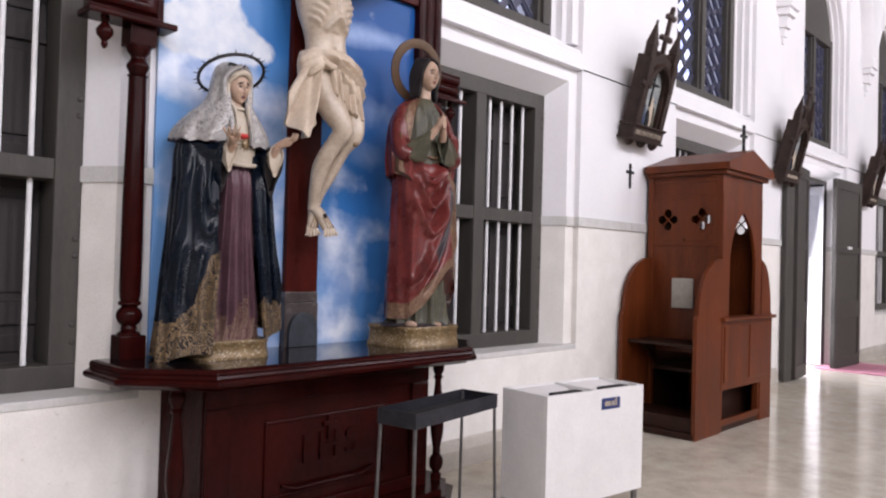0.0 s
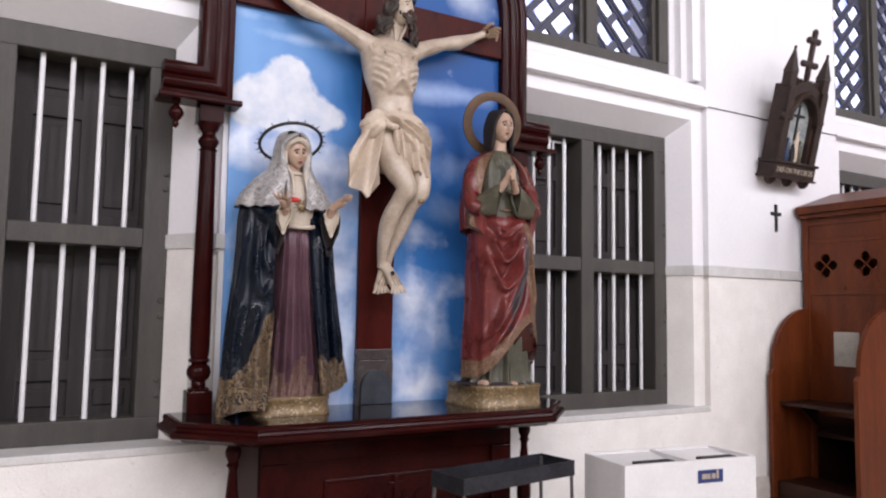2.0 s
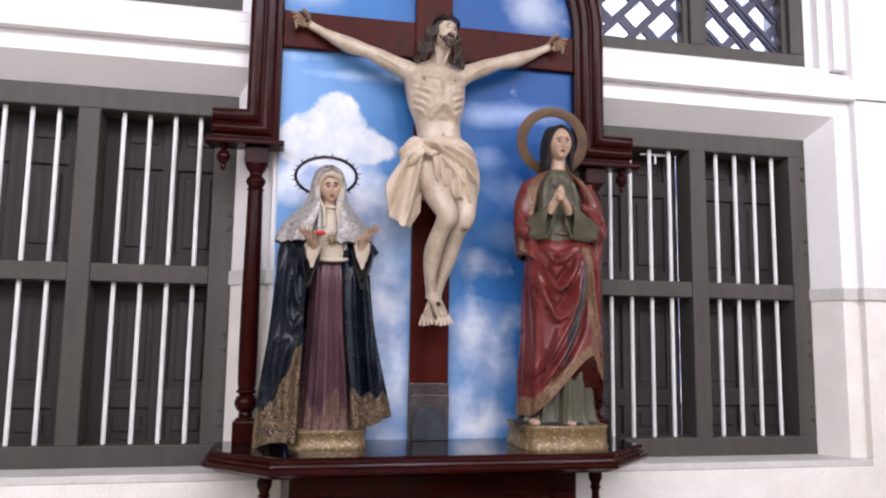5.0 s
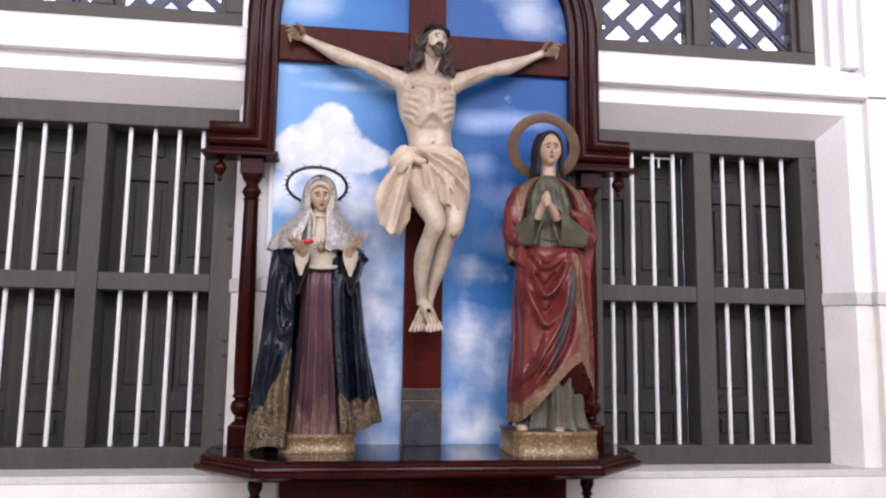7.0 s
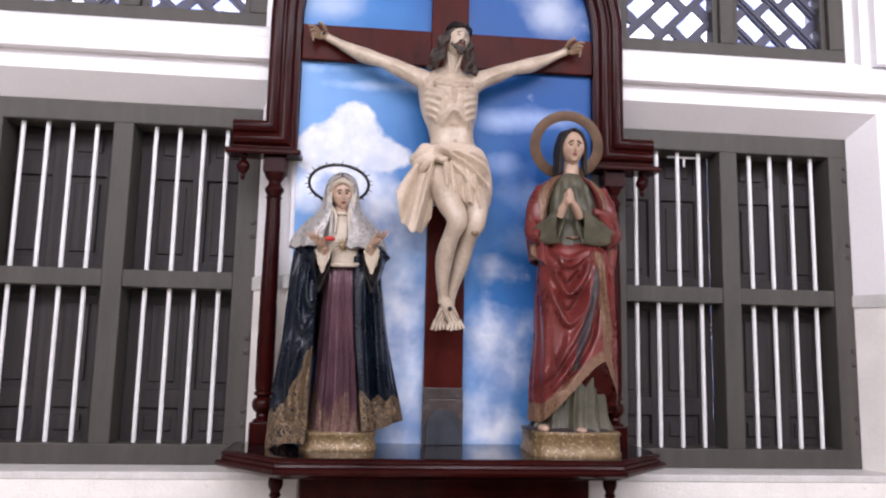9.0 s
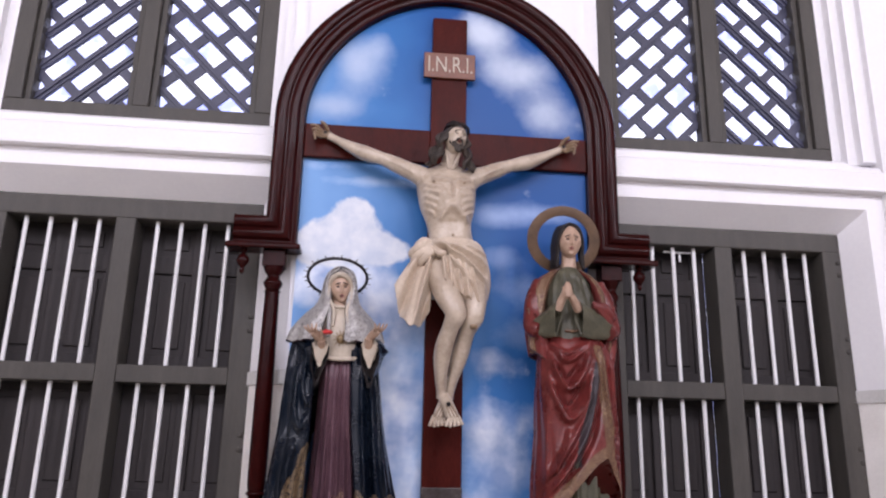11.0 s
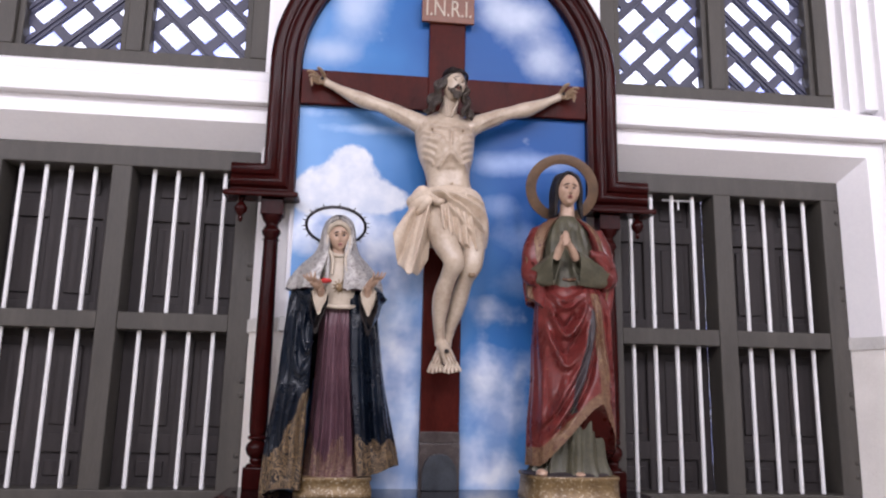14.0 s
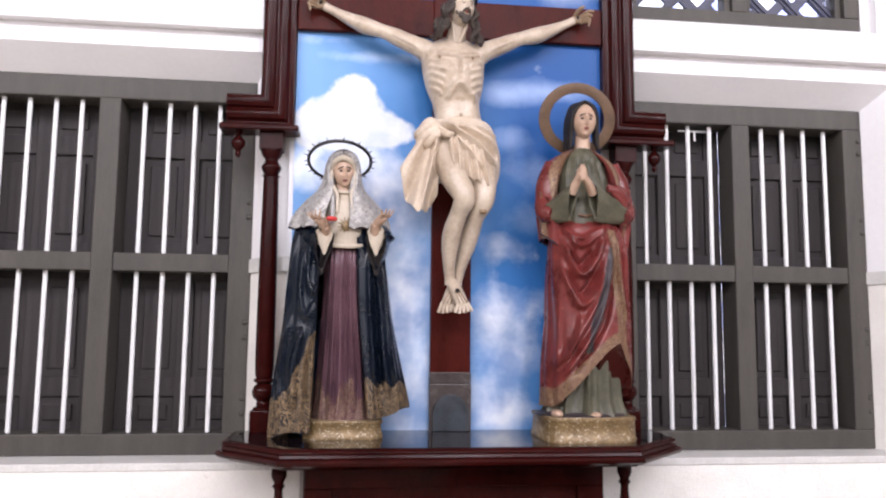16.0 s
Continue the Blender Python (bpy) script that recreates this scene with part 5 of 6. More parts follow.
    column_of(bm, [(1.72, 2.75, 2.845, 0.140, 0.105), (1.85, 2.748, 2.85, 0.132, 0.096), (2.0, 2.742, 2.855, 0.124, 0.088), (2.10, 2.737, 2.86, 0.108, 0.075), (2.16, 2.735, 2.86, 0.075, 0.065), (2.19, 2.735, 2.86, 0.045, 0.045)], 90, lambda a, z: 0.015 * math.sin(19 * a), 1, 9, carver(2.85, 0.05, chest))
    tube(bm, smooth_pts([(2.69, 2.762, 1.868, 0.006), (2.72, 2.750, 1.862, 0.007), (2.75, 2.748, 1.868, 0.006)], 3), 8, 2)
    # mantle over both shoulders, falling over the arms
    sh = lambda a, z, v: 0.030 * math.sin(11 * a + 7 * z) + 0.035 * (1 - 2 * abs(math.sin(5 * a + 4 * z)))
    sheet(bm, [(1.74, 2.742, 2.875, 0.205, 0.125), (1.84, 2.742, 2.87, 0.215, 0.135), (1.95, 2.738, 2.87, 0.205, 0.135), (2.06, 2.735, 2.87, 0.188, 0.125), (2.13, 2.735, 2.87, 0.148, 0.10), (2.175, 2.735, 2.875, 0.088, 0.075), (2.19, 2.735, 2.88, 0.06, 0.055)],
          lambda v: radians(58 - 26 * v), lambda v: radians(360 - 58 + 24 * v), 130, sh, lambda p, i, j: 2 if (i < 8 or 118 < i < 138) and p.y < 2.86 else 0, 0.016, 7, lambda a: -0.03 * math.cos(2 * a))
    # arms: red upper arm, hanging mantle over the elbow, broad olive sleeves, clasped hands
    for s in (-1, 1):
        ax = 2.738 + s * 0.180
        tube(bm, smooth_pts([(2.738 + s * 0.138, 2.86, 2.115, 0.040), (2.738 + s * 0.168, 2.85, 2.03, 0.050), (ax, 2.835, 1.95, 0.050), (ax + s * 0.008, 2.805, 1.885, 0.048), (ax - s * 0.02, 2.77, 1.865, 0.040)], 4), 18, 0)
        sleeve(bm, (ax - s * 0.01, 2.80, 1.885), (2.690 + s * 0.042, 2.690, 1.965), 0.044, 0.030, 0.105, 1, 1)
        tube(bm, smooth_pts([(2.690 + s * 0.050, 2.70, 1.957, 0.022), (2.682 + s * 0.030, 2.672, 1.99, 0.019), (2.675 + s * 0.014, 2.655, 2.015, 0.017)], 3), 12, 3)
        ball(bm, (2.672 + s * 0.011, 2.648, 2.028), (0.014, 0.020, 0.030), 3, 12, Matrix.Rotation(radians(-s * 14), 4, "Y"))
        for q in range(4):
            tube(bm, smooth_pts([(2.672 + s * 0.016, 2.652 - 0.006 * q, 2.044 - 0.004 * q, 0.0078), (2.672 + s * 0.006, 2.626, 2.056 - 0.013 * q, 0.0075), (2.672 - s * 0.012, 2.626, 2.046 - 0.015 * q, 0.0065)], 3), 8, 3)
        tube(bm, [(2.672 + s * 0.010, 2.64, 2.035, 0.008), (2.672 + s * 0.002, 2.632, 2.072, 0.006)], 8, 3)
    # mantle hem below one elbow, gilt along its edge; a roll of cloth over the other forearm
    fall = []
    for j in range(13):
        v = j / 12
        row = [(2.520 + 0.125 * u * (0.35 + 0.65 * v) + 0.012 * v, 2.80 - 0.045 * u - 0.012 * math.cos(u * 9 + 3 * v), 1.975 - 0.05 * u - (0.19 + 0.05 * u) * v) for u in (h / 18 for h in range(19))]
        fall.append(row + [(x, y + 0.035, zz) for x, y, zz in row[::-1]])
    skin_rings(bm, fall, lambda p, h, q: 2 if h < 4 or h > 33 else 0)
    for o, r in ((0.0, 0.024), (0.036, 0.018), (-0.030, 0.015)):
        tube(bm, smooth_pts([(2.815, 2.725, 1.985 + o * 0.4, r * 0.6), (2.86, 2.735, 1.975 - o * 0.5, r), (2.905, 2.765, 1.945 - o, r), (2.930, 2.81, 1.90 - o, r), (2.935, 2.825, 1.80 - o, r * 0.9), (2.918, 2.815, 1.71 - o, r * 0.5)], 4), 12, 0)
    # neck, head and long parted hair
    tube(bm, [(2.737, 2.865, 2.14, 0.050), (2.738, 2.852, 2.20, 0.038), (2.738, 2.848, 2.27, 0.036)], 16, 3)
    at = head(bm, (2.738, 2.822, 2.316), (0.057, 0.062, 0.084), 3, 4, 8, 2, -3, 2)
    ball(bm, (2.738, 2.858, 2.345), (0.063, 0.064, 0.070), 4, 20)
    for s in (-1, 1):
        for q in range(7):
            o = 0.0075 * q
            tube(bm, smooth_pts([(2.738 + s * 0.003, 2.800 + o * 1.6, 2.408 + o * 0.15, 0.008), (2.738 + s * (0.038 + o * 0.2), 2.790 + o * 1.7, 2.380 + o * 0.4, 0.010), (2.738 + s * (0.059 + o * 0.2), 2.806 + o * 1.7, 2.325, 0.011), (2.738 + s * (0.060 + o * 0.2), 2.820 + o * 1.4, 2.260, 0.012), (2.738 + s * (0.062 + o * 0.3), 2.822 + o, 2.222, 0.012), (2.738 + s * (0.066 + o * 0.4), 2.822 + o, 2.188 + 0.006 * (q % 3), 0.006)], 4), 8, 4)
    # flat ring
    n = 56
    c = Vector((2.730, 2.905, 2.352))
    rot = Matrix.Rotation(radians(8), 3, "X")
    rows = []
    for i in range(n + 1):
        a = 2 * math.pi * i / n
        rows.append([c + rot @ Vector((R * math.cos(a), y, R * math.sin(a) * 0.93)) for R, y in ((0.134, -0.004), (0.160, -0.007), (0.187, -0.004), (0.187, 0.004), (0.134, 0.004))])
    skin_rings(bm, rows, 5, cap=False)
    return solid("statue", bm, M, (2.73, 2.86, TABLE), "painted statue with clasped hands in a faded red cloak", "statue", smooth=50)


def cross_statue():
    """Carved ivory-coloured figure fixed to the cross with a cream loincloth."""
    M = [SKIN, CLOTH, HAIR_AND_SHADE, LIP, BEARD, FACE, RIBLINE]
    bm = B()
    # trunk: rib cage over a hollow belly
    ribs = []
    for k in range(5):
        z = 2.600 - 0.034 * k
        for s in (-1, 1):
            ribs.append((0.013, 0.0095, [(2.148 + s * (0.035 + 0.012 * k), z - 0.020 - 0.004 * k), (2.148 + s * 0.085, z - 0.012), (2.148 + s * 0.140, z + 0.016)]))
    form = [(0.020, 0.016, [(2.160, 2.504), (2.130, 2.464), (2.092, 2.411)]), (0.020, 0.016, [(2.160, 2.504), (2.198, 2.460), (2.249, 2.415)]), (-0.014, 0.030, [(2.160, 2.431), (2.163, 2.378), (2.168, 2.324)]), (-0.014, 0.008, [(2.160, 2.618), (2.160, 2.518)]),
            (0.016, 0.034, [(2.042, 2.578), (2.090, 2.548), (2.130, 2.564)]), (0.016, 0.034, [(2.191, 2.567), (2.232, 2.548), (2.272, 2.578)]), (-0.012, 0.007, [(2.165, 2.348), (2.171, 2.338)]),
            (0.014, 0.010, [(2.049, 2.644), (2.103, 2.628), (2.154, 2.623)]), (0.014, 0.010, [(2.165, 2.623), (2.218, 2.631), (2.268, 2.647)])]
    column_of(bm, [(2.18, 2.175, 2.965, 0.150, 0.105), (2.27, 2.178, 2.955, 0.142, 0.105), (2.34, 2.165, 2.950, 0.113, 0.086), (2.42, 2.152, 2.950, 0.115, 0.084), (2.50, 2.143, 2.945, 0.139, 0.106), (2.60, 2.138, 2.955, 0.152, 0.108),
                   (2.67, 2.137, 2.965, 0.150, 0.092), (2.715, 2.138, 2.97, 0.112, 0.068), (2.745, 2.142, 2.97, 0.055, 0.05)], 150, lambda a, z: 0.0, 0, 16, carver(2.95, 0.05, ribs, form))
    for s in (-1, 1):
        ball(bm, (2.140 + s * 0.078, 2.846, 2.612), (0.007, 0.005, 0.007), 6, 8)
    # arms out to the beam: shoulder, upper arm, elbow, swelling forearm, thin wrist
    for s in (-1, 1):
        X = lambda d: 2.14 + s * d
        tube(bm, smooth_pts([(X(0.075), 2.965, 2.645, 0.064), (X(0.125), 2.965, 2.675, 0.056), (X(0.17), 2.972, 2.70, 0.047), (X(0.225), 2.98, 2.725, 0.043), (X(0.28), 2.988, 2.752, 0.040), (X(0.335), 2.995, 2.777, 0.033), (X(0.375), 3.002, 2.790, 0.036), (X(0.43), 3.010, 2.808, 0.040), (X(0.49), 3.022, 2.836, 0.033), (X(0.55), 3.034, 2.868, 0.024), (X(0.60), 3.042, 2.895, 0.020), (X(0.625), 3.045, 2.908, 0.021)], 4), 18, 0)
        tube(bm, smooth_pts([(X(0.13), 2.935, 2.655, 0.012), (X(0.20), 2.945, 2.705, 0.018), (X(0.29), 2.955, 2.750, 0.010)], 4), 10, 0)
        tube(bm, smooth_pts([(X(0.115), 2.90, 2.60, 0.012), (X(0.122), 2.915, 2.64, 0.018), (X(0.135), 2.935, 2.675, 0.014)], 4), 10, 0)
        hx = X(0.645)
        ball(bm, (hx, 3.046, 2.918), (0.034, 0.015, 0.024), 6, 14)
        for q in range(4):
            tube(bm, smooth_pts([(hx + s * 0.018, 3.042, 2.934 - 0.012 * q, 0.0085), (hx + s * 0.050, 3.010, 2.950 - 0.018 * q, 0.0080), (hx + s * (0.078 - 0.010 * q), 3.006, 2.948 - 0.026 * q, 0.0055)], 3), 8, 6)
        tube(bm, smooth_pts([(hx - s * 0.012, 3.036, 2.936, 0.011), (hx + s * 0.004, 3.010, 2.958, 0.010), (hx + s * 0.026, 2.998, 2.968, 0.007)], 3), 8, 6)
        ball(bm, (hx, 3.028, 2.922), (0.009, 0.007, 0.009), 2, 8)
    # legs, knees bent to one side, feet crossed
    tube(bm, smooth_pts([(2.10, 2.95, 2.24, 0.088), (2.120, 2.905, 2.14, 0.080), (2.148, 2.85, 2.03, 0.067), (2.172, 2.818, 1.965, 0.054), (2.178, 2.815, 1.925, 0.050), (2.160, 2.85, 1.875, 0.041), (2.138, 2.895, 1.80, 0.044), (2.130, 2.925, 1.74, 0.042), (2.128, 2.955, 1.66, 0.031), (2.136, 2.98, 1.59, 0.026), (2.140, 2.985, 1.55, 0.028)], 4), 20, 0)
    tube(bm, smooth_pts([(2.25, 2.96, 2.24, 0.088), (2.264, 2.92, 2.14, 0.078), (2.276, 2.87, 2.03, 0.062), (2.274, 2.845, 1.955, 0.052), (2.266, 2.845, 1.915, 0.047), (2.246, 2.885, 1.865, 0.038), (2.228, 2.94, 1.79, 0.041), (2.212, 2.97, 1.72, 0.037), (2.192, 3.0, 1.65, 0.029), (2.176, 3.015, 1.58, 0.025), (2.172, 3.02, 1.55, 0.027)], 4), 20, 0)
    for x, y, z in ((2.180, 2.782, 1.942), (2.270, 2.808, 1.928)):
        ball(bm, (x, y + 0.010, z), (0.030, 0.026, 0.034), 0, 14)
        ball(bm, (x - 0.004, y + 0.016, z - 0.046), (0.020, 0.020, 0.016), 6, 12)
    tube(bm, smooth_pts([(2.178, 2.81, 1.88, 0.008), (2.146, 2.872, 1.78, 0.010), (2.136, 2.918, 1.68, 0.008), (2.140, 2.958, 1.59, 0.006)], 4), 10, 0)
    for x0, x1, y in ((2.140, 2.192, 2.940), (2.172, 2.120, 2.985)):
        tube(bm, smooth_pts([(x0, y + 0.045, 1.57, 0.027), (x0 * 0.6 + x1 * 0.4, y + 0.012, 1.525, 0.030), (x0 * 0.2 + x1 * 0.8, y - 0.012, 1.472, 0.031), (x1, y - 0.018, 1.450, 0.024)], 4), 14, 0, 0.75)
        for q in range(5):
            dx = (q - 2) * 0.0135
            tube(bm, smooth_pts([(x1 + dx * 0.7, y - 0.014, 1.468, 0.0085), (x1 + dx * 1.2, y - 0.034, 1.440, 0.0080), (x1 + dx * 1.5, y - 0.036, 1.414 + 0.004 * abs(q - 1), 0.0075)], 3), 8, 0)
        for q in range(3):
            dx = (q - 1) * 0.012
            tube(bm, [(x0 * 0.5 + x1 * 0.5 + dx, y - 0.022, 1.515, 0.0035), (x1 + dx * 1.4, y - 0.038, 1.462, 0.0035)], 6, 6)
    ball(bm, (2.164, 2.918, 1.520), (0.012, 0.010, 0.012), 2, 8)
    # loincloth: wrapped hips, crossing folds, ruffled front and a flying end
    def wrap(a, z):
        return 0.03 * math.sin(3 * a + 14 * z) + 0.012 * math.sin(19 * a)
    cross_folds = [(0.040, 0.014, [(2.015, 2.298), (2.079, 2.258), (2.157, 2.204), (2.227, 2.131), (2.292, 2.044)]), (0.040, 0.013, [(2.063, 2.304), (2.130, 2.271), (2.211, 2.218), (2.292, 2.144), (2.344, 2.084)]), (0.036, 0.013, [(2.130, 2.287), (2.211, 2.258), (2.292, 2.218), (2.353, 2.164)]), (0.032, 0.011, [(2.211, 2.282), (2.279, 2.264), (2.349, 2.238)]),
                   (0.030, 0.012, [(1.948, 2.238), (2.009, 2.251), (2.079, 2.238), (2.130, 2.218)]), (0.028, 0.011, [(1.961, 2.198), (2.029, 2.211), (2.090, 2.198)]), (-0.026, 0.009, [(2.042, 2.291), (2.130, 2.238), (2.198, 2.178), (2.265, 2.098)]), (-0.026, 0.009, [(2.117, 2.282), (2.198, 2.238), (2.279, 2.178), (2.340, 2.124)])]
    rings = []
    for s in smooth_pts([(2.035, 2.200, 2.95, 0.150, 0.120), (2.10, 2.196, 2.945, 0.165, 0.132), (2.18, 2.190, 2.945, 0.172, 0.135), (2.26, 2.182, 2.95, 0.164, 0.125), (2.305, 2.176, 2.95, 0.150, 0.114), (2.325, 2.174, 2.95, 0.130, 0.098)], 10):
        v = (s[0] - 2.035) / 0.29
        r = []
        for p, i in zip(ring_pts(s[1], s[2], s[3], s[4], s[0], 150, wrap), range(150)):
            a = 2 * math.pi * i / 150
            x = math.sin(a)
            lift = (1 - v) * (0.20 * max(0, min(1, (0.10 - x) / 0.5)) if math.cos(a) > -0.2 else 0.02)
            r.append((p[0], p[1], p[2] + lift + 0.012 * math.sin(9 * a) * (1 - v)))
        rings.append(r)
    skin_rings(bm, carver(2.94, 0.05, cross_folds)(rings), 1)
    for k, (x0, z0, x1, z1) in enumerate(((2.035, 2.300, 2.010, 2.235), (2.052, 2.292, 1.985, 2.262), (2.060, 2.275, 1.962, 2.235), (2.062, 2.258, 1.972, 2.205), (2.070, 2.245, 2.005, 2.190))):      # gathered bunch at the hip
        tube(bm, smooth_pts([(x0, 2.850 - 0.004 * k, z0, 0.016), ((x0 + x1) / 2, 2.828, (z0 + z1) / 2 + 0.012, 0.024), (x1, 2.862, z1, 0.020), (x1 + 0.012, 2.895, z1 - 0.02, 0.010)], 4), 10, 1, 0.7)
    tube(bm, smooth_pts([(2.075, 2.822, 2.245, 0.012), (2.10, 2.812, 2.232, 0.019), (2.125, 2.818, 2.238, 0.012)], 3), 10, 1)
    # flying end: a pleated sheet that widens outwards and down
    rows = []
    for j in range(21):
        v = j / 20
        a, b = Vector((2.010 - 0.125 * v ** 0.8, 0, 2.255 - 0.180 * v)), Vector((2.085 - 0.025 * v, 0, 2.235 - 0.285 * v))
        low = Vector((2.050 - 0.095 * v, 0, 2.245 - 0.365 * v))
        row = []
        for i in range(41):
            u = i / 40
            p = a * (1 - u) ** 2 + (low * 2 - (a + b) / 2) * 2 * u * (1 - u) + b * u * u
            row.append((p.x, 2.875 - (0.055 * math.sin(u * 10.5 + 0.8 + 1.4 * v) + 0.014 * math.sin(u * 24 - 2 * v)) * (0.35 + 0.65 * v) - 0.035 * math.sin(math.pi * u), p.z + 0.006 * math.sin(u * 21) * v))
        rows.append(row + [(x, y + 0.014, zz) for x, y, zz in row[::-1]])
    skin_rings(bm, rows, 1)
    # ruffled front falling in steps between the thighs
    for k, (x, z, w, drop) in enumerate(((2.135, 2.225, 0.060, 0.125), (2.178, 2.205, 0.070, 0.155), (2.222, 2.185, 0.070, 0.150))):
        rows = []
        for j in range(11):
            v = j / 10
            row = [(x + 0.022 * v + (u - 0.5) * w * (1.0 + 0.3 * v), 2.812 - 0.006 * k - 0.014 * (0.4 + v) * math.sin(u * 12 + k), z - (drop + 0.045 * u) * v + 0.008 * math.sin(u * 12 + 1 + k) * v) for u in (i / 22 for i in range(23))]
            rows.append(row + [(xx, y + 0.02, zz) for xx, y, zz in row[::-1]])
        skin_rings(bm, rows, 1)
    # head, thrown back and turned, with beard, long curling hair and plaited crown
    tube(bm, [(2.142, 2.955, 2.69, 0.056), (2.152, 2.93, 2.76, 0.044), (2.162, 2.915, 2.82, 0.042)], 18, 0)
    for s in (-1, 1):
        tube(bm, smooth_pts([(2.150 + s * 0.012, 2.890, 2.70, 0.006), (2.158 + s * 0.026, 2.885, 2.76, 0.009), (2.165 + s * 0.040, 2.90, 2.82, 0.007)], 3), 8, 0)
    at = head(bm, (2.172, 2.885, 2.862), (0.055, 0.062, 0.082), 0, 2, 3, -6, 19, 12, 5, 0.20, 0.03)
    for x, y, z, r in ((0, -0.98, -0.86, 0.017), (-0.22, -0.92, -0.80, 0.016), (0.22, -0.92, -0.80, 0.016), (-0.42, -0.74, -0.66, 0.015), (0.42, -0.74, -0.66, 0.015), (-0.60, -0.46, -0.44, 0.013), (0.60, -0.46, -0.44, 0.013), (-0.13, -0.96, -1.04, 0.014), (0.13, -0.96, -1.04, 0.014), (-0.66, -0.30, -0.2, 0.011), (0.66, -0.30, -0.2, 0.011)):
        ball(bm, at(x, y * 0.93, z - 0.04), (r * 0.78, r * 0.6, r * 1.1), 4, 10)
    for s in (-1, 1):
        tube(bm, smooth_pts([(*at(0.03 * s, -1.13, -0.37), 0.0045), (*at(0.20 * s, -1.08, -0.41), 0.0055), (*at(0.34 * s, -0.95, -0.56), 0.0045), (*at(0.34 * s, -0.92, -0.74), 0.004)], 3), 7, 4)
    ball(bm, at(0.0, 0.22, 0.26), (0.062, 0.062, 0.070), 2, 18)
    for s in (-1, 1):                                  # wavy locks that curl on the shoulders
        end = 2.716 if s < 0 else 2.695
        for q in range(8):
            o = 0.0075 * q
            top = Vector(at(0.30 * s, -0.66 + 0.17 * q, 0.80 - 0.02 * q))
            side = Vector(at((1.06 + 0.04 * q) * s, -0.22 + 0.12 * q, 0.20))
            pts = [(*top, 0.008), (*side, 0.011)]
            for h in range(1, 7):
                w = h / 6
                pts.append((side.x * (1 - w) + (2.150 + s * (0.074 + o * 0.9)) * w + 0.016 * math.sin(h * 2.0 + q * 0.6), side.y * (1 - w) + (2.862 + o) * w + 0.012 * math.cos(h * 1.9 + q * 1.3), side.z + (end + 0.010 * (q % 3) - side.z) * w, 0.0125 - 0.0045 * w))
            tube(bm, smooth_pts(pts, 4), 8, 4)
    for k in range(3):
        rows = []
        for i in range(37):
            a = 2 * math.pi * i / 36
            rows.append((*at(1.10 * math.sin(a), 0.05 - 1.06 * math.cos(a), 0.70 + 0.06 * math.sin(3 * a + 2.1 * k) + 0.05 * k), 0.0062 + 0.001 * math.sin(9 * a + k)))
        tube(bm, rows, 7, 2)
    return solid("statue", bm, M, (2.157, 2.98, 1.41), "carved ivory-painted figure with a cream loincloth fixed to the cross", "statue", smooth=50)


PLACE[0] = standing(0.096, 0.17, 0.0)
mourning_statue()
PLACE[0] = standing(0.098, 0.13, 0.0)
praying_statue()
PLACE[0] = standing(0.098, 0.155, 0.004)
cross_statue()
PLACE[0] = Matrix()

# ---- other things in the aisle ----
def votive_stand():
    t = thing("votive_stand", (2.61, 2.56, 0), "soot-blackened iron tray on four thin legs before the altar", "candle stand")
    c, ang = (2.61, 2.56, 0), 9
    x0, x1, y0, y1, z0, z1 = 2.26, 2.96, 2.45, 2.67, 0.575, 0.645
    bm = B()
    box(bm, x0, x1, y0, y1, z0, z0 + 0.006)
    for a in ((x0, x1, y0, y0 + 0.006), (x0, x1, y1 - 0.006, y1), (x0, x0 + 0.006, y0 + 0.006, y1 - 0.006), (x1 - 0.006, x1, y0 + 0.006, y1 - 0.006)):
        box(bm, *a, z0 + 0.006, z1)
    part("tray", spin(bm, c, ang), IRON, t)
    part("ash", spin(box(B(), x0 + 0.007, x1 - 0.007, y0 + 0.007, y1 - 0.007, z0 + 0.006, z0 + 0.02), c, ang), SOOT_AND_SHADE, t, "black wax and soot")
    for x in (x0 + 0.012, x1 - 0.012):
        for y in (y0 + 0.012, y1 - 0.012):
            sx, sy = (-0.015 if x < c[0] else 0.015), (-0.012 if y < c[1] else 0.012)
            bm = tube(B(), [(x + sx, y + sy, 0, 0.008), (x, y, z1 - 0.01, 0.008)], 8)
            part("leg", spin(bm, c, ang), LEGIRON, t, smooth=True)
    return t


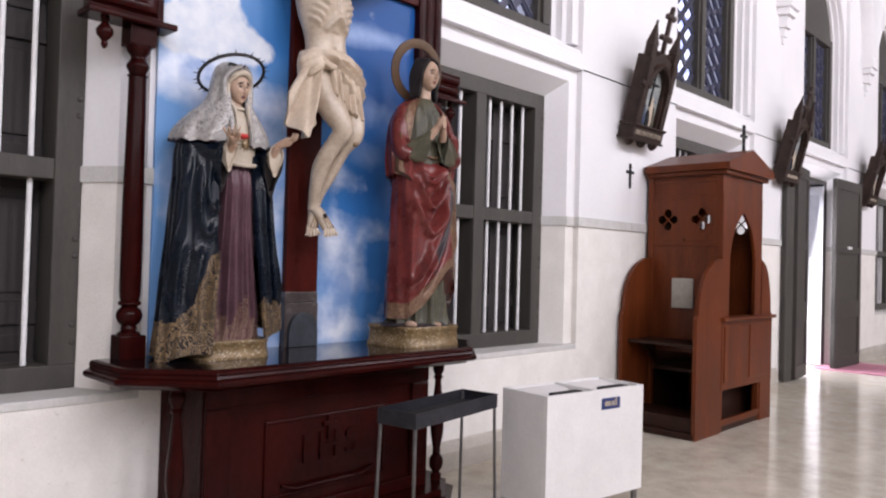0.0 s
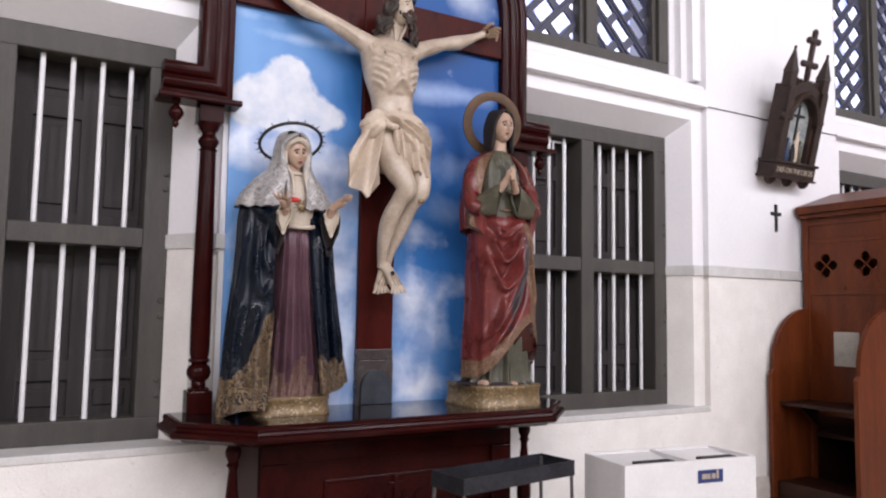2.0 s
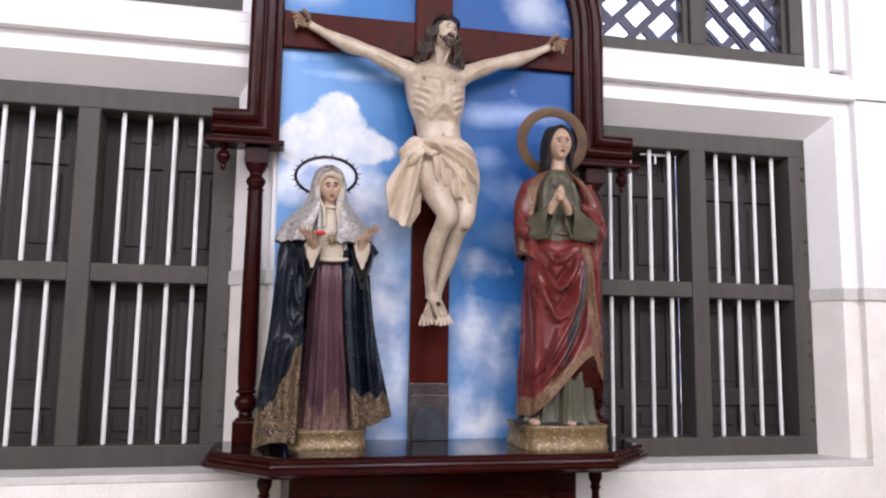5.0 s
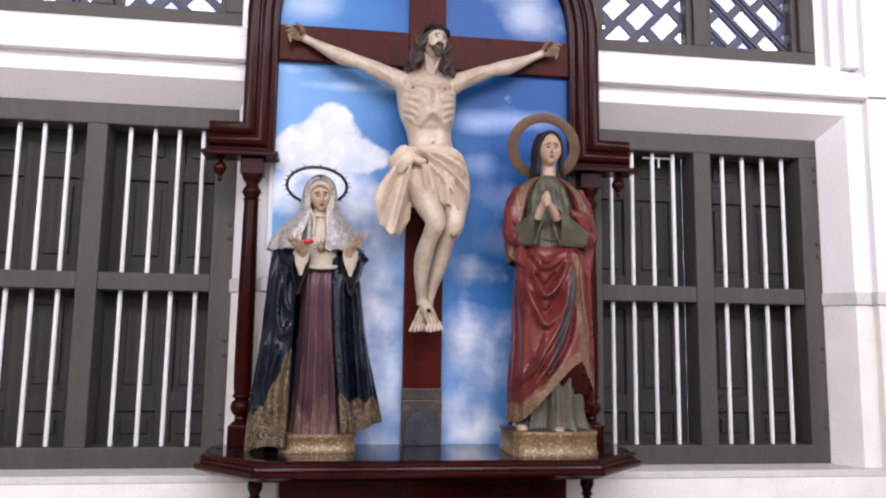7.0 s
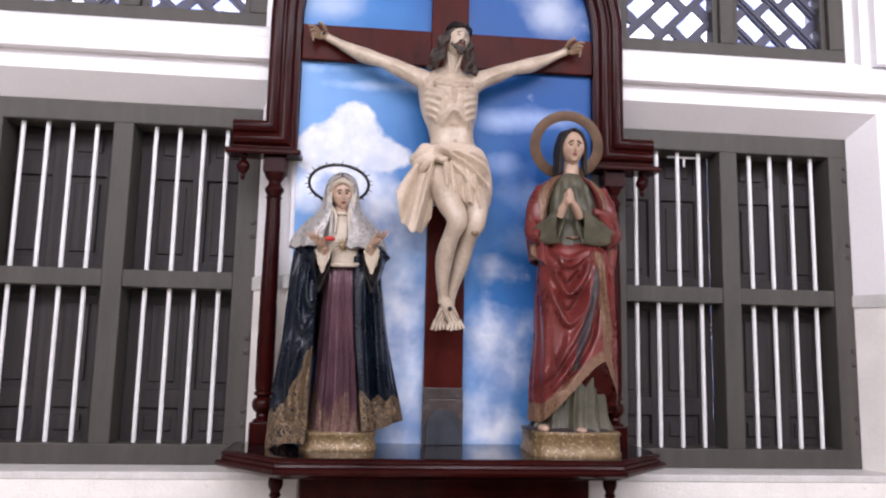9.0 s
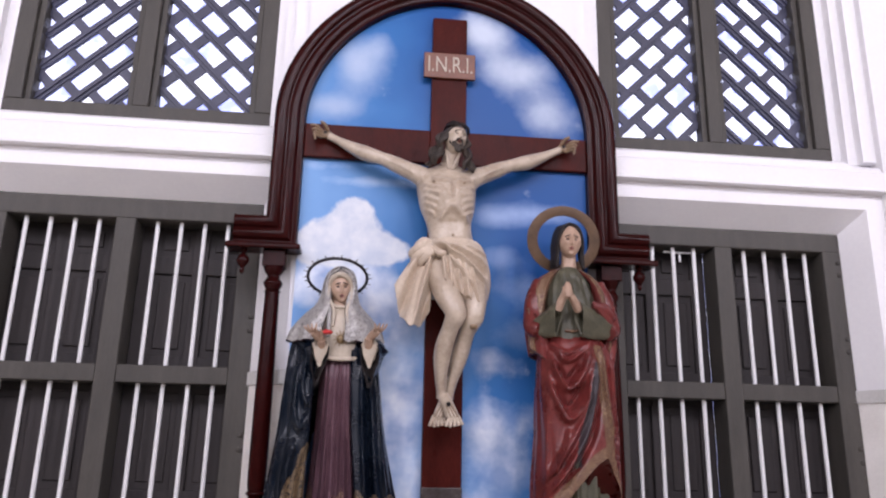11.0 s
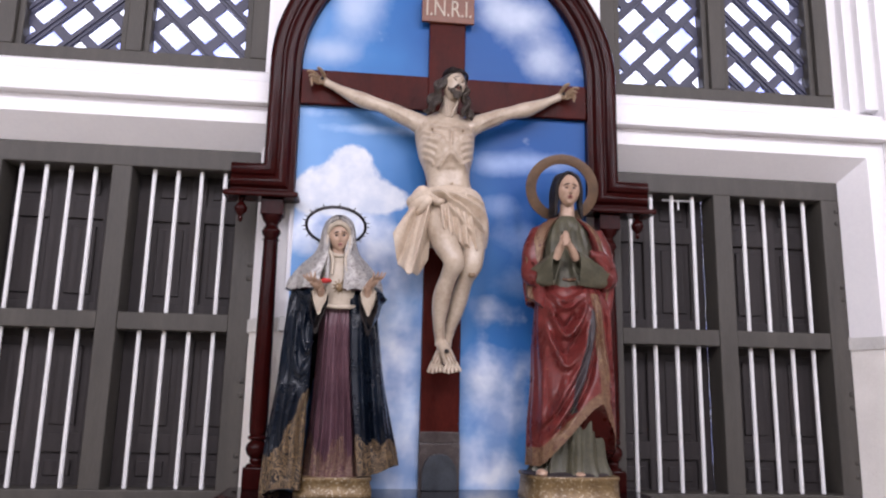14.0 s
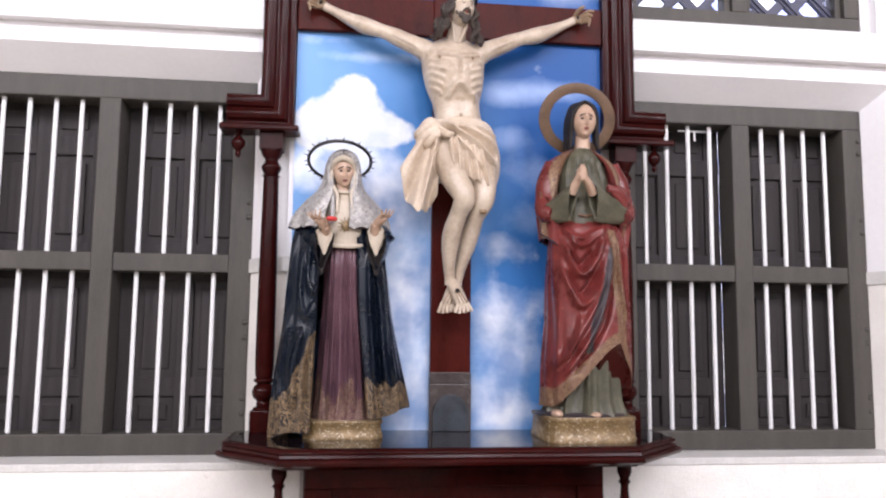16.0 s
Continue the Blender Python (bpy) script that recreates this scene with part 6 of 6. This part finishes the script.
def offering_box():
    t = thing("offering_box", (3.45, 2.35, 0), "white painted wooden offering box with two sloping slots and small feet", "box")
    c, ang = (3.035, 2.235, 0), -7.7
    x0, x1, y0, y1, z0, z1 = 3.035, 3.81, 2.235, 2.56, 0.085, 0.662
    for a in ((x0, x1, y0, y0 + 0.02), (x0, x1, y1 - 0.02, y1), (x0, x0 + 0.02, y0 + 0.02, y1 - 0.02), (x1 - 0.02, x1, y0 + 0.02, y1 - 0.02)):
        part("side_board", spin(box(B(), *a, z0, z1, 0.002), c, ang), WHITEBOX, t)
    part("bottom_board", spin(box(B(), x0 + 0.02, x1 - 0.02, y0 + 0.02, y1 - 0.02, z0, z0 + 0.02), c, ang), WHITEBOX, t)
    xm = (x0 + x1) / 2
    part("divider", spin(box(B(), xm - 0.011, xm + 0.011, y0 + 0.02, y1 - 0.02, z1 - 0.14, z1), c, ang), WHITEBOX, t)
    for a, b in ((x0 + 0.02, xm - 0.011), (xm + 0.011, x1 - 0.02)):
        bm = B()
        s0, s1 = (y0 + 0.022, z1 - 0.04), (y1 - 0.02, z1 - 0.008)
        skin_rings(bm, [[(x, s0[0], s0[1]), (x, s1[0], s1[1]), (x, s1[0], s1[1] - 0.012), (x, s0[0], s0[1] - 0.012)] for x in (a, b)], 0)
        part("chute", spin(bm, c, ang), WHITEBOX, t)
        # solid black block gives the slot its inner darkness by colour
        part("slot", spin(box(B(), a + 0.10, b - 0.05, y0 + 0.055, y0 + 0.105, z1 - 0.075, z1 - 0.006), c, ang), SOOT_AND_SHADE, t, "black block standing for the shade in the slot")
    for x in (x0 + 0.03, x1 - 0.03):
        for y in (y0 + 0.03, y1 - 0.03):
            bm = lathe(B(), [(0.016, 0.0), (0.02, 0.012), (0.016, 0.03), (0.018, 0.04), (0.018, z0)], x, y, 12)
            part("foot", spin(bm, c, ang), LEGIRON, t, smooth=True)
    lx = x0 + 0.415
    lab = part("label_plate", spin(box(B(), lx, lx + 0.15, y0 - 0.004, y0, 0.555, 0.615, 0.001), c, ang), BLUEPLATE, t, "navy label with pale marks")
    bm = B()
    for i, (w, h) in enumerate(((0.026, 0.024), (0.02, 0.024), (0.022, 0.024), (0.012, 0.04))):
        x = lx + 0.022 + i * 0.029
        box(bm, x, x + w, y0 - 0.006, y0 - 0.004, 0.573, 0.573 + h)
    part("lettering", spin(bm, c, ang), LETTER, lab)
    return t


def confessional():
    t = thing("confessional", (6.2, 2.9, 0), "red-brown teak confessional with curved wings, quatrefoil openings and a small cross", "confessional")
    x0, x1, y0, y1 = 5.90, 6.72, 2.60, 3.265      # tall middle body
    T = 0.025
    zc = 2.10
    # side towards the altar: board with two quatrefoils
    def quatre_panel(x):
        bm = B()
        ya, yb, za, zb = y0 + 0.03, y1 - 0.03, 1.55, 1.92
        ym = (ya + yb) / 2
        for cy in ((ya + ym) / 2, (ym + yb) / 2):
            lo, hi = (ya, ym) if cy < ym else (ym, yb)
            n = 48
            inner, outer = [], []
            for i in range(n):
                a = 2 * math.pi * i / n + math.pi / 4
                r = 0.052 + 0.040 * abs(math.cos(2 * (a)))
                inner.append((cy + r * math.cos(a), 1.735 + r * math.sin(a)))
                ca, sa = math.cos(a), math.sin(a)
                k = min((((hi if ca > 0 else lo) - cy) / ca) if abs(ca) > 1e-6 else 9, (((zb if sa > 0 else za) - 1.735) / sa) if abs(sa) > 1e-6 else 9)
                outer.append((cy + k * ca, 1.735 + k * sa))
            vs = [[bm.verts.new((xx, y, z)) for y, z in row] for xx, row in ((x, inner), (x, outer), (x + T, outer), (x + T, inner))]
            for i in range(n):
                j = (i + 1) % n
                for r in range(4):
                    bm.faces.new((vs[r][i], vs[r][j], vs[(r + 1) % 4][j], vs[(r + 1) % 4][i]))
            for s in (0, 90):     # cusped cross bars in each opening
                d = Vector((0, math.cos(radians(s + 45)), math.sin(radians(s + 45)))) * 0.06
                p = Vector((x + T / 2, cy, 1.735))
                tube(bm, [(*(p - d), 0.006), (*(p + d), 0.006)], 6)
        return bm
    for x, nm in ((x0, "side_panel"), (x1 - T, "side_panel")):
        side = part(nm, box(B(), x + 0.006, x + T - 0.006, y0 + 0.03, y1 - 0.03, 0.62, 1.55), TEAK, t)
        part("upper_panel", box(B(), x + 0.006, x + T - 0.006, y0 + 0.03, y1 - 0.03, 1.92, zc), TEAK, side)
        part("quatrefoil_panel", quatre_panel(x), TEAK, side)
        for y in (y0, y1 - 0.05):
            part("post", box(B(), x - 0.006, x + 0.05 if x == x0 else x + T + 0.006, y, y + 0.05, 0, zc, 0.004), TEAK, t)
        for z in (1.53, 1.92, 2.06):
            part("side_rail", box(B(), x - 0.004, x + T + 0.004, y0 + 0.05, y1 - 0.05, z - 0.018, z + 0.018, 0.004), TEAK, side)
    # kneeling grille and notice inside the wing
    part("notice", box(B(), x0 - 0.008, x0 + 0.004, 2.84, 3.03, 0.99, 1.24, 0.002), PAPER, t, "framed grey grille notice")
    part("back", box(B(), x0, x1, y1 - 0.02, y1, 0.0, zc), TEAKSHADE, t)
    part("floor_board", box(B(), 5.45, 6.97, y0 + 0.005, y1, 0.0, 0.05, 0.004), TEAKSHADE, t)
    # front frame with a pointed opening
    bm = B()
    cx = (x0 + x1) / 2
    head = pointed(cx, 0.27, 1.36, 0.45, 10)
    for s in (-1, 1):
        side = [p for p in head if (p[0] - cx) * s >= -1e-6]
        side = side if s > 0 else side[::-1]
        edge = x1 if s > 0 else x0
        plate(bm, [(edge, 0.93), (cx + s * 0.27, 0.93)] + side + [(cx, 1.95), (edge, 1.95)], y0 - 0.004, y0 + 0.022)
    part("front_frame", bm, TEAK, t)
    part("frieze", box(B(), x0 + 0.002, x1 - 0.002, y0 + 0.002, y0 + 0.022, 1.95, zc), TEAK, t)
    xa, xb = x0, 6.97
    door = part("half_door", box(B(), xa, xb, y0 - 0.012, y0 + 0.014, 0.34, 0.90, 0.003), TEAK, t)
    for a, b in ((xa + 0.04, (xa + xb) / 2 - 0.02), ((xa + xb) / 2 + 0.02, xb - 0.04)):
        part("door_panel", box(B(), a, b, y0 - 0.02, y0 - 0.010, 0.40, 0.86, 0.005), TEAK, door)
    part("ledge", box(B(), xa - 0.02, xb + 0.02, y0 - 0.045, y0 + 0.10, 0.90, 0.93, 0.006), TEAK, t)
    part("sill_board", box(B(), xa, xb, y0 - 0.006, y0 + 0.016, 0.05, 0.10, 0.003), TEAK, t)
    part("lower_stile", box(B(), xb - 0.20, xb, y0 - 0.008, y0 + 0.014, 0.10, 0.34, 0.003), TEAK, t)
    # added dark boards give the lower opening its black shade
    part("lower_shade_back", box(B(), xa + 0.02, xb - 0.02, y0 + 0.16, y0 + 0.18, 0.05, 0.60), TEAKSHADE, t)
    part("end_board", box(B(), xb - 0.03, xb - 0.01, y0 + 0.02, y1 - 0.035, 0.05, 0.92), TEAKSHADE, t)
    part("seat", box(B(), x0 + 0.03, x1 - 0.03, y0 + 0.2, y1 - 0.02, 0.45, 0.48, 0.004), TEAKSHADE, t)
    # curved wings
    def wing(xi, xo, y):
        s = 1 if xo > xi else -1
        w = abs(xo - xi)
        pts = [(xi, 0.0), (xo, 0.0), (xo, 0.93), (xo - s * 0.03, 0.96)]
        pts += [(xo - s * 0.03 - s * (w - 0.03) * (1 - math.cos(a)), 0.98 + 0.43 * math.sin(a)) for a in (math.pi / 2 * i / 12 for i in range(1, 13))]
        pts += [(xi, 1.42)]
        return plate(B(), pts if s > 0 else pts[::-1], y, y + 0.032)
    part("wing", wing(x0, 5.45, y0 - 0.008), TEAK, t)
    part("wing", wing(x0, 5.45, y1 - 0.032), TEAK, t)
    part("wing", wing(x1, 6.97, y0 - 0.009), TEAK, t)
    part("wing", wing(x1, 6.97, y1 - 0.032), TEAK, t)
    part("kneeler_shelf", box(B(), 5.53, x0, y0 + 0.025, y1 - 0.033, 0.70, 0.725, 0.004), TEAKSHADE, t)
    part("kneeler", box(B(), 5.49, x0 - 0.05, y0 + 0.025, y1 - 0.033, 0.05, 0.16, 0.006), TEAKSHADE, t)
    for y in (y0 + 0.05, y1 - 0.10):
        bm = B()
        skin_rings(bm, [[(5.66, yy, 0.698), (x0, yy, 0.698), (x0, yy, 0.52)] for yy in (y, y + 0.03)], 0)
        part("bracket", bm, TEAKSHADE, t)
    # cornice and gabled roof
    part("cornice", box(B(), x0 - 0.04, x1 + 0.04, y0 - 0.04, y1 + 0.005, zc, zc + 0.035, 0.008), TEAK, t)
    bm = B()
    rp = [(x0 - 0.07, zc + 0.035), (x1 + 0.07, zc + 0.035), (x1 + 0.075, zc + 0.09), (cx, zc + 0.24), (x0 - 0.075, zc + 0.09)]
    plate(bm, rp, y0 - 0.075, y1 + 0.008)
    part("roof", bm, TEAK, t)
    bm = box(B(), cx - 0.011, cx + 0.011, y0 + 0.0, y0 + 0.022, zc + 0.2, zc + 0.46, 0.003)
    box(bm, cx - 0.055, cx + 0.055, y0 + 0.001, y0 + 0.021, zc + 0.35, zc + 0.375, 0.003)
    part("cross", bm, SOOT_AND_SHADE, t, "small black cross")
    return t


def station_picture():
    """Plain painted board: pale sky, dark group of upright shapes, a cross."""
    return surface("painted_relief", (0.10, 0.12, 0.14), (0.45, 0.48, 0.46), 14, 60, (0.4, 0.6), bump=0.4, worn=(0.42, 0.33, 0.22), worn_at=0.58)


PICTURE = station_picture()
DARKBLUE = surface("dark_blue_relief", (0.01, 0.02, 0.05), (0.03, 0.05, 0.10), 14, 60, (0.4, 0.6), bump=0.2)


def wall_station(cx, written):
    """Carved gothic wall shrine leaning forward from the pier."""
    t = thing("wall_shrine", (cx, PIER, 2.38), "dark carved wooden gothic shrine leaning out from the white pier", "wall shrine", "shrines along the wall")
    w, y0, y1, z0 = 0.27, PIER - 0.14, PIER - 0.02, 2.40
    yp = y0 + 0.045
    lean = Matrix.Translation((cx, PIER, z0)) @ Matrix.Rotation(radians(14), 4, "X") @ Matrix.Diagonal((0.82, 0.8, 0.87, 1)) @ Matrix.Translation((-cx, -PIER, -z0))
    def add_part(name, bm, m, p=t, label="", smooth=False):
        bm.transform(lean)
        return part(name, bm, m, p, label, smooth)
    arch = pointed(cx, 0.165, 2.90, 0.20, 8)
    body = B()
    for s in (-1, 1):
        side = [p for p in arch if (p[0] - cx) * s >= -1e-6]
        side = side if s > 0 else side[::-1]
        plate(body, [(cx + s * w, 2.54), (cx + s * 0.165, 2.54)] + side + [(cx, 3.26), (cx + s * w * 0.55, 3.20), (cx + s * w, 3.20)], y0, y1)
    case = add_part("case", body, CARVED)
    add_part("back_board", box(B(), cx - w, cx + w, y1, y1 + 0.02, 2.46, 3.2), CARVED, case)
    add_part("base", box(B(), cx - w - 0.03, cx + w + 0.03, y0 - 0.04, y1 + 0.02, 2.42, 2.54, 0.012), CARVED)
    add_part("base_moulding", box(B(), cx - w - 0.045, cx + w + 0.045, y0 - 0.055, y1 + 0.02, 2.535, 2.56, 0.006), CARVED)
    add_part("base_moulding", box(B(), cx - w - 0.045, cx + w + 0.045, y0 - 0.055, y1 + 0.02, 2.405, 2.425, 0.006), CARVED)
    for s in (-1, 0, 1):
        bm = lathe(B(), [(0.012, 2.345), (0.035, 2.36), (0.05, 2.385), (0.055, 2.406)], cx + s * (w - 0.03), y0 + 0.03, 12)
        add_part("pendant", bm, CARVED, smooth=True)
    for s in (-1, 1):
        px = cx + s * (w - 0.035)
        pin = add_part("pinnacle", box(B(), px - 0.045, px + 0.045, y0 - 0.02, y0 + 0.075, 3.18, 3.30, 0.006), CARVED)
        bm = skin_rings(B(), [[(px + a * r, y0 + 0.028 + b * r, z) for a, b in ((-1, -1), (1, -1), (1, 1), (-1, 1))] for r, z in ((0.05, 3.30), (0.035, 3.36), (0.018, 3.44), (0.006, 3.50))], 0)
        add_part("spire", bm, CARVED, pin)
        add_part("knob", ball(B(), (px, y0 + 0.028, 3.505), (0.015, 0.015, 0.015), n=10), CARVED, pin, smooth=True)
        add_part("buttress", box(B(), px - 0.035, px + 0.05, y0 - 0.03, y0 + 0.01, 2.56, 3.18, 0.006), CARVED, case)
        add_part("bracket_ball", ball(B(), (cx + s * (w + 0.015), y0, 2.93), (0.03, 0.03, 0.04), n=10), CARVED, case, smooth=True)
        for q in (0.07, 0.115, 0.16):
            add_part("crest", lathe(B(), [(0.018, 3.2), (0.012, 3.23), (0.018, 3.25), (0.004, 3.27)], cx + s * q, y0 + 0.03, 8), CARVED, case, smooth=True)
    hood = [(x, z) for x, z in pointed(cx, 0.175, 2.90, 0.215, 10)]
    add_part("arch_moulding", sweep(B(), hood[::-1], [(0.0, y0 + 0.01), (0.0, y0 - 0.045), (0.025, y0 - 0.055), (0.05, y0 - 0.03), (0.05, y0 + 0.01)]), CARVED, case, smooth=50)
    # crowning cross
    bm = box(B(), cx - 0.022, cx + 0.022, y0 + 0.01, y0 + 0.05, 3.24, 3.66, 0.006)
    box(bm, cx - 0.09, cx + 0.09, y0 + 0.008, y0 + 0.052, 3.37, 3.42, 0.008)
    box(bm, cx - 0.065, cx + 0.065, y0 + 0.006, y0 + 0.054, 3.57, 3.615, 0.008)
    for dx, dz in ((-0.09, 3.395), (0.09, 3.395), (-0.066, 3.592), (0.066, 3.592), (0, 3.665)):
        ball(bm, (cx + dx, y0 + 0.03, dz), (0.03, 0.026, 0.03), n=10)
    add_part("crowning_cross", bm, CARVED, smooth=40)
    # picture: pale ground with plain raised shapes
    pic = add_part("picture", plate(B(), [(cx - 0.165, 2.56), (cx + 0.165, 2.56)] + arch, yp, yp + 0.026), PICTURE, label="small painted relief of plain upright shapes")
    bm = box(B(), cx - 0.008, cx + 0.008, yp - 0.015, yp, 2.75, 3.05)
    box(bm, cx - 0.09, cx + 0.09, yp - 0.014, yp - 0.001, 2.95, 2.968)
    add_part("relief_cross", bm, SOOT_AND_SHADE, pic)
    for dx, h, m in ((-0.085, 0.2, DARKBLUE), (0.0, 0.15, SOOT_AND_SHADE), (0.09, 0.19, GREEN), (0.03, 0.28, CLOTH)):
        bm = lathe(B(), [(0.03, 2.565), (0.034, 2.60), (0.022, 2.565 + h * 0.75), (0.010, 2.565 + h * 0.85), (0.016, 2.565 + h * 0.93), (0.004, 2.565 + h)], cx + dx, yp - 0.012, 10)
        add_part("relief_shape", bm, m, pic, smooth=True)
    if written:
        cap = text_mesh("caption", "DIES ON THE CROSS", 0.062, LETTER, t, (cx, y0 - 0.041, 2.48), depth=0.0015, spacing=0.9)
        cap.data.transform(Matrix.Translation(-ORIGIN[t]) @ lean @ Matrix.Translation(ORIGIN[t]))
    else:
        bm = B()
        for i in range(6):
            box(bm, cx - 0.19 + i * 0.066, cx - 0.14 + i * 0.066, y0 - 0.043, y0 - 0.04, 2.46, 2.50)
        add_part("caption", bm, LETTER, t)
    return t


wall_station(FIRST + PITCH / 2, True)
st = wall_station(FIRST + PITCH * 1.5 - 0.02, False)
for k in (2.5, 3.5, 4.5):
    copy_thing(st, Matrix.Translation((FIRST + PITCH * k - 0.02, PIER, 2.38)))

# little dark cross fixed to the pier
bm = box(B(), 5.61, 5.634, PIER - 0.014, PIER, 1.99, 2.20, 0.003)
box(bm, 5.565, 5.679, PIER - 0.013, PIER - 0.001, 2.115, 2.14, 0.003)
solid("wall_cross", bm, SOOT_AND_SHADE, (5.622, PIER, 2.1), "small black cross fixed to the white pier", "cross")


# ---- open side door, carpet, and beyond ----
def leaf(name, hinge, tip, z0, z1, label):
    h, p = Vector(hinge), Vector(tip)
    L = (p - h).length
    ang = math.degrees(math.atan2(p.y - h.y, p.x - h.x))
    t = thing(name, (h.x, h.y, z0), label, "door", kind="structure")
    def place(bm):
        bm.transform(Matrix.Translation((h.x, h.y, 0)) @ Matrix.Rotation(radians(ang), 4, "Z"))
        return bm
    b = part("leaf_board", place(box(B(), 0, L, -0.014, 0.014, z0, z1, 0.004)), GREYWOOD, t)
    for za, zb in ((z0, z0 + 0.16), (0.70, 0.95), (1.60, 1.70), (z1 - 0.14, z1)):
        for y in (-0.028, 0.014):
            part("rail", place(box(B(), 0, L, y, y + 0.014, za, zb, 0.003)), GREYWOOD, b)
    for xa, xb in ((0, 0.09), (L - 0.09, L)):
        for y in (-0.029, 0.014):
            part("stile", place(box(B(), xa, xb, y, y + 0.015, z0 + 0.001, z1 - 0.001, 0.003)), GREYWOOD, b)
    return t


dc = FIRST + PITCH * DOOR_BAY
leaf("door", (10.05, 3.30), (9.42, 3.225), 0.02, 2.62, "tall grey-brown wooden door leaf folded open into the aisle")
leaf("door", (9.33, 3.235), (9.15, 3.262), 0.02, 2.60, "grey-brown wooden door leaf folded back to the wall")
lf = leaf("door", (11.02, 3.255), (12.0, 3.20), 0.02, 2.62, "grey-brown panelled door leaf standing open against the wall")
bm = box(B(), 11.45, 11.62, 3.185, 3.215, 1.66, 1.70, 0.004)
part("bolt", bm, ROD, lf, "pale metal bolt")
# door lining and a white outer gate
bm = B()
for s in (-1, 1):
    box(bm, *sorted((dc + s * (IX - 0.08), dc + s * IX)), WY, BACK, 0, 2.58)
box(bm, dc - IX, dc + IX, WY, BACK, 2.58, IZ1)
solid("door_frame", bm, GREYWOOD, (dc, WY, 0), "grey-brown wooden door frame", "door frame", kind="structure")
g = thing("door", (11.42, 3.7, 0), "white painted inner door leaf folded back against the jamb", "door", kind="structure")
for ya, yb in ((3.515, 3.575), (3.80, 3.855)):
    part("stile", box(B(), 11.395, 11.43, ya, yb, 0.01, 2.56, 0.004), WHITEBOX, g)
for z in (0.01, 0.56, 1.42, 2.44):
    part("rail", box(B(), 11.397, 11.43, 3.575, 3.80, z, z + 0.12, 0.004), WHITEBOX, g)
for za, zb in ((0.13, 0.56), (0.68, 1.42), (1.54, 2.44)):
    part("panel", box(B(), 11.412, 11.424, 3.575, 3.80, za, zb), BAND, g, "pale grey panel")
bm = box(B(), 10.95, 12.25, -4.0, 3.5, 0.002, 0.014, 0.004)
solid("carpet", bm, CARPET, (11.6, 3.3, 0.002), "long pink carpet runner leading from the open door", "carpet")
sp = thing("holy_water_bowl", (7.9, PIER, 1.2), "small brass holy water bowl on a wall bracket", "bowl")
part("bowl", lathe(B(), smooth_pts([(0.02, 1.10), (0.06, 1.13), (0.085, 1.18), (0.09, 1.20), (0.075, 1.19), (0.03, 1.15)], 3), 7.9, PIER - 0.11, 20), BRONZE, sp, smooth=True)
part("bracket", box(B(), 7.88, 7.92, PIER - 0.10, PIER, 1.09, 1.12, 0.004), BRONZE, sp)
votive_stand()
offering_box()
confessional()
